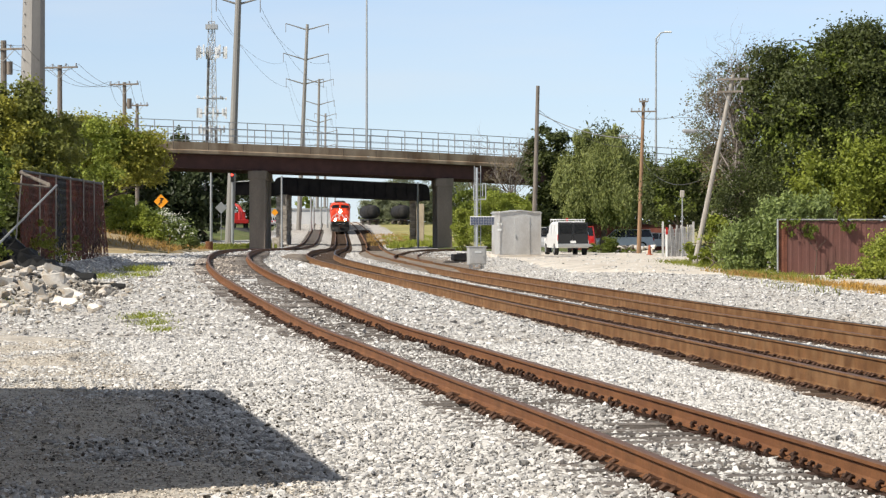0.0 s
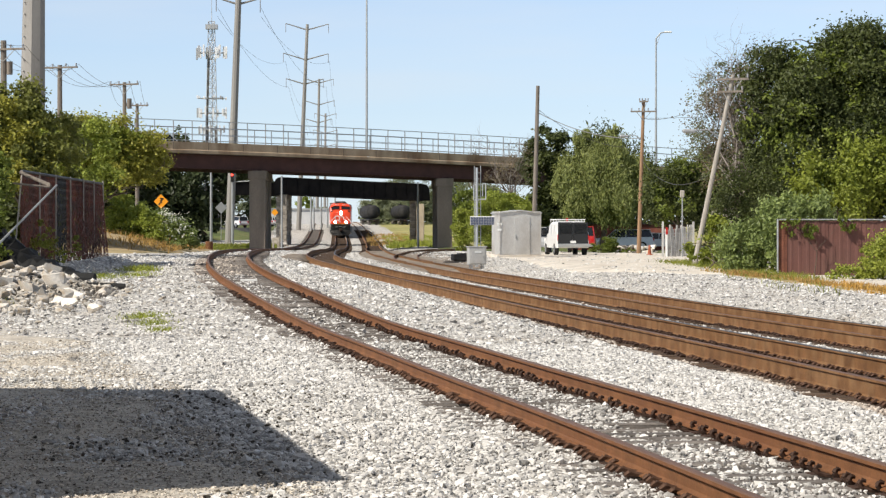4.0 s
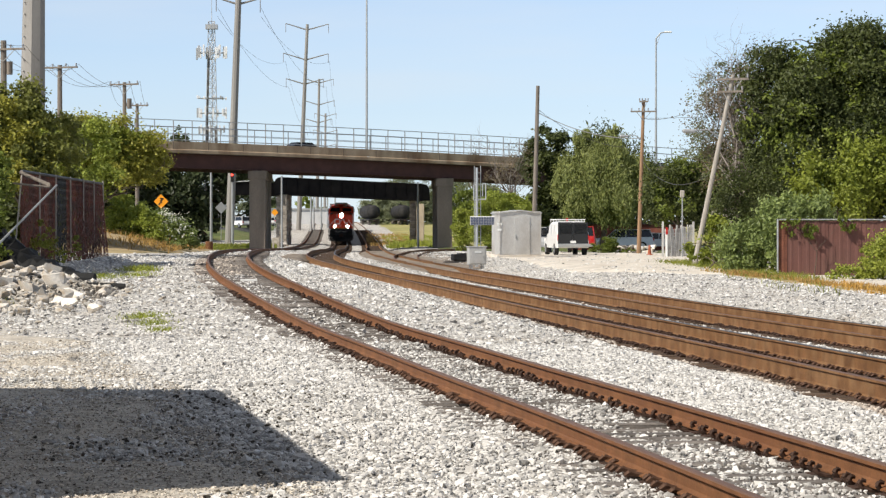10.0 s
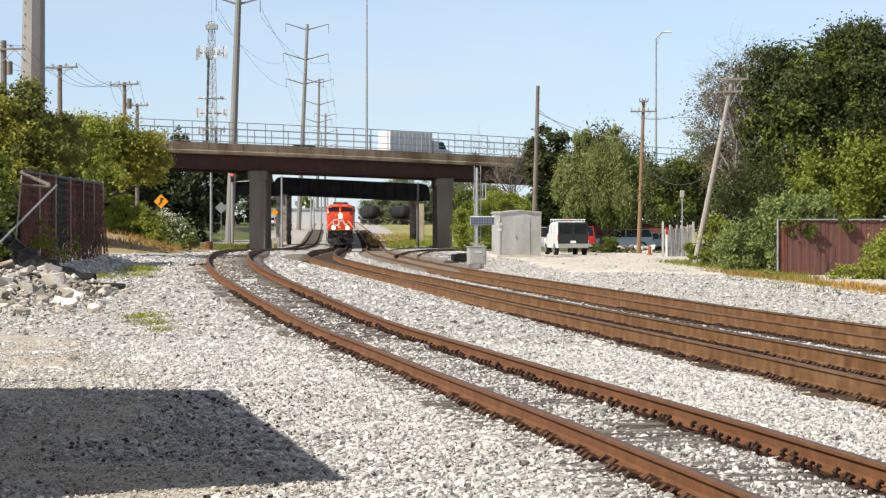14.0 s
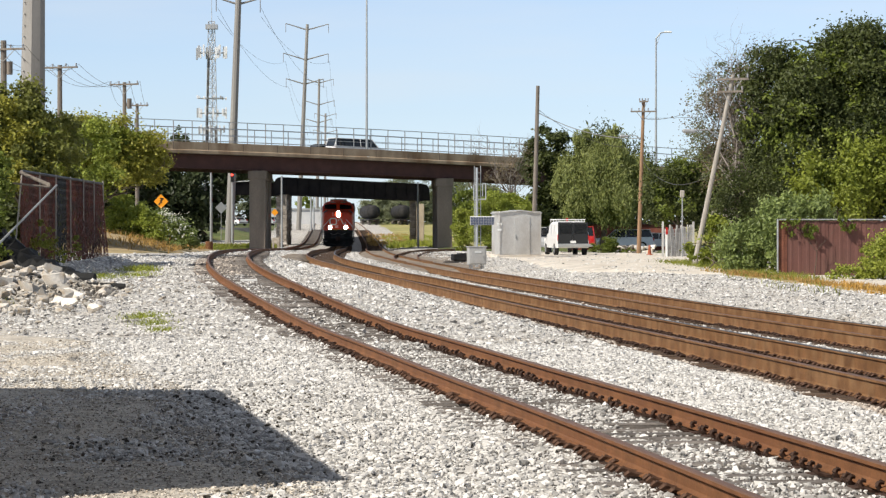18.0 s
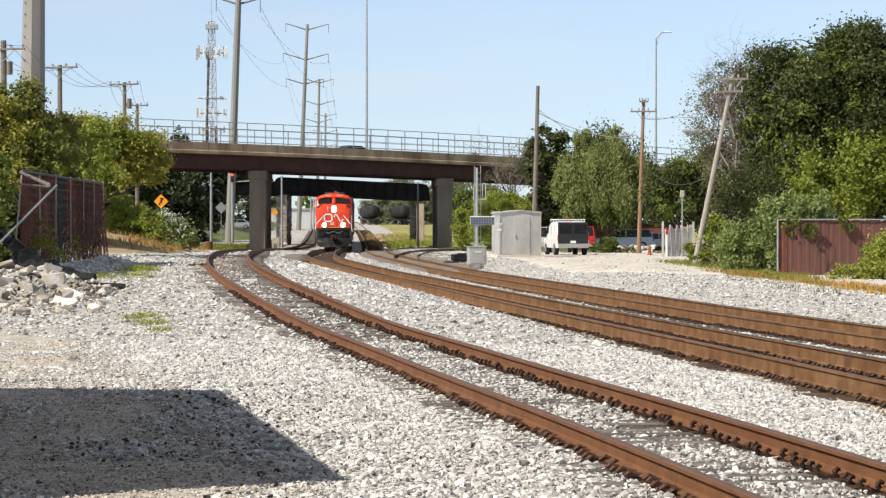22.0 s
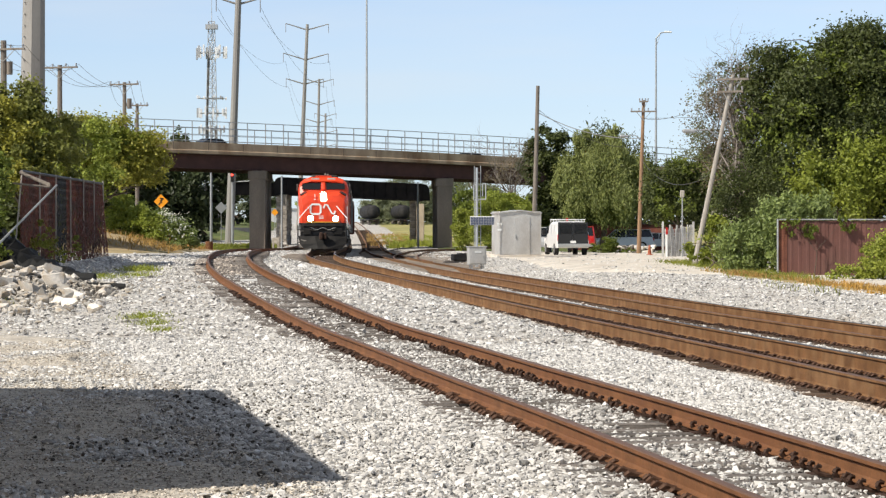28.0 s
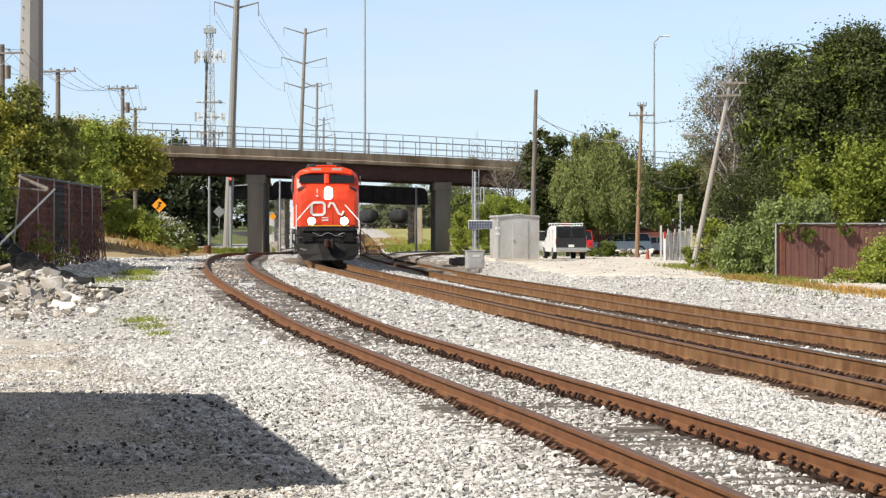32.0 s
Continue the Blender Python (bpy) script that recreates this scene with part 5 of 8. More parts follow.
P_WHITE = mat("car_white", (0.75, 0.75, 0.74), 0.25, 0, 0.03, 1, 10, 0.0, spec=0.5)
P_SILVER = mat("car_silver", (0.46, 0.47, 0.47), 0.3, 0.5, 0.04, 1, 10, 0.0)
P_DARK = mat("car_dark", (0.03, 0.032, 0.035), 0.25, 0.2, 0.05, 1, 10, 0.0, spec=0.5)
P_RED = mat("car_red", (0.42, 0.02, 0.015), 0.3, 0, 0.05, 1, 10, 0.0, spec=0.5)
P_BLUE = mat("car_grey_blue", (0.10, 0.12, 0.15), 0.3, 0.3, 0.05, 1, 10, 0.0)


def cargo_van():
    x, d = 7.72, 158.0
    g = ground_z(x, d) + 0.04
    t = thing("cargo_van", (x, d, g), "white cargo van with dark rear doors and a roof rack", "van", "parked vehicles", rz=96.5)
    L, w = 5.6, 2.02
    rings = []
    for x, k, zt in ((-2.76, 0.955, 2.0), (-2.7, 0.99, 2.07), (-2.4, 1.0, 2.1), (0.75, 1.0, 2.08), (1.15, 0.985, 1.96), (1.95, 0.97, 1.26), (2.65, 0.94, 1.1), (2.8, 0.88, 0.9)):
        up = zt - 0.45
        rings.append([(x, -1.0 * k, 0.45), (x, -1.02 * k, 0.45 + up * 0.32), (x, -0.97 * k, 0.45 + up * 0.66), (x, -0.88 * k, 0.45 + up * 0.9), (x, -0.7 * k, zt), (x, 0.7 * k, zt), (x, 0.88 * k, 0.45 + up * 0.9), (x, 0.97 * k, 0.45 + up * 0.66), (x, 1.02 * k, 0.45 + up * 0.32), (x, 1.0 * k, 0.45)])
    part("body", loft(rings), P_WHITE, t, "white van body")
    for s in (-1, 1):
        for xa, xb in ((-2.2, -1.2), (-1.0, 0.0)):
            part("panel_line", boxm((((xa + xb) / 2, s * 1.0, 1.25), (0.02, 0.03, 1.2))), P_SILVER, t)
    for s in (-1, 1):
        # the shaded tail is painted as dark rear doors
        part("rear_door", boxm(((-2.79, s * 0.475, 1.33), (0.06, 0.94, 1.42)), bevel=0.04), P_DARK, t, "rear door coloured dark for shade")
        part("rear_window", boxm(((-2.825, s * 0.46, 1.62), (0.02, 0.76, 0.6)), bevel=0.008), M_GLASS, t)
        part("tail_light", boxm(((-2.77, s * 0.93, 1.08), (0.07, 0.1, 0.38)), bevel=0.02), M_TAIL, t)
        part("side_window", boxm(((1.1, s * 0.985, 1.55), (0.75, 0.03, 0.45)), bevel=0.02), M_GLASS, t)
        part("mirror", boxm(((1.5, s * 1.15, 1.4), (0.15, 0.2, 0.3)), bevel=0.03), M_LBLACK, t)
        part("headlight", boxm(((2.74, s * 0.75, 0.9), (0.1, 0.35, 0.25)), bevel=0.02), M_WHITE, t)
    part("rear_bumper", boxm(((-2.85, 0, 0.6), (0.18, 1.9, 0.22)), bevel=0.04), P_SILVER, t, "grey rear bumper")
    part("front_bumper", boxm(((2.85, 0, 0.55), (0.18, 1.9, 0.24)), bevel=0.04), P_SILVER, t)
    part("plate", boxm(((-2.84, 0, 0.82), (0.02, 0.35, 0.15))), M_WHITE, t)
    rk = part("roof_rack", rodm(((-2.4, -0.8, 2.2), (1.0, -0.8, 2.2), 0.03), ((-2.4, 0.8, 2.2), (1.0, 0.8, 2.2), 0.03), seg=6), M_WHITE, t)
    for xx in (-2.3, -1.2, -0.1, 0.9):
        part("rack_bar", rodm(((xx, -0.85, 2.2), (xx, 0.85, 2.2), 0.025), ((xx, -0.8, 2.05), (xx, -0.8, 2.2), 0.02), ((xx, 0.8, 2.05), (xx, 0.8, 2.2), 0.02), seg=6), M_WHITE, rk)
    part("beacon", rodm(((-1.2, 0.1, 2.1), (-1.2, 0.1, 2.3), 0.08, 0.06), seg=10), M_TAIL, t)
    wheels(t, (-1.7, 1.75), w, 0.37, 0.24)


cargo_van()
car("pickup", P_RED, "red pickup truck parked beyond the van", (9.85, 178, ground_z(9.85, 178) + 0.05), 86, "parked vehicles")
car("suv", P_SILVER, "silver estate car parked on the grass edge", (14.7, 204.5, ground_z(14.7, 204.5) + 0.05), 188, "parked vehicles")
car("sedan", P_WHITE, "white saloon car parked by the trees", (17.9, 209.3, ground_z(17.9, 209.3) + 0.05), 180, "parked vehicles")
car("suv", P_SILVER, "silver car parked behind the van", (6.7, 172, ground_z(6.7, 172) + 0.05), 80, "parked vehicles")


M_FADED = mat("faded_red_plastic", (0.36, 0.10, 0.05), 0.7, 0, 0.2, 4, 30, 0.1)


def cone(x, d):
    t = thing("traffic_cone", (x, d, ground_z(x, d) + 0.03), "faded orange traffic cone on gravel", "traffic cone")
    part("cone", rodm(((0, 0, 0.03), (0, 0, 0.62), 0.13, 0.05), seg=14), M_FADED, t)
    part("base", boxm(((0, 0, 0.02), (0.36, 0.36, 0.04)), bevel=0.01), M_FADED, t)


cone(12.95, 157.5)


def rock_mesh(seed, flat=0.75):
    """An angular broken lump: the hull of a few scattered points, edges barely worn."""
    r = random.Random(seed)
    bm = bmesh.new()
    for _ in range(9):
        p = Vector((r.uniform(-1, 1), r.uniform(-1, 1), r.uniform(-1, 1)))
        p = p / max(abs(p.x), abs(p.y), abs(p.z)) * r.uniform(0.4, 0.62)
        bm.verts.new((p.x, p.y, p.z * flat))
    o = bmesh.ops.convex_hull(bm, input=bm.verts)
    bmesh.ops.delete(bm, geom=[v for v in bm.verts if not v.link_faces], context="VERTS")
    bmesh.ops.bevel(bm, geom=list(bm.edges), offset=0.008, segments=1, affect="EDGES")
    me = bpy.data.meshes.new("rock")
    bm.to_mesh(me)
    bm.free()
    return me


M_RUBBLE = mat("broken_concrete", (0.64, 0.605, 0.555), 0.95, 0, 0.25, 3, 30, 0.9, (0.36, 0.25, 0.13), 0.7, 1.6, obj=0.55)
ROCKS = [rock_mesh(i) for i in range(9)]
for me in ROCKS:
    me.materials.append(M_RUBBLE)


def rock(x, d, s, group, label, dz=0.0, rnd=random.Random(1)):
    ob = new("rock", ROCKS[rnd.randrange(9)])
    k = Vector((s * rnd.uniform(0.8, 1.25), s * rnd.uniform(0.8, 1.25), s * rnd.uniform(0.7, 1.0)))
    ob.matrix_basis = pose(x, d, ground_z(x, d) + dz + s * 0.18, rnd.uniform(-25, 25), rnd.uniform(-25, 25), rnd.uniform(0, 360)) @ Matrix.Diagonal((*k, 1))
    tagged(ob, label, "rock", group)


def mound(x, d):
    """Height of the rubble heap over the ground."""
    return 0.5 * math.exp(-((x + 10.4) / 1.5) ** 2 - ((d - 61) / 3.6) ** 2)


M_RCHIP = mat("rubble_chips", (0.46, 0.43, 0.385), 0.95, 0, 0.2, 8, 60, 0.4, (0.34, 0.25, 0.15), 0.5, 0.8, island=0.45)
# shade in the gaps between lumps is put into the earth colour
M_GAPSHADE = mat("gap_shade_earth", (0.06, 0.052, 0.043), 0.95, 0, 0.35, 3, 30, 0.8, (0.30, 0.26, 0.21), 0.5, 1.2)
hv = [(x, d, ground_z(x, d) + mound(x, d) + 0.05 * noise.noise((x * 3, d * 2, 5)) - 0.045) for d in np.linspace(51, 70, 40) for x in np.linspace(-14.5, -6.6, 40)]
hf = [(i * 40 + j, i * 40 + j + 1, i * 40 + j + 41, i * 40 + j + 40) for i in range(39) for j in range(39)]
tagged(part("rubble_mound", (hv, hf), M_GAPSHADE, smooth=True), "earth mound strewn with rubble, gap shade in its colour", "rubble heap", kind="stuff")
rr = random.Random(8)
for i in range(250):
    d = min(69, max(48, rr.gauss(59, 4.2)))
    x = min(-7.6, rr.gauss(-10.2, 1.15)) + (61 - d) * 0.1
    rock(x, d, rr.choice((0.1, 0.12, 0.14, 0.16, 0.2, 0.24, 0.28)), "rubble heap", "broken chunk of pale concrete rubble", mound(x, d) + rr.uniform(-0.03, 0.06), rr)
for x, d, s in ((-9.45, 57.5, 0.62), (-10.15, 58, 0.5), (-8.75, 58, 0.45), (-8.2, 56.5, 0.42), (-9.9, 60, 0.5), (-10.5, 61, 0.55), (-7.9, 58.5, 0.34), (-9.0, 56.2, 0.5), (-9.8, 55.8, 0.46), (-10.3, 56.4, 0.58), (-9.2, 59.4, 0.56), (-8.5, 57.4, 0.5), (-10.9, 59.0, 0.62), (-9.6, 61.5, 0.6), (-8.1, 60.0, 0.4), (-10.0, 62.8, 0.55)):
    rock(x, d, s * 0.8, "rubble heap", "large broken slab of tan concrete", mound(x, d) + 0.04, rr)


M_SHEET = mat("black_sheeting", (0.008, 0.008, 0.008), 0.6, 0, 0.3, 3, 20, 0.4, spec=0.2)


def black_sheeting():
    """Crumpled black plastic sheet lying along the fence foot."""
    ridge = [(-14.0, 73, 1.5), (-12.9, 71.2, 1.45), (-12.0, 70, 1.15), (-11.2, 68.8, 0.75), (-10.3, 67.4, 0.5), (-9.6, 66.4, 0.36)]
    r = np.array(ridge)
    vs, fs, n, k = [], [], 40, 9
    for i in range(n):
        f = i / (n - 1) * (len(r) - 1)
        x, d, h = (np.interp(f, range(len(r)), r[:, c]) for c in range(3))
        w = 0.25 + 0.55 * h
        for j in range(k):
            a = math.pi * j / (k - 1)
            e = 1 + 0.35 * noise.noise((i * 0.45, j * 0.8, 2))
            xx, dd = x - 0.5 * w * math.cos(a) * e, d - 0.85 * w * math.cos(a) * e
            vs.append((xx, dd, ground_z(xx, dd) - 0.04 + h * math.sin(a) * e))
    for i in range(n - 1):
        for j in range(k - 1):
            p = i * k + j
            fs.append((p, p + 1, p + k + 1, p + k))
    tagged(part("plastic_sheeting", (vs, fs), M_SHEET, smooth=False), "crumpled black plastic sheeting along the fence foot", "plastic sheet")


black_sheeting()
for row in range(2):
    for i in range(8 - row):
        rock(11.9 + i * 0.38 + row * 0.18 + rr.uniform(-0.05, 0.05), 172 + rr.uniform(-0.1, 0.1) + row * 0.12, rr.uniform(0.46, 0.6), "rockery wall", "tan boulder in a low rockery wall", row * 0.3, rr)
for i in range(14):
    rock(rr.uniform(-20.6, -18.6), rr.uniform(292, 298), rr.uniform(0.7, 1.5), "pier riprap", "grey boulder at the foot of the pier", 0.0, rr)


# ---- signs and street furniture under the left span
def diamond_sign(x, d, zc, size, face, label, legs=1):
    g = ground_z(x, d)
    t = thing("road_sign", (x, d, g), label, "road sign", "road signs")
    part("post", rodm(((0, 0.04, 0), (0, 0.04, zc - g + size * 0.5), 0.035), seg=6), M_STEEL, t)
    p = part("panel", boxm(((0, 0, zc - g), (size, 0.02, size), (0, 45, 0)), bevel=0.006), face, t)
    return t, p, zc - g


t, p, zz = diamond_sign(-20.2, 180, 3.56, 0.74, M_ORANGE, "orange diamond curve warning sign")
part("arrow", boxm(((-0.1, -0.02, zz - 0.16), (0.08, 0.012, 0.22), (0, 35, 0)), ((0.0, -0.02, zz - 0.02), (0.08, 0.012, 0.24), (0, -40, 0)), ((0.06, -0.02, zz + 0.12), (0.09, 0.012, 0.2), (0, 30, 0)), ((0.05, -0.02, zz + 0.2), (0.26, 0.012, 0.09), (0, 8, 0))), M_SIGNB, p)
diamond_sign(-23.4, 265, 3.75, 0.9, M_SIGNG, "back of a grey diamond road sign")
t, p, zz = diamond_sign(-19.95, 298, 3.45, 0.62, M_ORANGE, "small orange marker sign on the pier")
for x, d, top, r in ((-25.1, 272, 9.0, 0.17), (-21.3, 285, 8.5, 0.14)):
    street_lamp(x, d, ground_z(x, d), top, "pale painted street lamp post under the bridge", 0.0, None, r)
t = thing("traffic_signal", (-23.8, 284, ground_z(-23.8, 284)), "traffic signal with a red light on a mast", "traffic signal")
part("mast", rodm(((0, 0, 0), (0, 0, 9.5), 0.14, 0.1), ((0, 0, 7.4), (3.5, 0, 7.6), 0.06), seg=8), M_STEEL, t)
hd = part("signal_head", boxm(((0, -0.2, 7.9), (0.35, 0.25, 1.0)), ((2.2, -0.2, 7.1), (0.35, 0.25, 1.0)), bevel=0.03), M_SIGNB, t)
bm = bmesh.new()
disc(bm, (0, -0.35, 8.2), 0.13, 0.04, "y", 12)
disc(bm, (2.2, -0.35, 7.4), 0.13, 0.04, "y", 12)
part("red_lens", bm, glow("signal_red", (1.0, 0.05, 0.03), 4), hd)
patch("street", "asphalt street beyond the bridges", M_ASPH, [(380, -90, -28.5), (404, -90, -29)], STREET_UP + 0.06, (10, 30), 0.0, seed=21)
t = thing("crossing_pole", (-15.15, 236, ground_z(-15.15, 236)), "thin white pole beside the column", "pole")
part("shaft", rodm(((0, 0, 0), (0, 0, 7.0), 0.1, 0.08), seg=8), M_STEEL, t)
t = thing("crossing_pole", (-2.6, 262, ground_z(-2.6, 262)), "thin grey pole beside the column", "pole")
part("shaft", rodm(((0, 0, 0), (0, 0, 6.8), 0.12, 0.09), seg=8), M_STEEL, t)


# ---- fences
def slatted_fence():
    """Tall leaning chain-link fence woven with brown slats."""
    t = thing("slatted_fence", (-12.45, 74, 0), "tall leaning chain-link fence with brown slats", "fence")
    rnd = random.Random(2)
    for i in range(215):
        y = i * 0.082
        # slats coloured black here in place of a dark gap
        black = 7.0 < y < 8.9
        g = ground_z(-12.45, 74 + y)
        top = 3.33 - 0.004 * y
        bot = g + (rnd.uniform(-0.05, 0.1) if rnd.random() < 0.75 else rnd.uniform(0.1, 0.7))
        lean = 0.06 * math.sin(y * 0.7) + 0.3 * (y / 17.6) ** 4 + rnd.uniform(-0.012, 0.012)
        rings = []
        for q in range(13):
            f = q / 12
            z, xx = bot + (top - bot) * f, lean * (1 - f) + (0.016 if (q + i) % 2 else -0.016)
            rings.append([(xx, y, z), (xx, y + 0.072, z), (xx + 0.012, y + 0.072, z), (xx + 0.012, y, z)])
        part("slat", loft(rings), M_SHEET if black else M_BRICK, t)
    for y, dx in ((0, -0.35), (3.2, 0.0), (6.4, 0.1), (9.6, 0.12), (12.6, 0.1), (15.2, 0.12), (17.6, 0.15)):
        g = ground_z(-12.45, 74 + y) - 0.1
        part("post", rodm(((0.06 - 0.3 * (y == 0), y, g), (0.06, y, 3.4), 0.024), seg=8), M_GREYWOOD, t)
    part("top_rail", rodm(((0.03, 0, 3.38), (0.03, 17.7, 3.3), 0.045), seg=8), M_LBLACK, t)
    part("brace", rodm(((1.15, -0.5, 2.95), (0.05, -8, 0.55), 0.03), seg=8), M_STEEL, t, "leaning galvanized pipe")
    part("gate_arm", rodm(((0, 0, 3.35), (0.95, -0.4, 2.92), 0.05), ((0.1, 0.3, 3.3), (0.95, -0.4, 2.98), 0.03), ((-1.5, -0.8, 3.15), (0.9, -0.4, 2.9), 0.03), seg=8), M_WOOD, t)


slatted_fence()
M_FENCERUST = mat("rusted_sheet", (0.17, 0.065, 0.04), 0.8, 0, 0.3, 3, 20, 0.2, (0.08, 0.035, 0.03), 0.6, 1.2)
M_MAROON = mat("maroon_sheet", (0.15, 0.068, 0.056), 0.7, 0, 0.12, 1.0, 20, 0.1, (0.10, 0.055, 0.045), 0.6, 0.9)


def sheet_fence():
    t = thing("metal_fence", (12.3, 92, 0), "maroon ribbed sheet-metal fence with pipe top rail", "fence")
    n = 46
    for i in range(n):
        x0 = i * 0.3
        g = ground_z(12.3 + x0, 92) - 0.05
        y = 0.02 * math.sin(i * 1.3)
        top = 1.95
        prof = [(x0, 0), (x0 + 0.1, 0), (x0 + 0.13, -0.009), (x0 + 0.2, -0.009), (x0 + 0.23, 0), (x0 + 0.302, 0), (x0 + 0.302, 0.012), (x0 + 0.23, 0.012), (x0 + 0.2, 0.003), (x0 + 0.13, 0.003), (x0 + 0.1, 0.012), (x0, 0.012)]
        vs, fs = loft([[(u, v + y, z) for u, v in prof] for z in (g, top)])
        part("panel", (vs, fs), M_FENCERUST if i == 0 else M_MAROON, t)
    for i in range(3):
        x = i * 6.0 - 0.05
        part("post", rodm(((x, -0.06, ground_z(12.3 + x, 92) - 0.1), (x, -0.06, 2.02), 0.035), seg=8), M_STEEL, t)
    part("top_rail", rodm(((0, -0.06, 2.0), (13.8, -0.06, 2.0), 0.025), seg=8), M_STEEL, t)


sheet_fence()


def picket_fence():
    m = mat("weathered_white_wood", (0.50, 0.49, 0.47), 0.85, 0, 0.2, 3, 30, 0.3, (0.3, 0.28, 0.25), 0.5, 1.5, obj=0.2)
    t = thing("picket_fence", (13.1, 148, 0), "weathered pale wooden picket fence", "fence")
    rnd = random.Random(4)
    g = ground_z(13.8, 148)
    for i in range(20):
        h = rnd.uniform(1.6, 1.95)
        bm = bmesh.new()
        box(bm, (i * 0.085, 0.6 * i * 0.085, g + h / 2), (0.075, 0.025, h), 0.005, (0, rnd.uniform(-2, 2), 0))
        part("picket", bm, m, t)
    part("rail", rodm(((0, 0.03, g + 0.4), (1.6, 0.98, g + 0.4), 0.03), ((0, 0.03, g + 1.4), (1.6, 0.98, g + 1.4), 0.03), seg=6), m, t)
    for x, y, h in ((-0.15, 0, 2.1), (1.75, 1.0, 2.1)):
        part("post", boxm(((x, y, g + h / 2), (0.12, 0.12, h)), bevel=0.01), m, t)


picket_fence()


def west_wall():
    """Plain building out of view whose roof edge shades the foreground."""
    zg = -0.4
    o = [(-4.6, 16.23), (-6.52, 26.76), (-16, 28.0), (-16, 15.9)]
    rings = [[(x, y, z) for x, y in o] for z in (zg, 4.2)]
    tagged(part("wall_west", loft(rings), M_COL), "plain concrete wall beside the track", "wall", kind="structure")


west_wall()
# unseen blocks added behind and beside the camera to cut sky light
tagged(part("wall_far_west", boxm(((-24, 2, 5.6), (14, 52, 12.4))), M_COL), "unseen block added to cut sky light beside the yard", "wall", kind="structure")
tagged(part("wall_south", boxm(((12, -20, 6.6), (80, 10, 14.4))), M_COL), "unseen block added to cut sky light behind the yard", "wall", kind="structure")

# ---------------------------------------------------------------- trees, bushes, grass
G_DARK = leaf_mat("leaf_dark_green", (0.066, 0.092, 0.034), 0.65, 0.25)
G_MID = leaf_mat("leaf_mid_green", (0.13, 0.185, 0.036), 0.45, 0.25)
G_WILLOW = leaf_mat("leaf_willow", (0.21, 0.26, 0.095), 0.4, 0.2)
G_BRIGHT = leaf_mat("leaf_bright_green", (0.165, 0.225, 0.035), 0.4, 0.3)
G_OLIVE = leaf_mat("leaf_olive", (0.30, 0.305, 0.062), 0.5, 0.1)
G_BROWN = leaf_mat("leaf_withered", (0.15, 0.13, 0.09), 0.45, 0.2)
G_VINE = leaf_mat("leaf_pale_vine", (0.20, 0.27, 0.10), 0.45, 0.15)
G_YELLOW = leaf_mat("leaf_yellow_green", (0.27, 0.32, 0.06), 0.4, 0.1)
G_YOUNG = leaf_mat("leaf_young_green", (0.24, 0.31, 0.06), 0.45, 0.2)
G_HEDGE = leaf_mat("leaf_hedge_green", (0.165, 0.195, 0.055), 0.55, 0.2)
# the shade round the bridges is put into this leaf colour
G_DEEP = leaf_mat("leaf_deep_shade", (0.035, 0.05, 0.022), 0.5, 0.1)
# paler grey-green that carries distance haze in the leaf colour
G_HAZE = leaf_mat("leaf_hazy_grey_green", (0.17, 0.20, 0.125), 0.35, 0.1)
G_STRAW = leaf_mat("grass_straw", (0.38, 0.27, 0.10), 0.35, 0.2)
G_GOLD = leaf_mat("grass_gold", (0.50, 0.33, 0.09), 0.3, 0.2)
G_GRASS = leaf_mat("grass_green", (0.19, 0.24, 0.045), 0.4, 0.3)
G_WHITE = leaf_mat("white_blossom", (0.70, 0.70, 0.64), 0.1, 0.0)
M_TWIG = mat("grey_twig", (0.25, 0.22, 0.195), 0.9, 0, 0.3, 6, 30, 0.3)


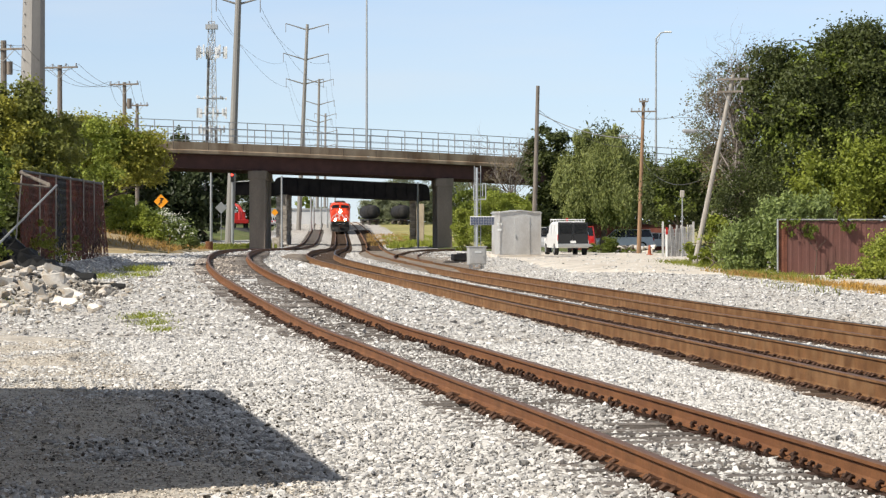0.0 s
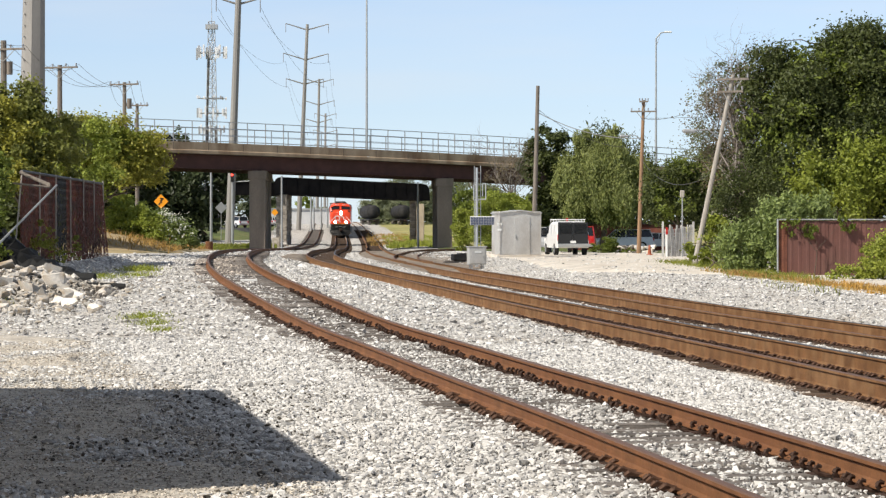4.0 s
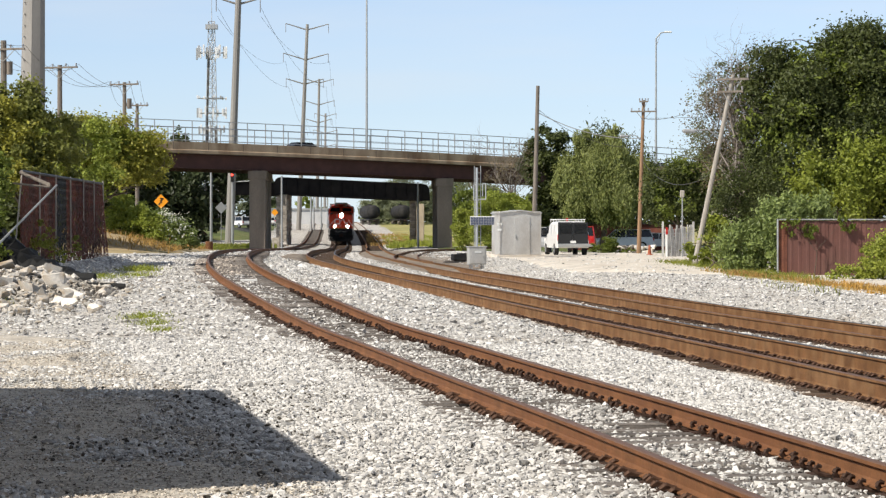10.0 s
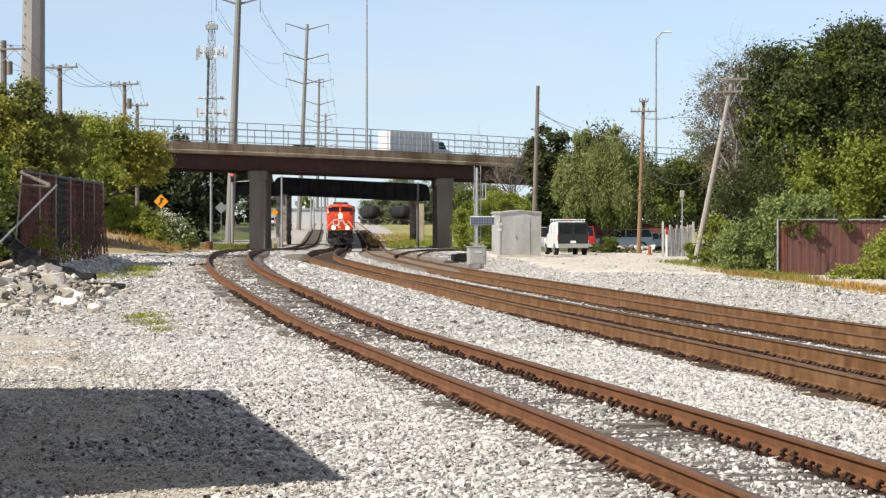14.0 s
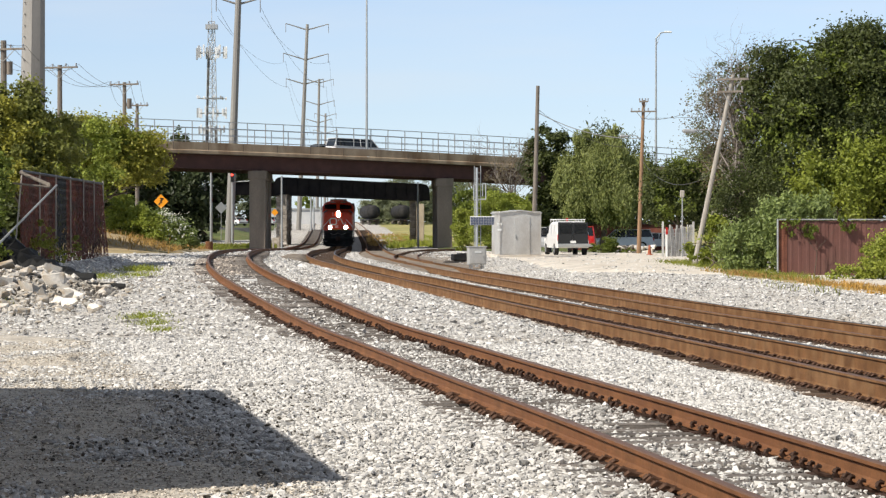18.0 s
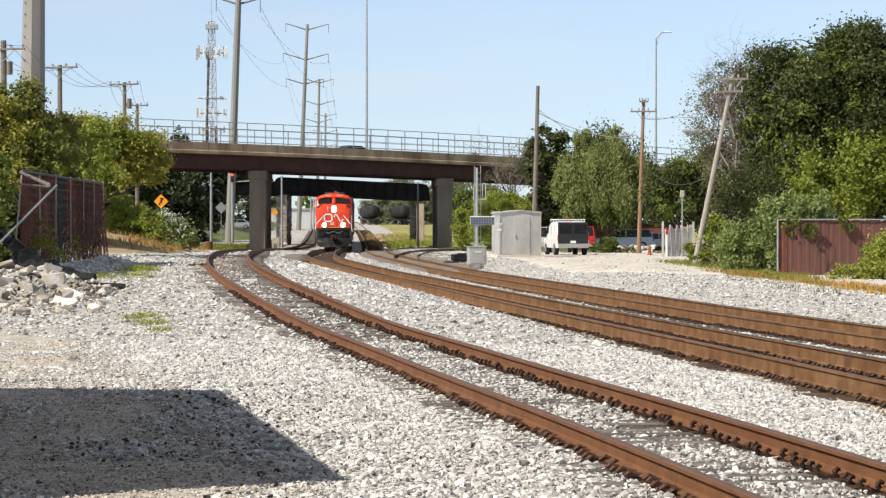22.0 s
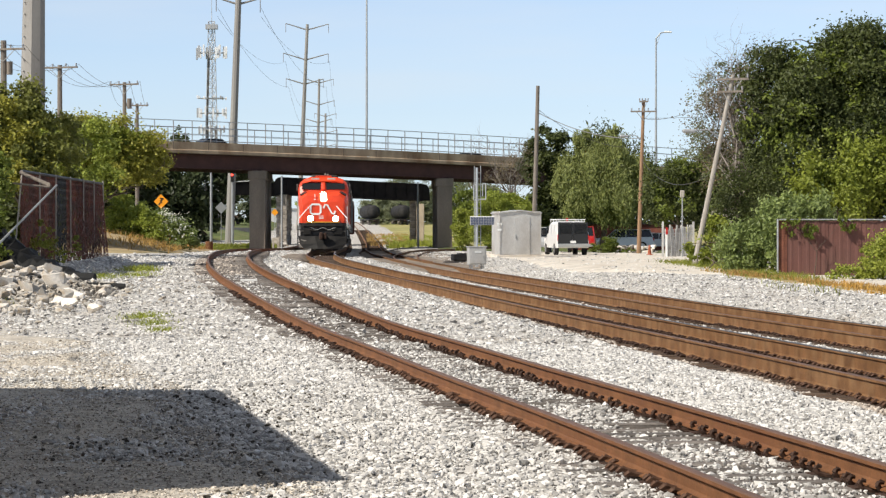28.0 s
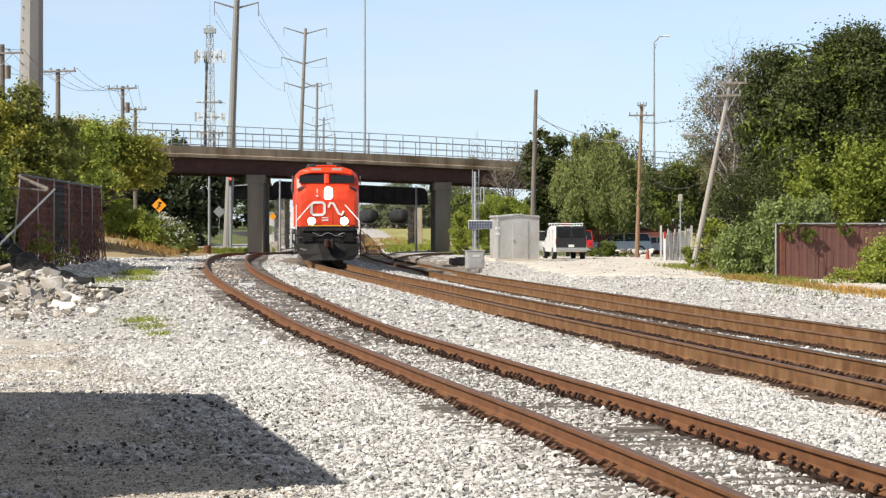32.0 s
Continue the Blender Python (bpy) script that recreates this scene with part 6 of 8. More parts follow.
def leaf_cloud(blobs, count, size, seed, droop=0.0, clump=0.42, fill=0.55, long=1.7, boughs=15, per=30):
    """Leaves in clumps round the shells of uneven ellipsoids (x, y, z, rx, ry, rz); verts and faces."""
    g = np.random.default_rng(seed)
    B = np.array(blobs, float)
    # boughs: lumps on each ellipsoid, with hollows between them
    w = B[:, 3] * B[:, 5] + 0.001
    nb = np.maximum(7, np.round(boughs * np.sqrt(w / w.mean()))).astype(int)
    own = np.repeat(np.arange(len(B)), nb)
    bd = g.normal(size=(len(own), 3))
    bd[:, 2] += 0.2
    bd /= np.linalg.norm(bd, axis=1)[:, None]
    reach = 0.35 + 0.6 * g.random(len(own)) ** 0.7 + np.where(g.random(len(own)) < 0.12, 0.2, 0)
    bc = B[own, :3] + bd * reach[:, None] * B[own, 3:6]
    br_ = np.minimum(B[own, 3], B[own, 5]) * (0.24 + 0.26 * g.random(len(own)))
    nc = max(8, count // per)
    pw = br_ ** 2
    bi = g.choice(len(own), nc, p=pw / pw.sum())
    dirs = g.normal(size=(nc, 3)) + bd[bi] * 0.5
    dirs[:, 2] += 0.35
    dirs /= np.linalg.norm(dirs, axis=1)[:, None]
    rad = fill + (1.1 - fill) * g.random(nc) ** 0.6 + np.where(g.random(nc) < 0.08, 0.45 * g.random(nc), 0)
    cen = bc[bi] + dirs * (rad * br_[bi])[:, None] * np.array([1, 1, 0.85])
    scale = br_[bi] * 1.35
    k = np.repeat(np.arange(nc), per)
    n = len(k)
    spread = clump * np.clip(scale[k] * 0.6, 0.12, 1.3) * (0.6 + 0.8 * g.random(nc))[k]
    off = g.normal(size=(n, 3)) * spread[:, None] * np.array([1, 1, 0.7] if droop < 1 else [0.6, 0.6, 1.05])
    off[:, 2] -= droop * spread * np.abs(g.normal(size=n)) * 1.5
    c = cen[k] + off
    nrm = g.normal(size=(n, 3)) * 0.75 + dirs[k] * 0.7 + np.array([0, -0.1, 0.45])
    nrm /= np.linalg.norm(nrm, axis=1)[:, None]
    t = np.cross(nrm, g.normal(size=(n, 3)))
    if droop:
        t[:, 2] -= droop
    t /= np.linalg.norm(t, axis=1)[:, None] + 1e-9
    b = np.cross(nrm, t)
    s = size * (0.6 + 0.8 * g.random(n))[:, None]
    fold = nrm * s * 0.18
    v = np.stack([c - t * s * long * 0.5, c + b * s * 0.5 + fold, c + t * s * long * 0.5, c - b * s * 0.5 + fold], 1).reshape(-1, 3)
    return v, n


def cloud_part(name, v, n, material, parent, label=""):
    me = bpy.data.meshes.new(name)
    me.vertices.add(len(v))
    me.vertices.foreach_set("co", v.astype(np.float32).ravel())
    q = v.shape[0] // n
    me.loops.add(n * q)
    me.loops.foreach_set("vertex_index", np.arange(n * q, dtype=np.int32))
    me.polygons.add(n)
    me.polygons.foreach_set("loop_start", np.arange(0, n * q, q, dtype=np.int32))
    me.materials.append(material)
    me.update(calc_edges=True)
    me.shade_flat()
    ob = new(name, me)
    if parent:
        ob.parent = parent
    if label:
        ob["label"] = label
    return ob


def limb(bm, a, b, r0, r1, rnd, depth=0, wig=0.12, twigs=0):
    """A crooked branch in four stretches, with side twigs."""
    a, b = Vector(a), Vector(b)
    l = (b - a).length
    p, pts = a, [a]
    for i in range(1, 5):
        q = a.lerp(b, i / 4) + Vector((rnd.uniform(-1, 1), rnd.uniform(-1, 1), rnd.uniform(-0.6, 0.9))) * l * wig * (0.5 if i == 4 else 1)
        rod(bm, p, q, r0 + (r1 - r0) * (i - 1) / 4, r0 + (r1 - r0) * i / 4, 6 if depth == 0 else 4)
        p = q
        pts.append(q)
    for i in range(twigs):
        o = pts[rnd.randrange(1, 5)]
        e = o + Vector((rnd.uniform(-1, 1), rnd.uniform(-1, 1), rnd.uniform(-0.1, 1.2))).normalized() * l * rnd.uniform(0.25, 0.5)
        if depth < 2:
            limb(bm, o, e, r1 * 1.1, r1 * 0.4, rnd, depth + 1, wig, max(0, twigs - 3) if depth else twigs - 1)
        else:
            rod(bm, o, e, r1 * 0.7, r1 * 0.25, 3)


def tree(name, x, d, label, blobs, leaves, size, material, seed, trunk=0.22, droop=0.0, clump=0.42, fill=0.55, bare=(), category="tree", group="trees", more=(), long=1.7):
    """A tree: crooked tapered trunk with limbs into each part of the crown, leaves in clumps. Blobs in world places."""
    g = ground_z(x, d) - 0.1
    t = thing(name, (x, d, g), label, category, group)
    rnd = random.Random(seed)
    B = [(bx - x, by - d, bz - g, rx, ry, rz) for bx, by, bz, rx, ry, rz in blobs]
    fork = Vector((sum(b[0] for b in B) / len(B) * 0.3, 0, max(0.4, min(b[2] for b in B) * 0.6)))
    bm = bmesh.new()
    limb(bm, (0, 0, 0), fork, trunk, trunk * 0.75, rnd, 3, 0.04)
    part("trunk", bm, M_BARK, t)
    for b in B:
        bm = bmesh.new()
        limb(bm, fork, (b[0], b[1], b[2]), trunk * 0.5, trunk * 0.1, rnd, 1 if trunk > 0.1 else 3, 0.08, 2 if trunk > 0.1 else 0)
        part("limb", bm, M_BARK, t)
    for bx, by, bz, tx, ty, tz, n in bare:
        bm = bmesh.new()
        limb(bm, (bx - x, by - d, bz - g), (tx - x, ty - d, tz - g), 0.042, 0.011, rnd, 0, 0.12, n)
        part("bare_branch", bm, M_TWIG, t, "bare grey branch")
    v, n = leaf_cloud(B, leaves, size, seed, droop, clump, fill, long)
    cloud_part("crown", v, n, material, t)
    for i, (bl, cnt, sz, mm, nm) in enumerate(more):
        v, n = leaf_cloud([(bx - x, by - d, bz - g, rx, ry, rz) for bx, by, bz, rx, ry, rz in bl], cnt, sz, seed + 77 + i, droop, clump, fill, long, 15, 5 if nm == "blossom" else 30)
        cloud_part(nm, v, n, mm, t)
    return t


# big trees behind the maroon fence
# sunlit sprigs are painted as lighter leaves on the crown's near side
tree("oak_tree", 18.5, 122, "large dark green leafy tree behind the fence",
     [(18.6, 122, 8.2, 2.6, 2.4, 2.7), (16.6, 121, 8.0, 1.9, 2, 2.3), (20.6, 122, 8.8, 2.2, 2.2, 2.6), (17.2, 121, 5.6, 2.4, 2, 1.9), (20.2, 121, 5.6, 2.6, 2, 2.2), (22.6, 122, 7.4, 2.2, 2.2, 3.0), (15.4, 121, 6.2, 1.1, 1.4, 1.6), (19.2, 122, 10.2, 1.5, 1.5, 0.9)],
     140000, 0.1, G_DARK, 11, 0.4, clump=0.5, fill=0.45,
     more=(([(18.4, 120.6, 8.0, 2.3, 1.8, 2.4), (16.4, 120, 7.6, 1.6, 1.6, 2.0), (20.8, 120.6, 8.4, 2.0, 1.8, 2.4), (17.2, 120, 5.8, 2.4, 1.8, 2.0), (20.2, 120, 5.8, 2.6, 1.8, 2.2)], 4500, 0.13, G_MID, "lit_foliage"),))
dead = random.Random(6)
DEAD = []
for _ in range(64):
    bz = dead.uniform(3.2, 7.2)
    tx, tz = dead.uniform(12.9, 16.6), dead.uniform(4.6, 10.0)
    if (tx - 14.8) ** 2 / 6 + (tz - 7.4) ** 2 / 15 < 1:
        DEAD.append((14.5 + (tx - 14.5) * 0.25, dead.uniform(121.5, 124.5), min(bz, tz - 0.8), tx, dead.uniform(121.5, 124.5), tz, 5))
tree("dying_tree", 14.6, 124, "half-dead tree with bare grey branches and thin leaves",
     [(14.6, 124, 8.0, 1.7, 1.6, 1.9), (13.4, 124, 6.6, 1.3, 1.3, 1.7), (15.4, 123, 9.4, 1.1, 1.2, 1.0), (14.4, 124, 4.8, 1.5, 1.4, 1.5)],
     11000, 0.06, G_BROWN, 12, 0.2, clump=0.9, fill=0.1, bare=DEAD,
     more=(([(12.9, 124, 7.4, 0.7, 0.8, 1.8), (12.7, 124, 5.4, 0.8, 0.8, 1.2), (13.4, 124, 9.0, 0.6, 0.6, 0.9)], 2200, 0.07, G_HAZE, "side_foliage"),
           # dark green behind the branches stands in for shade
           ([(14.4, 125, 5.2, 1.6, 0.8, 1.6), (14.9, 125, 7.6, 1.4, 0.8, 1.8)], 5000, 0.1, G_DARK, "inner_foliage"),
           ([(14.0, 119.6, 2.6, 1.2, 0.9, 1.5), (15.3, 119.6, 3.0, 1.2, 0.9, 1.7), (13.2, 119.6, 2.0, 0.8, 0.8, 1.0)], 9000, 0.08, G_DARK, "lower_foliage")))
# inner leaves coloured darker for the shade inside the crown
tree("young_tree", 16.9, 107, "bright yellow-green young tree over the fence",
     [(16.4, 107, 3.4, 1.7, 1.2, 1.3), (18.4, 107, 4.0, 1.6, 1.3, 1.6), (15.2, 106, 2.7, 1.1, 1.0, 0.9), (19.2, 107, 2.8, 1.6, 1.2, 1.4), (17.6, 106, 2.6, 1.5, 1.0, 1.0)],
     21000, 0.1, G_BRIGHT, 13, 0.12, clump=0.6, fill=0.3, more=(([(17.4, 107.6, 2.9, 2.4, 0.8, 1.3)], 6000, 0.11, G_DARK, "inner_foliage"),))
# lighter near-side leaves put sunlight into the colour
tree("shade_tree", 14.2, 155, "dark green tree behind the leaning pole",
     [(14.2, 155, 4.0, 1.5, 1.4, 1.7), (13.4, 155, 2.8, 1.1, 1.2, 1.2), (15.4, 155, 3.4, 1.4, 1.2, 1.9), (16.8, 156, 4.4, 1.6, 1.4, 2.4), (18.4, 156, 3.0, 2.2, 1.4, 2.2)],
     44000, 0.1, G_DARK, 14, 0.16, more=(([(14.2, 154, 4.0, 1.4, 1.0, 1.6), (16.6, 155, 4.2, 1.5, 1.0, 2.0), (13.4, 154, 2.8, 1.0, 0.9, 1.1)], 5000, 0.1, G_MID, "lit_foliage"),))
tree("vine_bush", 12.2, 97, "big-leaved green bush smothering the fence end",
     [(11.6, 97, 1.0, 0.9, 0.8, 0.95), (12.6, 97, 1.35, 0.9, 0.8, 1.0), (12.2, 96.6, 0.6, 1.2, 0.7, 0.6), (13.3, 97.5, 2.0, 0.9, 0.7, 0.9), (14.2, 98, 2.4, 0.9, 0.7, 0.7)],
     19000, 0.085, G_VINE, 15, 0.06, droop=0.8, clump=0.5, category="bush", group="bushes")
tree("weed_clump", 15.0, 87, "tall bright green weeds before the fence",
     [(15.2, 87, 0.4, 0.9, 0.6, 0.8), (14.5, 87, 0.1, 0.8, 0.5, 0.5), (16.2, 87, 0.6, 1.0, 0.6, 0.9), (13.9, 86.6, 0.0, 0.5, 0.4, 0.35), (14.9, 86, 0.7, 0.5, 0.4, 0.6)],
     13000, 0.065, G_YELLOW, 16, 0.03, clump=0.6, category="bush", group="bushes")
tree("weed_clump", 10.9, 104, "green scrub at the foot of the leaning pole",
     [(11.5, 114, 0.45, 0.45, 0.6, 0.6), (12.1, 112, 0.6, 0.5, 0.6, 0.7), (12.9, 118, 1.0, 0.6, 0.6, 1.2), (11.2, 108, 0.3, 0.4, 0.5, 0.4), (12.2, 107, 0.4, 0.5, 0.5, 0.5)],
     3600, 0.1, G_BRIGHT, 17, 0.04, clump=0.5, category="bush", group="bushes")
# beyond the lot
# the willow's inner shade is put into darker leaves
tree("willow_tree", 12.9, 203, "rounded pale green willow beside the lot",
     [(12.9, 203, 6.6, 2.7, 2.2, 2.7), (11.0, 202.5, 5.2, 1.8, 1.8, 2.6), (14.9, 202.5, 5.3, 1.8, 1.8, 2.7), (13.1, 202, 4.0, 3.0, 1.8, 1.7), (14.2, 203, 8.8, 1.3, 1.3, 1.0), (11.7, 203, 8.5, 1.2, 1.3, 1.1), (15.9, 203, 6.6, 0.9, 1, 1.4)],
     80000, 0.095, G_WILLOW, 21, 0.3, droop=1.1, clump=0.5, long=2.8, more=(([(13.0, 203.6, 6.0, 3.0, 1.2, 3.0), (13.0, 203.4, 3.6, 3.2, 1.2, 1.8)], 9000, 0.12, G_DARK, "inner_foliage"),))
tree("elm_tree", 8.6, 207, "dark green tree behind the shelter",
     [(8.8, 207, 8.0, 1.4, 1.4, 1.9), (7.8, 207, 6.0, 1.5, 1.4, 1.8), (9.6, 207, 5.0, 1.8, 1.4, 2.4), (8.4, 206, 3.4, 1.8, 1.4, 2.0)],
     24000, 0.16, G_DARK, 22, 0.25)
tree("dark_grove", 17.5, 222, "dark trees behind the parked cars",
     [(12, 222, 3.4, 2.4, 1.6, 2.8), (16, 222, 3.8, 2.6, 1.8, 3.0), (19.5, 222, 4.0, 2.4, 1.8, 3.0), (23, 222, 4.6, 3.0, 2, 3.6), (27, 222, 5, 3, 2, 4)],
     20000, 0.24, G_DARK, 23, 0.25)
BARE = [(5.4, 203, dead.uniform(2.6, 4.6), dead.uniform(3.2, 7.2), dead.uniform(202.4, 203.6), dead.uniform(5.4, 8.4), 5) for _ in range(16)]
tree("bare_tree", 5.4, 203, "nearly bare grey tree before the bridge",
     [(5.4, 203, 6.6, 1.4, 1.0, 1.4), (4.4, 203, 5.8, 1.0, 1.0, 1.0), (6.4, 203, 7.6, 0.9, 0.9, 0.9)], 1500, 0.07, G_BROWN, 24, 0.16, clump=0.9, fill=0.1, bare=BARE)
tree("lilac_bush", 4.4, 190, "bright green shrub behind the shelter",
     [(3.6, 190, 2.9, 1.0, 0.9, 1.5), (4.9, 190, 3.2, 1.1, 0.9, 1.2), (2.8, 190, 1.8, 0.8, 0.8, 1.2), (5.8, 190, 2.6, 1.0, 0.8, 1.3)], 24000, 0.085, G_YOUNG, 25, 0.06, category="bush", group="bushes")
tree("weed_clump", 1.6, 215, "yellow-green weeds beside the column",
     [(1.5, 208, 1.5, 0.8, 0.7, 1.9), (2.5, 205, 1.7, 0.8, 0.7, 1.9), (1.4, 236, 1.6, 0.6, 0.6, 1.6), (3.3, 202, 1.4, 0.8, 0.7, 1.6)], 17000, 0.1, G_YELLOW, 26, 0.03, category="bush", group="bushes")
# left side
tree("hedge_tree", -14.2, 86, "thick olive-green scrub tree behind the fence",
     [(-14.6, 86, 5.2, 1.3, 1.3, 1.3), (-13.6, 87, 5.0, 1.0, 1.1, 1.1), (-15.4, 86, 4.4, 1.2, 1.2, 1.6), (-14.4, 85, 3.6, 1.3, 1.1, 1.1), (-16.6, 86, 5, 1.5, 1.3, 1.8), (-13.3, 86, 3.9, 0.8, 0.9, 0.8)],
     34000, 0.085, G_HEDGE, 31, 0.14, more=(([(-14.9, 85, 4.0, 1.1, 0.9, 1.2), (-15.2, 85, 5.2, 0.9, 0.8, 0.9)], 7000, 0.085, G_OLIVE, "autumn_foliage"),))
# dark leaves at the back paint the shade behind the crown
tree("sumac_tree", -15.6, 108, "yellow-green feathery scrub tree over the bank",
     [(-14.8, 108, 5.4, 1.5, 1.2, 1.1), (-13.4, 108, 4.6, 1.3, 1.2, 1.2), (-12.6, 108, 4.2, 0.9, 1.0, 0.85), (-15.6, 108, 4.6, 1.5, 1.3, 1.5), (-14.1, 107, 4.1, 1.6, 1.1, 0.6), (-12.2, 107, 3.9, 0.6, 0.7, 0.45)],
     34000, 0.08, G_OLIVE, 32, 0.12, clump=0.55, more=(([(-15.0, 107, 4.4, 1.3, 1.0, 1.2), (-14.0, 107, 5.0, 1.0, 0.9, 0.9)], 8000, 0.1, G_BRIGHT, "bright_foliage"), ([(-15.7, 103, 5.2, 0.9, 0.8, 0.9), (-14.5, 103, 5.3, 0.9, 0.8, 0.8), (-14.3, 103, 4.4, 1.1, 0.8, 0.7)], 9000, 0.08, G_YOUNG, "young_foliage"), ([(-14.8, 109, 4.0, 2.2, 0.8, 0.9)], 6000, 0.12, G_DARK, "inner_foliage")))
tree("scrub_bush", -12.4, 71, "tangled green scrub at the fence end",
     [(-12.6, 70, 1.9, 0.5, 0.6, 0.7), (-12.9, 72, 2.6, 0.6, 0.6, 0.8), (-12.2, 69, 1.0, 0.5, 0.5, 0.5), (-13.4, 73, 3.2, 0.8, 0.7, 1.0), (-12.5, 72, 0.7, 0.5, 0.5, 0.4)], 8000, 0.07, G_MID, 33, 0.05, category="bush", group="bushes")
tree("climbing_vine", -12.1, 79, "green vine climbing the foot of the slatted fence",
     [(-12.2, 75.5, 0.9, 0.25, 0.9, 0.6), (-12.2, 79, 0.9, 0.25, 1.2, 0.7), (-12.2, 83, 0.8, 0.25, 1.0, 0.5), (-12.2, 77, 1.5, 0.2, 0.6, 0.5)], 1500, 0.055, G_GRASS, 38, 0.02, category="vine", group="bushes")
tree("thicket", -17.0, 118, "dark thicket behind the slatted fence",
     [(-18.2, 118, 2.6, 1.6, 1.2, 2.2), (-16.8, 118, 2.6, 1.1, 1.0, 1.6), (-20, 120, 3, 2.4, 1.4, 2.8)], 11000, 0.17, G_DARK, 34, 0.1, category="bush", group="bushes")
tree("green_bush", -17.3, 134, "rounded green bush on the bank",
     [(-17.0, 134, 2.4, 1.3, 0.9, 1.1), (-18.0, 134, 2.2, 1.3, 0.9, 1.3), (-16.0, 133, 1.7, 1.1, 0.8, 1.0)], 18000, 0.08, G_YOUNG, 35, 0.06, category="bush", group="bushes")
tree("elder_bush", -15.3, 141, "green bush dotted with white blossom",
     [(-16.3, 138, 1.7, 1.2, 0.8, 1.05), (-15.2, 138, 1.5, 1.3, 0.8, 1.05), (-14.2, 138, 1.2, 1.0, 0.7, 0.85), (-17.2, 139, 1.6, 1.0, 0.8, 1.2)], 20000, 0.075, G_VINE, 36, 0.05, category="bush", group="bushes",
     more=(([(-16.0, 137.4, 1.9, 1.0, 0.7, 0.9), (-15.0, 137.4, 1.7, 1.0, 0.7, 0.9), (-14.3, 137.4, 1.4, 0.7, 0.6, 0.6)], 520, 0.07, G_WHITE, "blossom"),))
# trees behind the left span, coloured for shade, tree tops over the deck, far woods
tree("dark_grove", -31, 335, "trees beyond the street with shade in their leaf colour",
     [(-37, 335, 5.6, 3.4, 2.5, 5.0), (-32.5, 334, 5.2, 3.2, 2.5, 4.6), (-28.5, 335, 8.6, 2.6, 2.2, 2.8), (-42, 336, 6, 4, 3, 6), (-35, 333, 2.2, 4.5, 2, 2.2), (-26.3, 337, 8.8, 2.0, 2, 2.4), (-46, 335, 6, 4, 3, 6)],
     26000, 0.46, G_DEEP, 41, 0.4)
tree("dark_grove", -40, 262, "trees beside the abutment with shade in their leaf colour",
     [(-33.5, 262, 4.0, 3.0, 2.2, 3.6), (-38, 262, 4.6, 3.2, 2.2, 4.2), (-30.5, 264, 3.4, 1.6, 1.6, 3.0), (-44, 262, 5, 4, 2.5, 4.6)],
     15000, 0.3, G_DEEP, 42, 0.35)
tree("far_tree", -45, 425, "distant dark green tree top above the deck",
     [(-50, 425, 15.2, 2.4, 2, 2.8), (-45.6, 425, 15.6, 1.9, 2, 2.9), (-42.6, 425, 15.2, 1.7, 2, 2.7), (-40.6, 425, 14.4, 1.2, 1.5, 2.4), (-46, 425, 11, 5, 2, 4)], 11000, 0.3, G_DARK, 43, 0.4)
tree("bare_tree", 4.0, 330, "bare tree showing above the parapet",
     [(4.0, 330, 10.3, 1.4, 1, 1.2)], 500, 0.14, G_BROWN, 44, 0.25, fill=0.1,
     bare=[(4.0, 330, 6, 4.0 + dead.uniform(-2.0, 2.0), 330, dead.uniform(10.8, 12.4), 5) for _ in range(9)])
tree("dark_grove", -36, 446, "trees lining the far street side, leaves coloured for shade",
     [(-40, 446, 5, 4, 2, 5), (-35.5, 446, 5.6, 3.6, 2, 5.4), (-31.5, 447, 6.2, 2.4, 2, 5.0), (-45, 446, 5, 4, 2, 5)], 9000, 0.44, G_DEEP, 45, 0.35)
fw = random.Random(9)
# far trees: haze is painted through their leaf colour
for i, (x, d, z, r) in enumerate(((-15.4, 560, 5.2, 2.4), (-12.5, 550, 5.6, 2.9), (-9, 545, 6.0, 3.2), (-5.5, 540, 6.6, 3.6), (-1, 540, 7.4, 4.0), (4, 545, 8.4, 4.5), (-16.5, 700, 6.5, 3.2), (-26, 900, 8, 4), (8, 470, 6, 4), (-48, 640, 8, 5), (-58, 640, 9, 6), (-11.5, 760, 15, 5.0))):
    tree("far_tree", x, d, "distant tree along the line with haze in its leaf colour", [(x, d, z, r, r, r * 0.95), (x - r * 0.6, d, z - r * 0.5, r * 0.7, r * 0.7, r * 0.7), (x + r * 0.6, d, z - r * 0.5, r * 0.7, r * 0.7, r * 0.8), (x, d - 1, z - r * 0.9, r * 1.1, r * 0.8, r * 0.6)], 8000, 0.24, G_HAZE, 60 + i, 0.3)
# woods all round, behind everything: ragged, many-leaved, too many to count
v0, n0 = leaf_cloud([(fw.uniform(-260, 260), fw.uniform(1000, 1100), fw.uniform(5, 10), fw.uniform(6, 10), 5, fw.uniform(5, 8)) for _ in range(70)], 16000, 1.3, 90)
tagged(cloud_part("far_woods", v0, n0, G_MID, None), "distant belt of green woodland", "woods", kind="stuff")
v0, n0 = leaf_cloud([(x, 240 + fw.uniform(-4, 4) + (x - 20) * 0.6, fw.uniform(2.5, 4.5), fw.uniform(3, 5), 3, fw.uniform(2.5, 4)) for x in np.arange(28, 110, 5)] + [(x, 215 + fw.uniform(-4, 4), fw.uniform(3, 4.5), fw.uniform(3, 5), 3, fw.uniform(3, 4.5)) for x in np.arange(-70, -42, 4)], 14000, 0.4, 91)
tagged(cloud_part("woodland_edge", v0, n0, G_DARK, None), "dark woodland edge beside the bridge ramps", "woods", kind="stuff")


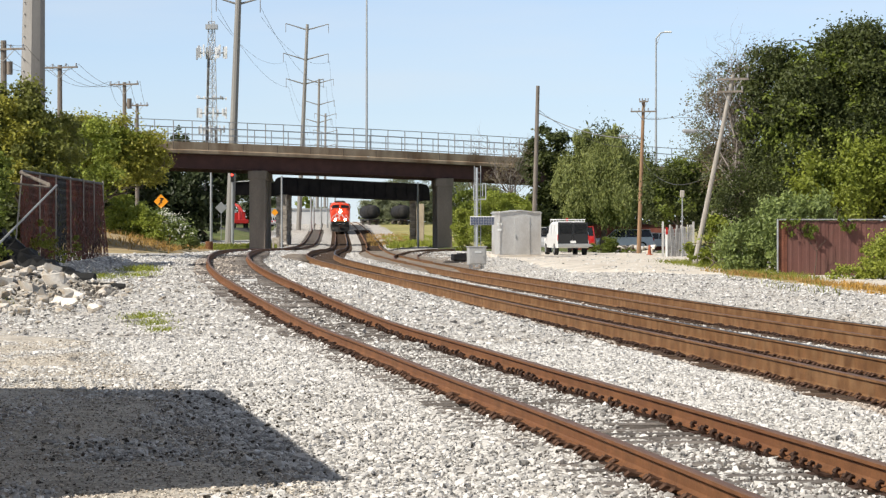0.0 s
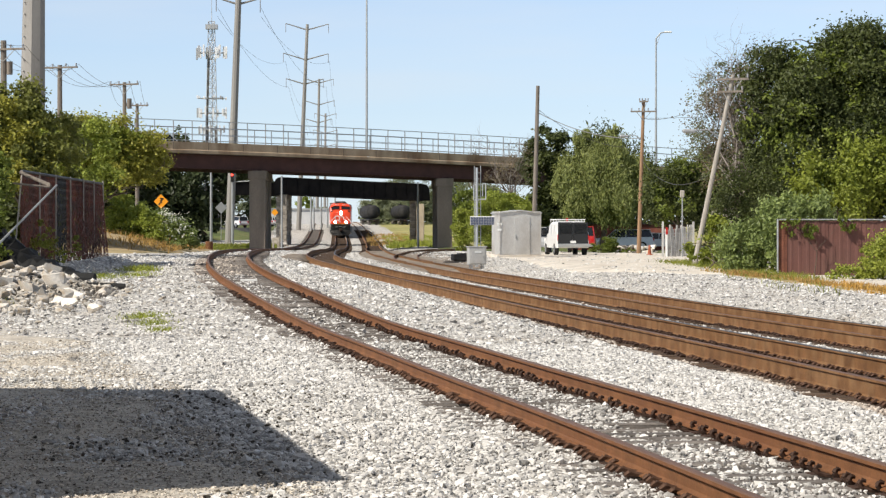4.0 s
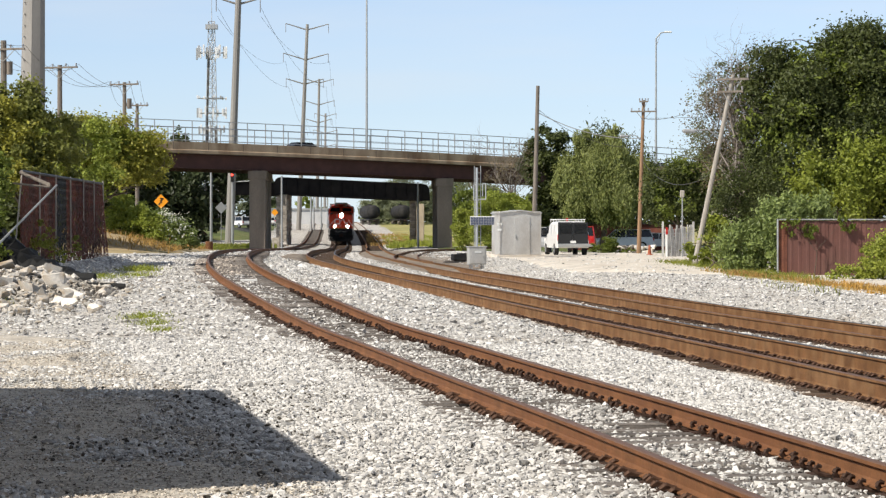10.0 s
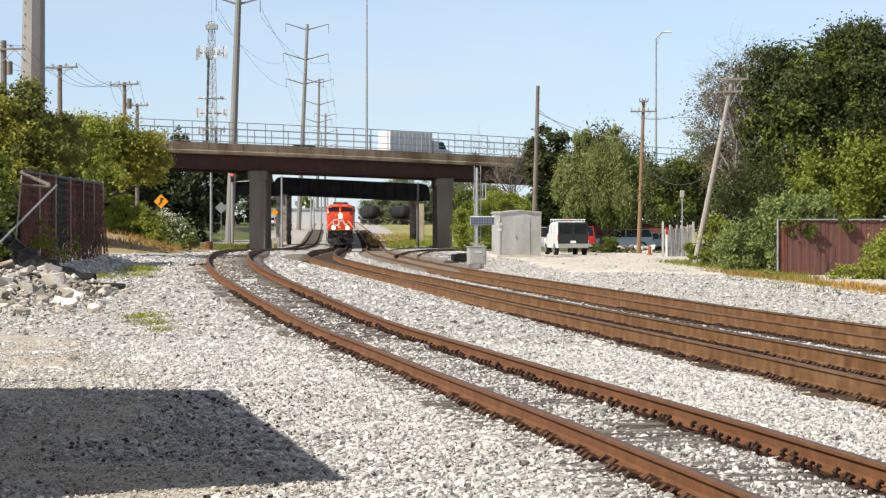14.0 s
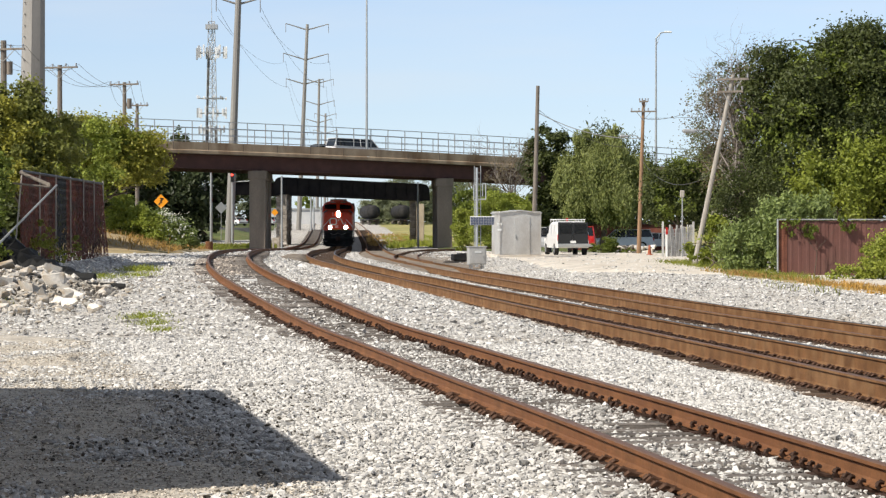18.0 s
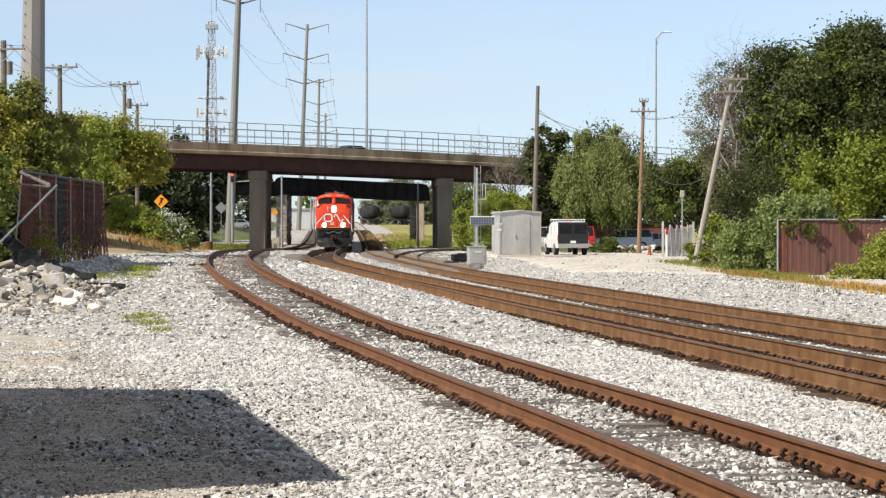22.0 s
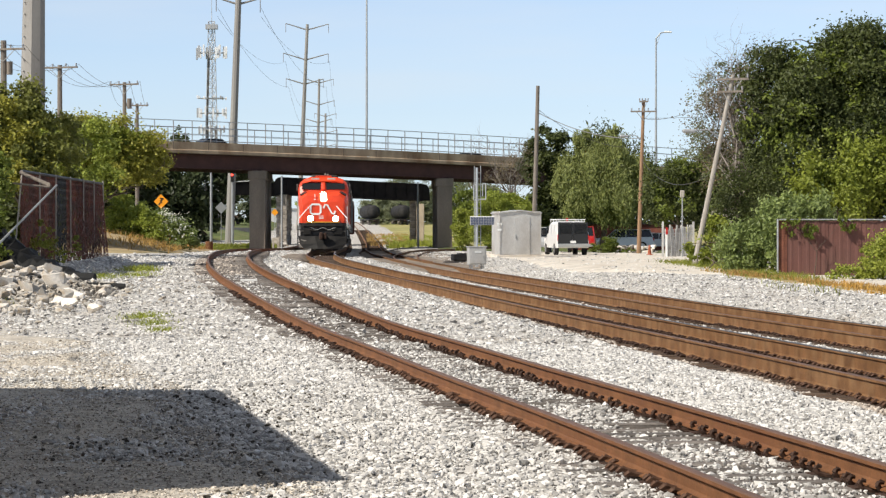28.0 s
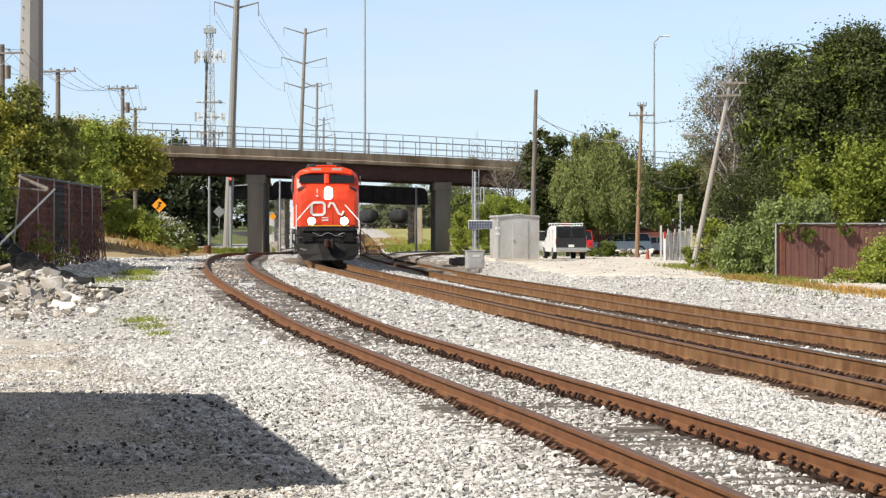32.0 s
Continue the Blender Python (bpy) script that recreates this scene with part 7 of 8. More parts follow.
def blades(n, seed, place, h, w, material, name, label, lean=0.35):
    """Grass blades as bent triangles; place(rng, n) gives x and distance."""
    g = np.random.default_rng(seed)
    x, d = place(g, n)
    z = np.array([ground_z(a, b) for a, b in zip(x, d)]) - 0.02
    hh = h * (0.45 + 0.8 * g.random(n))
    a = g.random(n) * 2 * math.pi
    dx, dy = np.cos(a), np.sin(a)
    ln = g.normal(0, lean, (n, 2)) * hh[:, None]
    p = np.stack([x, d, z], 1)
    s = np.stack([dx, dy, np.zeros(n)], 1) * w * 0.5
    mid = p + np.stack([ln[:, 0] * 0.35, ln[:, 1] * 0.35, hh * 0.6], 1)
    tip = p + np.stack([ln[:, 0], ln[:, 1], hh], 1)
    v = np.stack([p - s, p + s, mid + s * 0.7, tip, mid - s * 0.7], 1).reshape(-1, 3)
    return tagged(cloud_part(name, v, n, material, None), label, "grass", kind="stuff")


def strip(d0, d1, fa, fb, clumps=40):
    """Places in tufts between two edges given as functions of the distance."""
    def go(g, n):
        cd = d0 + (d1 - d0) * g.random(clumps)
        cf = g.random(clumps)
        k = g.integers(0, clumps, n)
        d = cd[k] + g.normal(0, (d1 - d0) * 0.035 + 0.2, n)
        f = np.clip(cf[k] + g.normal(0, 0.03, n), -0.02, 1.02)
        return fa(d) + (fb(d) - fa(d)) * f, d
    return go


blades(2600, 1, strip(66, 98, lambda d: 12.6 - (d - 70) * 0.085, lambda d: 13.6 - (d - 70) * 0.085, 90), 0.2, 0.03, G_STRAW, "dry_grass_blades", "dry straw grass along the service road")
blades(900, 2, strip(66, 80, lambda d: 12.2 - (d - 70) * 0.085, lambda d: 13.5 - (d - 70) * 0.085, 30), 0.24, 0.03, G_GOLD, "golden_grass_blades", "golden dry grass along the service road")
blades(160, 3, strip(72, 98, lambda d: 10.0 + 0 * d, lambda d: 12 + 0 * d, 30), 0.24, 0.03, G_GRASS, "roadside_weeds", "thin green weeds on the gravel")
blades(12000, 4, strip(120, 184, lambda d: -24 - 0.05 * d, lambda d: -13.4 - (d - 120) * 0.062, 160), 0.34, 0.05, G_STRAW, "bank_grass_blades", "dry straw grass on the bank")
blades(6000, 5, strip(186, 262, lambda d: -30 + 0 * d, lambda d: -18.4 + 0 * d, 110), 0.4, 0.07, G_GRASS, "verge_grass_blades", "green grass under the bridge")
blades(5000, 6, strip(262, 380, lambda d: -5.6 - (d - 262) * 0.03, lambda d: 2 - (d - 262) * 0.02, 300), 0.3, 0.06, G_YELLOW, "far_verge_blades", "green grass beyond the bridge")
blades(2500, 7, strip(300, 395, lambda d: -8 - (d - 262) * 0.03, lambda d: -3 - (d - 262) * 0.02, 200), 0.3, 0.06, G_STRAW, "far_straw_blades", "straw grass beyond the bridge")
for x, d, n, w, hh, s in ((-5.95, 50.2, 520, 0.5, 0.11, 8), (-5.55, 48.0, 330, 0.42, 0.1, 9), (-5.15, 45.8, 170, 0.28, 0.1, 19), (-9.6, 80, 700, 0.7, 0.22, 10), (-10.0, 72, 600, 0.9, 0.16, 11), (-9.0, 74, 300, 0.6, 0.16, 12), (-9.9, 55, 260, 0.6, 0.15, 13), (-10.7, 53, 300, 0.8, 0.15, 14)):
    blades(n, s, lambda g, k, x=x, d=d, w=w: (x + g.normal(0, w * 0.45, k), d + g.normal(0, w * 1.1, k)), hh, 0.014, G_YELLOW, "ballast_weeds", "small tuft of yellow-green weeds in ballast", 0.5)
blades(4200, 15, lambda g, k: (np.interp((dd := 84 + 40 * g.random(k)), [84, 124], [12.2, 11.4]) + g.normal(0, 0.5, k), dd), 0.24, 0.022, G_GRASS, "fence_grass_blades", "green grass along the fence foot")
blades(7000, 16, strip(250, 277, lambda d: -31 + 0 * d, lambda d: -18.6 + 0 * d, 90), 0.55, 0.08, G_GRASS, "street_grass_blades", "tall green grass before the street")
blades(1500, 17, strip(263, 300, lambda d: -5.4 - (d - 262) * 0.03, lambda d: -1 + 0 * d, 70), 0.6, 0.09, G_YELLOW, "lush_grass_blades", "lush green grass before the stone abutment")
tree("flower_bed", 11.6, 171, "low green planting before the parked cars",
     [(10.7, 171, 0.3, 0.6, 0.5, 0.4), (11.4, 171, 0.45, 0.6, 0.5, 0.6), (12.2, 171.2, 0.1, 0.8, 0.4, 0.3)], 4500, 0.07, G_MID, 71, 0.03, category="bush", group="bushes")
tree("hanging_vine", 13.6, 91.7, "green vine hanging over the maroon fence", [(12.9, 91.8, 1.8, 0.6, 0.15, 0.4), (13.6, 91.8, 1.5, 0.35, 0.12, 0.5), (14.6, 91.8, 1.9, 0.5, 0.15, 0.25)], 700, 0.07, G_MID, 72, 0.02, droop=0.8, category="vine", group="bushes")
tree("hedge_row", 8, 292, "green hedge trees behind the shelter",
     [(x, 292, 3.0, 2.0, 1.4, 3.0) for x in (2.4, 5.2, 8.2, 11.4)], 16000, 0.2, G_MID, 73, 0.2)

# ---------------------------------------------------------------- ballast stones
def stone_material():
    m = mat("limestone_chips", (0.545, 0.532, 0.515), 0.92, 0, 0.14, 12, 70, 0.3, None, island=0.42)
    return m


M_CHIP = stone_material()


def stone_field(name, count, seed, lo, hi, size, label, material, inside=None, at=None):
    """Loose angular stones scattered on the visible ballast: many small hulls joined as one."""
    g = np.random.default_rng(seed)
    # even spread over the wedge in view, denser near
    d = np.sqrt(lo * lo + (hi * hi - lo * lo) * g.random(count))
    x = (g.random(count) * 2 - 1) * (d * 0.182 + 0.3)
    near = np.abs(x - line_x("near", d))
    other = np.minimum(np.abs(x - line_x("loco", d)), np.abs(x - line_x("right", d)))
    keep = np.ones(count, bool)
    # between the rails of the near track the ties show: fewer stones
    keep &= ~((near < 1.32) & (g.random(count) < 0.08))
    keep &= ~((np.abs(near - 0.7555) < 0.12) | (np.abs(other - 0.7555) < 0.26))
    edge = np.interp(d, [15.5, 19, 22, 26, 30, 33, 40, 46], [-1.0, -1.35, -2.3, -3.0, -3.5, -4.4, -5.8, -7.6])
    sandy = (d < 46) & (x < edge + g.normal(0, 0.35, count))
    keep &= ~(sandy & (g.random(count) < 0.66))
    # fewer pale stones over the darkened sheet by the switch
    dark = (d > 126) & (d < 228) & (x > line_x("right", d) - 2.4) & (x < np.interp(d, [126, 150, 185, 225], [2.4, 1.2, 0.2, 1.6]))
    keep &= ~(dark & (g.random(count) < 0.45))
    lean = line_x("near", d + 0.5) - line_x("near", d - 0.5)
    gap = np.abs((d + (x - line_x("near", d)) * lean - 13.0 + 0.25) % 0.5 - 0.25)
    keep &= ~((near < 1.35) & (gap < 0.105) & (g.random(count) < np.where(d < 42, 0.88, 0.45)) & (d < 75))
    if inside is not None:
        keep &= ((other < 1.25) | ((near < 1.25) & (d > 75))) == inside
    keep &= ~((d > 112) & (x < line_x("near", d) - 2.6))
    keep &= ~((d > 64) & (d < 100) & (x > np.interp(d, [66, 80, 92, 98], [13.2, 11.8, 10.6, 7.5])) & (g.random(count) < 0.7))
    keep &= ~((d >= 100) & (d < 185) & (x > np.interp(d, [98, 106, 120, 140, 165, 185], [7.5, 5.0, 4.2, 3.4, 2.4, 2.4])) & (g.random(count) < 0.62))
    x, d, near = x[keep], d[keep], near[keep]
    n = len(x)
    z = np.array([ground_z(a, b) + 0.045 * noise.noise((a * 0.8, b * 0.5, 3)) for a, b in zip(x, d)])
    z += np.where(near < 0.8, g.uniform(-0.035, 0.006, n), np.where(near < 1.42, g.uniform(-0.042, -0.008, n), 0.012 - 0.165 * np.clip(2.3 - other[keep], 0, 1)))
    if at is not None:
        x, d, z = at
        n = len(x)
    s = size * np.exp(g.normal(0, 0.35, n))
    base = np.array([(0.12, 0.1, 0.95), (0.98, -0.05, 0.45), (0.3, 0.9, 0.25), (-0.75, 0.55, 0.5), (-0.8, -0.5, 0.15), (0.25, -0.9, 0.45), (0.55, 0.3, -0.7), (-0.5, 0.15, -0.75), (0.1, -0.55, -0.7)])
    faces = np.array([(0, 1, 2), (0, 2, 3), (0, 3, 4), (0, 4, 5), (0, 5, 1), (1, 6, 2), (2, 7, 3), (3, 7, 4), (4, 8, 5), (5, 8, 6), (5, 6, 1)][:5 if lo >= 42 else 11])
    k = len(base)
    v = base[None] * (1 + g.normal(0, 0.17, (n, k, 1))) * np.stack([0.75 + 0.6 * g.random(n), 0.6 + 0.5 * g.random(n), 0.55 + 0.45 * g.random(n)], 1)[:, None]
    a, b = g.random(n) * 2 * math.pi, g.normal(0, 0.6, n)
    ca, sa, cb, sb = np.cos(a), np.sin(a), np.cos(b), np.sin(b)
    y, zz = v[:, :, 1] * cb[:, None] - v[:, :, 2] * sb[:, None], v[:, :, 1] * sb[:, None] + v[:, :, 2] * cb[:, None]
    xx = v[:, :, 0] * ca[:, None] - y * sa[:, None]
    yy = v[:, :, 0] * sa[:, None] + y * ca[:, None]
    w = np.stack([xx, yy, zz], 2) * (s * 0.5)[:, None, None] + np.stack([x, d, z], 1)[:, None]
    f = (faces[None] + (np.arange(n) * k)[:, None, None]).reshape(-1, 3)
    me = bpy.data.meshes.new(name)
    me.vertices.add(n * k)
    me.vertices.foreach_set("co", w.astype(np.float32).ravel())
    me.loops.add(f.size)
    me.loops.foreach_set("vertex_index", f.astype(np.int32).ravel())
    me.polygons.add(len(f))
    me.polygons.foreach_set("loop_start", np.arange(0, f.size, 3, dtype=np.int32))
    me.materials.append(material)
    me.update(calc_edges=True)
    me.shade_flat()
    return tagged(new(name, me), label, "gravel", kind="stuff")


M_CHIPB = mat("rust_stained_chips", (0.46, 0.405, 0.355), 0.92, 0, 0.12, 12, 70, 0.3, None, island=0.42)
stone_field("ballast_stones", 122000, 1, 14, 42, 0.0415, "loose angular pale limestone ballast stones", M_CHIP, False)
stone_field("track_stones", 122000, 1, 14, 42, 0.0415, "rust-stained ballast stones between the rails", M_CHIPB, True)
stone_field("distant_ballast_stones", 80000, 2, 42, 110, 0.062, "loose angular pale limestone ballast stones", M_CHIP, False)
stone_field("distant_track_stones", 80000, 2, 42, 110, 0.062, "rust-stained ballast stones between distant rails", M_CHIPB, True)
stone_field("far_ballast_stones", 60000, 3, 108, 200, 0.072, "pale limestone ballast stones by the junction", M_CHIP)
hg = np.random.default_rng(44)
hx, hd = -10.2 + 1.25 * hg.normal(size=3000), 59.5 + 3.6 * hg.normal(size=3000)
stone_field("rubble_chips", 10, 5, 20, 30, 0.085, "small chips of broken concrete and limestone rubble", M_RCHIP, None, (hx, hd, np.array([ground_z(a, b) + mound(a, b) + 0.01 for a, b in zip(hx, hd)])))
fx, fd = -11.6 + 0.5 * hg.normal(size=2600), 84 + 6.0 * hg.normal(size=2600)
stone_field("fence_foot_chips", 10, 6, 20, 30, 0.09, "loose stones banked against the fence foot", M_CHIP, None, (fx, fd, np.array([ground_z(a, b) + 0.25 * math.exp(-((a + 12) / 0.5) ** 2) for a, b in zip(fx, fd)])))
pg = np.random.default_rng(61)
pd = 15.5 + 26 * pg.random(34000) ** 1.5
pe = np.interp(pd, [15.5, 19, 22, 26, 30, 33, 40, 46], [-1.0, -1.35, -2.3, -3.0, -3.5, -4.4, -5.8, -7.6])
px = np.maximum(pe + 0.4 - np.abs(pg.normal(0, 2.2, len(pd))), -0.19 * pd - 0.4)
M_FINES = mat("fine_grit", (0.50, 0.455, 0.395), 0.95, 0, 0.15, 12, 70, 0.3, None, island=0.5)
stone_field("grit", 10, 62, 42, 50, 0.022, "fine limestone grit on trodden ground", M_FINES, None, (px, pd, np.array([ground_z(a, b) + 0.02 + 0.04 * noise.noise((a * 0.7, b * 0.4, 5)) for a, b in zip(px, pd)])))
# dark bits added along the edge of the trodden fines to deepen the shade
tg = np.random.default_rng(77)
tx, td = [], []
while len(tx) < 480:
    a, b = tg.normal(-2.3, 0.8), tg.uniform(15.5, 30)
    if a < -0.02 * (b - 15) - 0.6 and a > -0.19 * b + 0.5:
        tx.append(a)
        td.append(b)
M_SHADEBITS = mat("dark_shade_bits", (0.1, 0.09, 0.075), 0.95, 0, 0.3, 10, 60, 0.4, None, island=0.4)
stone_field("bark_litter", 10, 9, 20, 30, 0.032, "dark bits added to deepen the shade on the ballast", M_SHADEBITS, None, (np.array(tx), np.array(td), np.array([ground_z(a, b) + 0.045 * noise.noise((a * 0.8, b * 0.5, 3)) + 0.03 for a, b in zip(tx, td)])))

# ---------------------------------------------------------------- traffic over the bridge and on the street
# (kind, paint, label, moment, x at that moment, metres per second along x, set back of the lane)
CROSSING = [
    ("sedan", P_SILVER, "silver saloon car crossing the bridge", 6, -20.52, 10.77, 4.0), ("sedan", P_DARK, "dark saloon car crossing the bridge", 10, -13.34, 12.32, 4.0),
    ("truck", P_WHITE, "white box truck crossing the bridge", 13.0, -15.45, 12.94, 4.0), ("long", P_WHITE, "white passenger van crossing the bridge", 17.2, -20.26, 14.89, 4.0),
    ("sedan", P_DARK, "dark saloon car crossing the bridge", 20, -11.95, 12.98, 4.0), ("suv", P_DARK, "dark green estate car crossing the bridge", 25, -13.55, 13.15, 4.0),
    ("sedan", P_BLUE, "grey-blue saloon car crossing the bridge", 30, 5.64, 13.59, 4.0),
    ("pickup", P_WHITE, "white pickup truck crossing the bridge", 6, 1.79, 14.13, 6.8), ("sedan", P_DARK, "dark saloon car crossing the bridge", 8, -15.61, 12.41, 6.8),
    ("sedan", P_DARK, "dark saloon car crossing the bridge", 18, -11.36, 13.73, 6.8), ("sedan", P_BLUE, "grey-blue saloon car crossing the bridge", 22, -8.62, 13.4, 6.8),
    ("suv", P_BLUE, "grey-blue estate car crossing the bridge", 25, -8.12, 13.73, 6.8),
    ("sedan", P_DARK, "dark saloon car crossing the bridge", 6, -9.53, -12.92, 11.0), ("sedan", P_DARK, "dark saloon car crossing the bridge", 13, 0.24, -13.82, 11.0),
    ("sedan", P_DARK, "dark saloon car crossing the bridge", 28, 3.0, -12.53, 11.0), ("sedan", P_BLUE, "grey-blue saloon car crossing the bridge", 6, -2.51, -11.0, 13.6),
]
SHAPES["long"] = (6.0, 2.0, [(-2.95, 0.45), (2.9, 0.45), (3.0, 0.8), (2.85, 1.1), (2.0, 1.25), (-2.9, 1.3), (-2.97, 0.8)], [(2.0, 1.22), (1.3, 1.98), (-2.7, 2.02), (-2.92, 1.28)])


def ease_between(s, lo, hi, w=5.0):
    """s held softly between a place to wait and a place to stop."""
    a = lo + w * math.log1p(math.exp(min(60, (s - lo) / w)))
    return hi - w * math.log1p(math.exp(min(60, (hi - a) / w)))


MOVERS = []


def crossing_traffic():
    lanes = {}
    for row in CROSSING:
        lanes.setdefault(row[6], []).append(row)
    for bk, rows in lanes.items():
        rows.sort(key=lambda r: r[3] - r[4] / r[5])
        for i, (kind, paint, label, t0, x0, v, _) in enumerate(rows):
            ob = box_truck(paint, label) if kind == "truck" else car(kind, paint, label)
            way = 1 if v > 0 else -1
            n = len(rows)
            lo, hi = -84 - (7 * i if way > 0 else 7 * (n - 1 - i)), 84 + (7 * (n - 1 - i) if way > 0 else 7 * i)
            keys = []
            for t in range(0, 33):
                x = ease_between(x0 + v * (t - t0), lo, hi)
                p, q = br(x - 1, -2.94, bk), br(x + 1, -2.94, bk)
                slope = math.degrees(math.atan2(q.z - p.z, (q - p).length))
                c = (p + q) / 2
                keys.append((t, pose(c.x, c.y, c.z, 0, -slope * way, BR_ANGLE + (0 if way > 0 else 180))))
            MOVERS.append((ob, keys))


crossing_traffic()


def service_truck():
    t = thing("service_truck", (0, 0, 0), "red crane truck on the street under the bridge", "truck", "road traffic")
    part("cab", shell([(1.2, 0.6), (3.1, 0.6), (3.2, 1.3), (2.9, 2.3), (1.25, 2.4)], 2.2, 0.06), P_RED, t)
    part("window_band", shell([(1.7, 1.5), (3.05, 1.5), (2.88, 2.2), (1.7, 2.2)], 2.22, 0.05), M_GLASS, t)
    part("bed", boxm(((-1.0, 0, 1.0), (4.2, 2.2, 0.6)), bevel=0.05), P_RED, t)
    part("crane_column", rodm(((-0.3, 0, 1.2), (-0.3, 0, 3.2), 0.28, 0.22), seg=10), P_RED, t)
    part("crane_arm", rodm(((-0.3, 0, 3.2), (0.5, 0.7, 3.7), 0.25, 0.2), ((-0.3, 0, 3.2), (-0.9, -0.4, 2.4), 0.18), seg=8), P_RED, t)
    wheels(t, (-1.9, 2.1), 2.2, 0.48, 0.3)
    return t


def street_row(t, x, d, rz):
    x, d = x * 1.37, d * 1.37
    return (t, pose(x, d, ground_z(x, d) + STREET_UP + 0.1, 0, 0, rz))


def street_traffic():
    """Cars that come out behind the column, turn away to the left and go behind the trees."""
    wait = (-21.0, 286)
    jobs = [
        (service_truck(), [(0, -23.3, 288, 100), (0.8, -23.6, 290, 105), (1.5, -24.2, 296, 115), (2.4, -30, 318, 130), (3.5, -36, 346, 120), (32, -36, 346, 120)]),
        (car("suv", P_WHITE, "white estate car on the street under the bridge"), [(0, -20.9, 282, 100), (1.6, -20.9, 284, 100), (2.2, -22.2, 286, 110), (2.8, -22.7, 287, 120), (3.5, -23.0, 288, 125), (4.6, -26, 300, 130), (6, -32, 350, 120), (32, -32, 350, 120)]),
        (car("sedan", P_DARK, "dark saloon car on the street under the bridge"), [(0, -20.8, 290, 100), (4.6, -20.8, 290, 100), (5.5, -23.3, 288, 120), (6.0, -23.0, 289, 115), (6.8, -24, 296, 125), (8.4, -40, 350, 125), (32, -40, 350, 125)]),
        (car("suv", P_WHITE, "white delivery estate car on the street"), [(0, -20.85, 296, 100), (7.2, -20.85, 296, 100), (8, -22.2, 286, 110), (8.5, -22.4, 286, 115), (9, -22.7, 287, 120), (9.5, -23.0, 288, 125), (10, -23.4, 289, 125), (10.5, -23.9, 291, 125), (12, -29, 325, 125), (13.5, -44, 352, 125), (32, -44, 352, 125)]),
        (car("sedan", P_WHITE, "white saloon car on the street under the bridge"), [(0, -20.9, 302, 100), (15, -20.9, 302, 100), (16.0, -22.2, 287, 110), (16.5, -22.6, 287, 120), (17.2, -23.5, 289, 125), (18.6, -29, 325, 125), (20.5, -48, 352, 125), (32, -48, 352, 125)]),
        (car("sedan", P_SILVER, "silver saloon car on the street under the bridge"), [(0, -20.9, 308, 110), (20.4, -20.9, 308, 120), (21.5, -22.0, 281, 150), (22, -22.9, 280, 178), (22.5, -24.4, 280, 180), (23, -25.9, 280, 180), (23.5, -27.7, 280, 180), (24.5, -31.5, 280, 180), (26, -38, 280, 180), (32, -42, 280, 180)]),
    ]
    for ob, rows in jobs:
        MOVERS.append((ob, [street_row(*r) for r in rows]))


street_traffic()


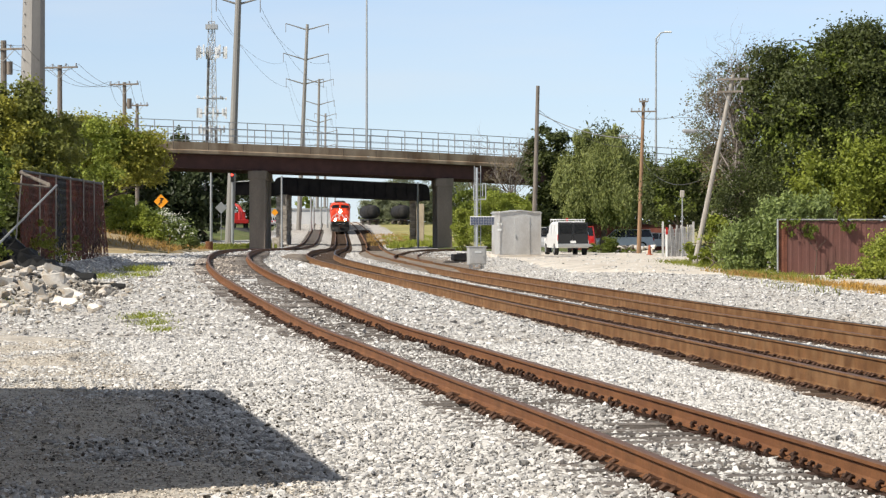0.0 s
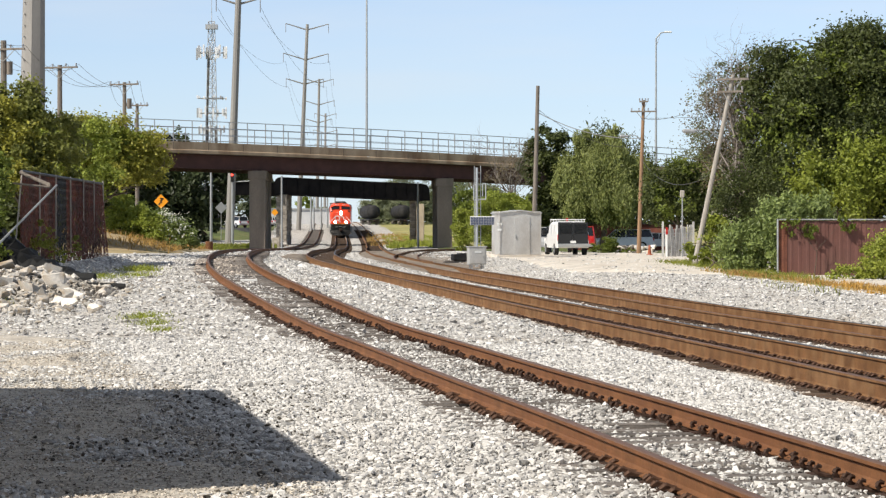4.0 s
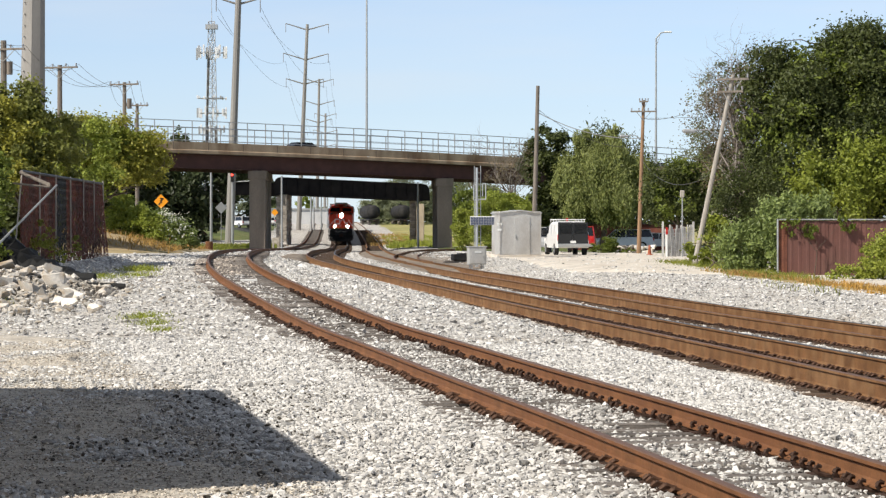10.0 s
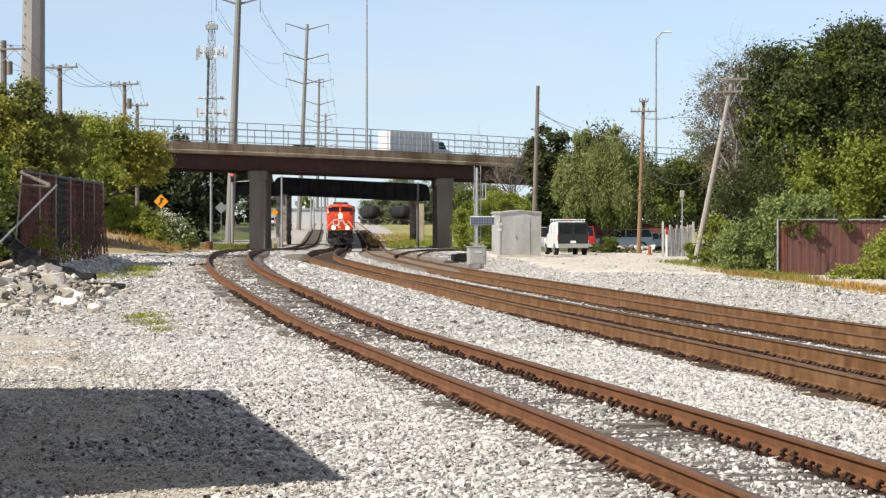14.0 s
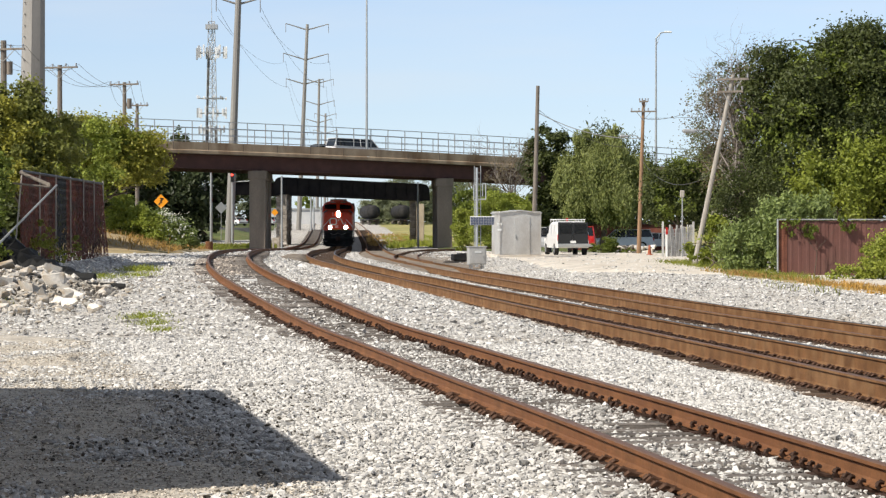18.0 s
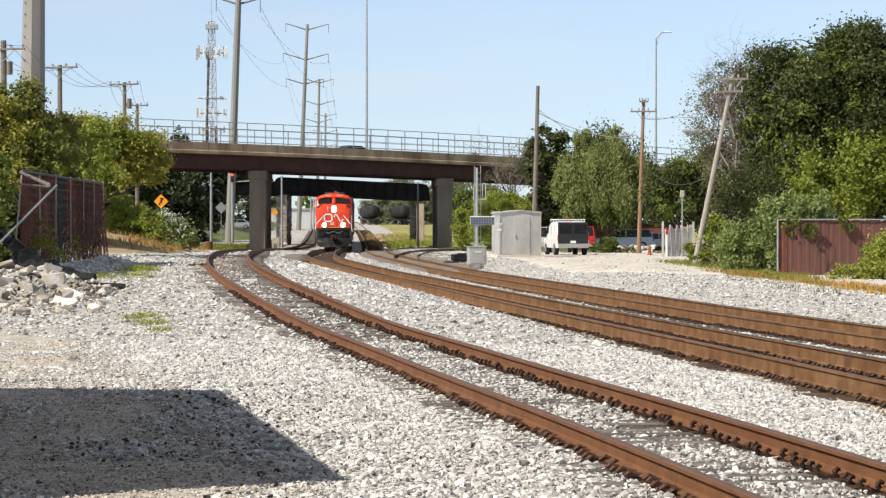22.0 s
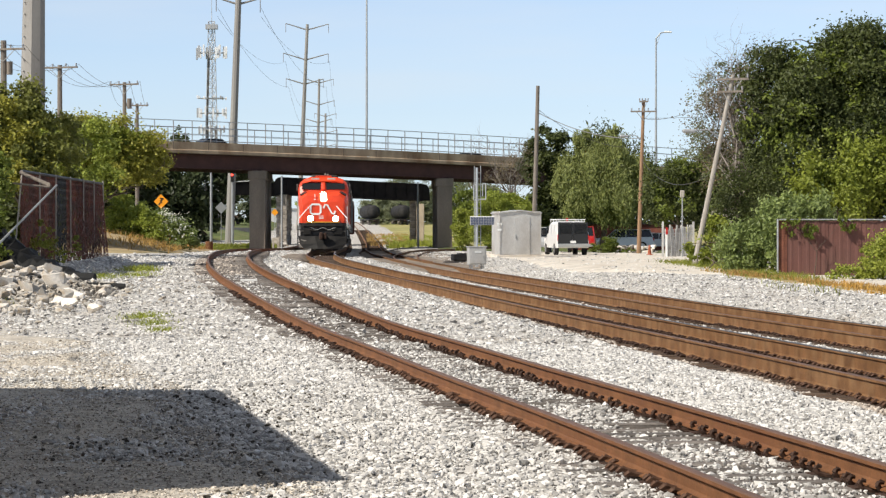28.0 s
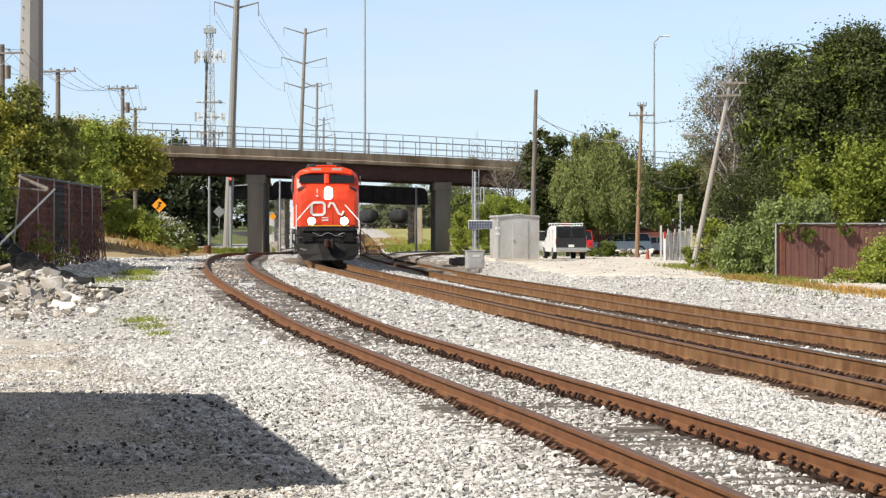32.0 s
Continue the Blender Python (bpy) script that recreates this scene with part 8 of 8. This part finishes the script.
# ---------------------------------------------------------------- odd things lying about
def oddments():
    g = ground_z(-16.75, 180)
    t = thing("rusty_drum", (-16.75, 180, g), "rusty steel drum lying on the dry bank", "drum")
    part("body", rodm(((0, 0, 0.0), (0, 0, 0.62), 0.27), seg=16), M_RUST, t)
    for z in (0.2, 0.42):
        part("hoop", rodm(((0, 0, z - 0.02), (0, 0, z + 0.02), 0.285), seg=16), M_RUST, t)
    x, d = -5.3, 68.6
    t = thing("white_board", (x, d, float(line_z("near", d)) - 0.18), "short white painted board between the rails", "board", rz=6)
    part("board", boxm(((0, 0, 0.04), (0.46, 0.14, 0.06)), bevel=0.008), M_WHITE, t)
    x, d = 0.98, 140
    t = thing("switch_machine", (x, d, ground_z(x, d)), "black switch machine on long timbers", "switch machine", rz=20)
    part("housing", boxm(((0, 0, 0.3), (1.0, 0.5, 0.36)), bevel=0.05), M_LBLACK, t)
    part("timber", boxm(((0.1, 0, 0.05), (2.2, 0.25, 0.14)), bevel=0.02), M_TIE, t)
    part("cover", boxm(((0.1, 0, 0.5), (0.5, 0.42, 0.06)), bevel=0.02), M_LBLACK, t)
    # black pipe and timbers by the rubble
    for x, d, l, rz, r in ((-10.3, 66, 2.4, -10, 0.16), (-8.6, 62.5, 1.4, -5, 0.08)):
        t = thing("black_pipe", (x, d, ground_z(x, d) + r), "black plastic pipe lying behind the rubble", "pipe", "pipes", rz=rz)
        part("pipe", rodm(((-l / 2, 0, 0.05), (l / 2, 0, 0), r), seg=14), M_RUBBER, t)
    # pale yard light poles beyond the bridges
    for x, d, h in ((-22.6, 430, 6.2), (-22.9, 445, 6.5), (-21.8, 450, 6.0), (-21.6, 470, 6.4), (-20.6, 480, 5.6)):
        t = thing("yard_pole", (x, d, ground_z(x, d)), "pale thin pole beside the far tracks", "pole", "yard poles")
        part("shaft", rodm(((0, 0, 0), (0, 0, h), 0.17, 0.13), seg=8), M_STEEL, t)
    # grey low building and pier wings beyond the bridges
    bm = bmesh.new()
    box(bm, (-33, 560, ground_z(-33, 560) + 1.5), (18, 12, 3.4), 0.05)
    b = thing("warehouse", (0, 0, 0), "long low grey warehouse beyond the bridges", "building")
    part("wall", bm, mat("grey_cladding", (0.52, 0.52, 0.52), 0.8, 0, 0.1, 0.5, 8, 0.1), b)
    part("roof", boxm(((-33, 560, ground_z(-33, 560) + 3.3), (18.6, 12.6, 0.3))), M_STEEL, b)
    w = mat("abutment_concrete", (0.42, 0.35, 0.26), 0.9, 0, 0.15, 0.8, 15, 0.3, (0.2, 0.15, 0.1), 0.5, 0.5)
    g = ground_z(-1.5, 316) - 0.3
    rings = [[(-3.3, y, g), (-2.4, y, g), (-2.4, y, 4.6), (-3.05, y, 4.6), (-3.3, y, 4.2)] for y in (313, 322)]
    tagged(part("abutment_wall", loft(rings), w), "tan concrete abutment wall", "abutment", kind="structure")
    # low red-brown shed behind the parked cars
    t = thing("garage", (15.5, 214, ground_z(15.5, 214)), "low red-brown brick garage behind parked cars", "building")
    part("wall", boxm(((0, 0, 1.1), (9, 4, 2.3)), bevel=0.03), mat("red_brown_brick", (0.20, 0.07, 0.05), 0.9, 0, 0.2, 3, 30, 0.3), t)
    part("roof", boxm(((0, 0, 2.32), (9.4, 4.4, 0.16)), bevel=0.03), M_LBLACK, t)
    # sagging guard cable and short posts at the edge of the grass
    for i in range(7):
        x, d = -25 + i * 1.25, 268 - i * 1.5
        t = thing("guard_post", (x, d, ground_z(x, d)), "short grey guard post at the street edge", "post", "guard posts")
        part("post", boxm(((0, 0, 0.35), (0.18, 0.18, 0.8)), bevel=0.02), M_GREYWOOD, t)
    t = thing("concrete_block", (-19.0, 286, ground_z(-19.0, 286)), "pale concrete block before the stone pier", "block")
    part("block", boxm(((0, 0, 0.5), (0.9, 0.9, 1.2)), bevel=0.05), M_STONE, t)
    # tall grey board fence behind the leaning pole, and a thin lamp post
    t = thing("board_fence", (14.3, 133, ground_z(14.3, 133)), "tall weathered grey board fence behind scrub", "fence")
    for i in range(8):
        part("board", boxm(((i * 0.17, 0.05 * (i % 2), 1.35), (0.155, 0.03, 2.7 + 0.06 * (i % 3))), bevel=0.006), M_GREYWOOD, t)
    part("top_rail", boxm(((0.6, -0.05, 2.72), (1.5, 0.05, 0.1)), bevel=0.01), M_WOOD, t)
    t = thing("yard_lamp", (13.9, 146, ground_z(13.9, 146)), "thin grey lamp post behind the picket fence", "lamp post")
    part("post", rodm(((0, 0, 0), (0, 0, 3.6), 0.035), seg=8), M_STEEL, t)
    part("lamp_head", boxm(((0, 0, 3.7), (0.26, 0.2, 0.42)), bevel=0.05), M_GREYWOOD, t)
    # small sign by the picket fence
    t = thing("post_sign", (13.0, 146, ground_z(13.0, 146)), "red marker post beside the fence", "post")
    part("post", boxm(((0, 0, 0.75), (0.1, 0.1, 1.5)), bevel=0.01), M_WHITE, t)
    part("marker", boxm(((0, -0.06, 1.55), (0.12, 0.05, 0.4)), bevel=0.01), P_RED, t)


oddments()



def motions():
    """Everything that moves: the train, the bridge traffic, the street traffic."""
    train_motion()
    for ob, rows in MOVERS:
        walk(ob, rows)


motions()
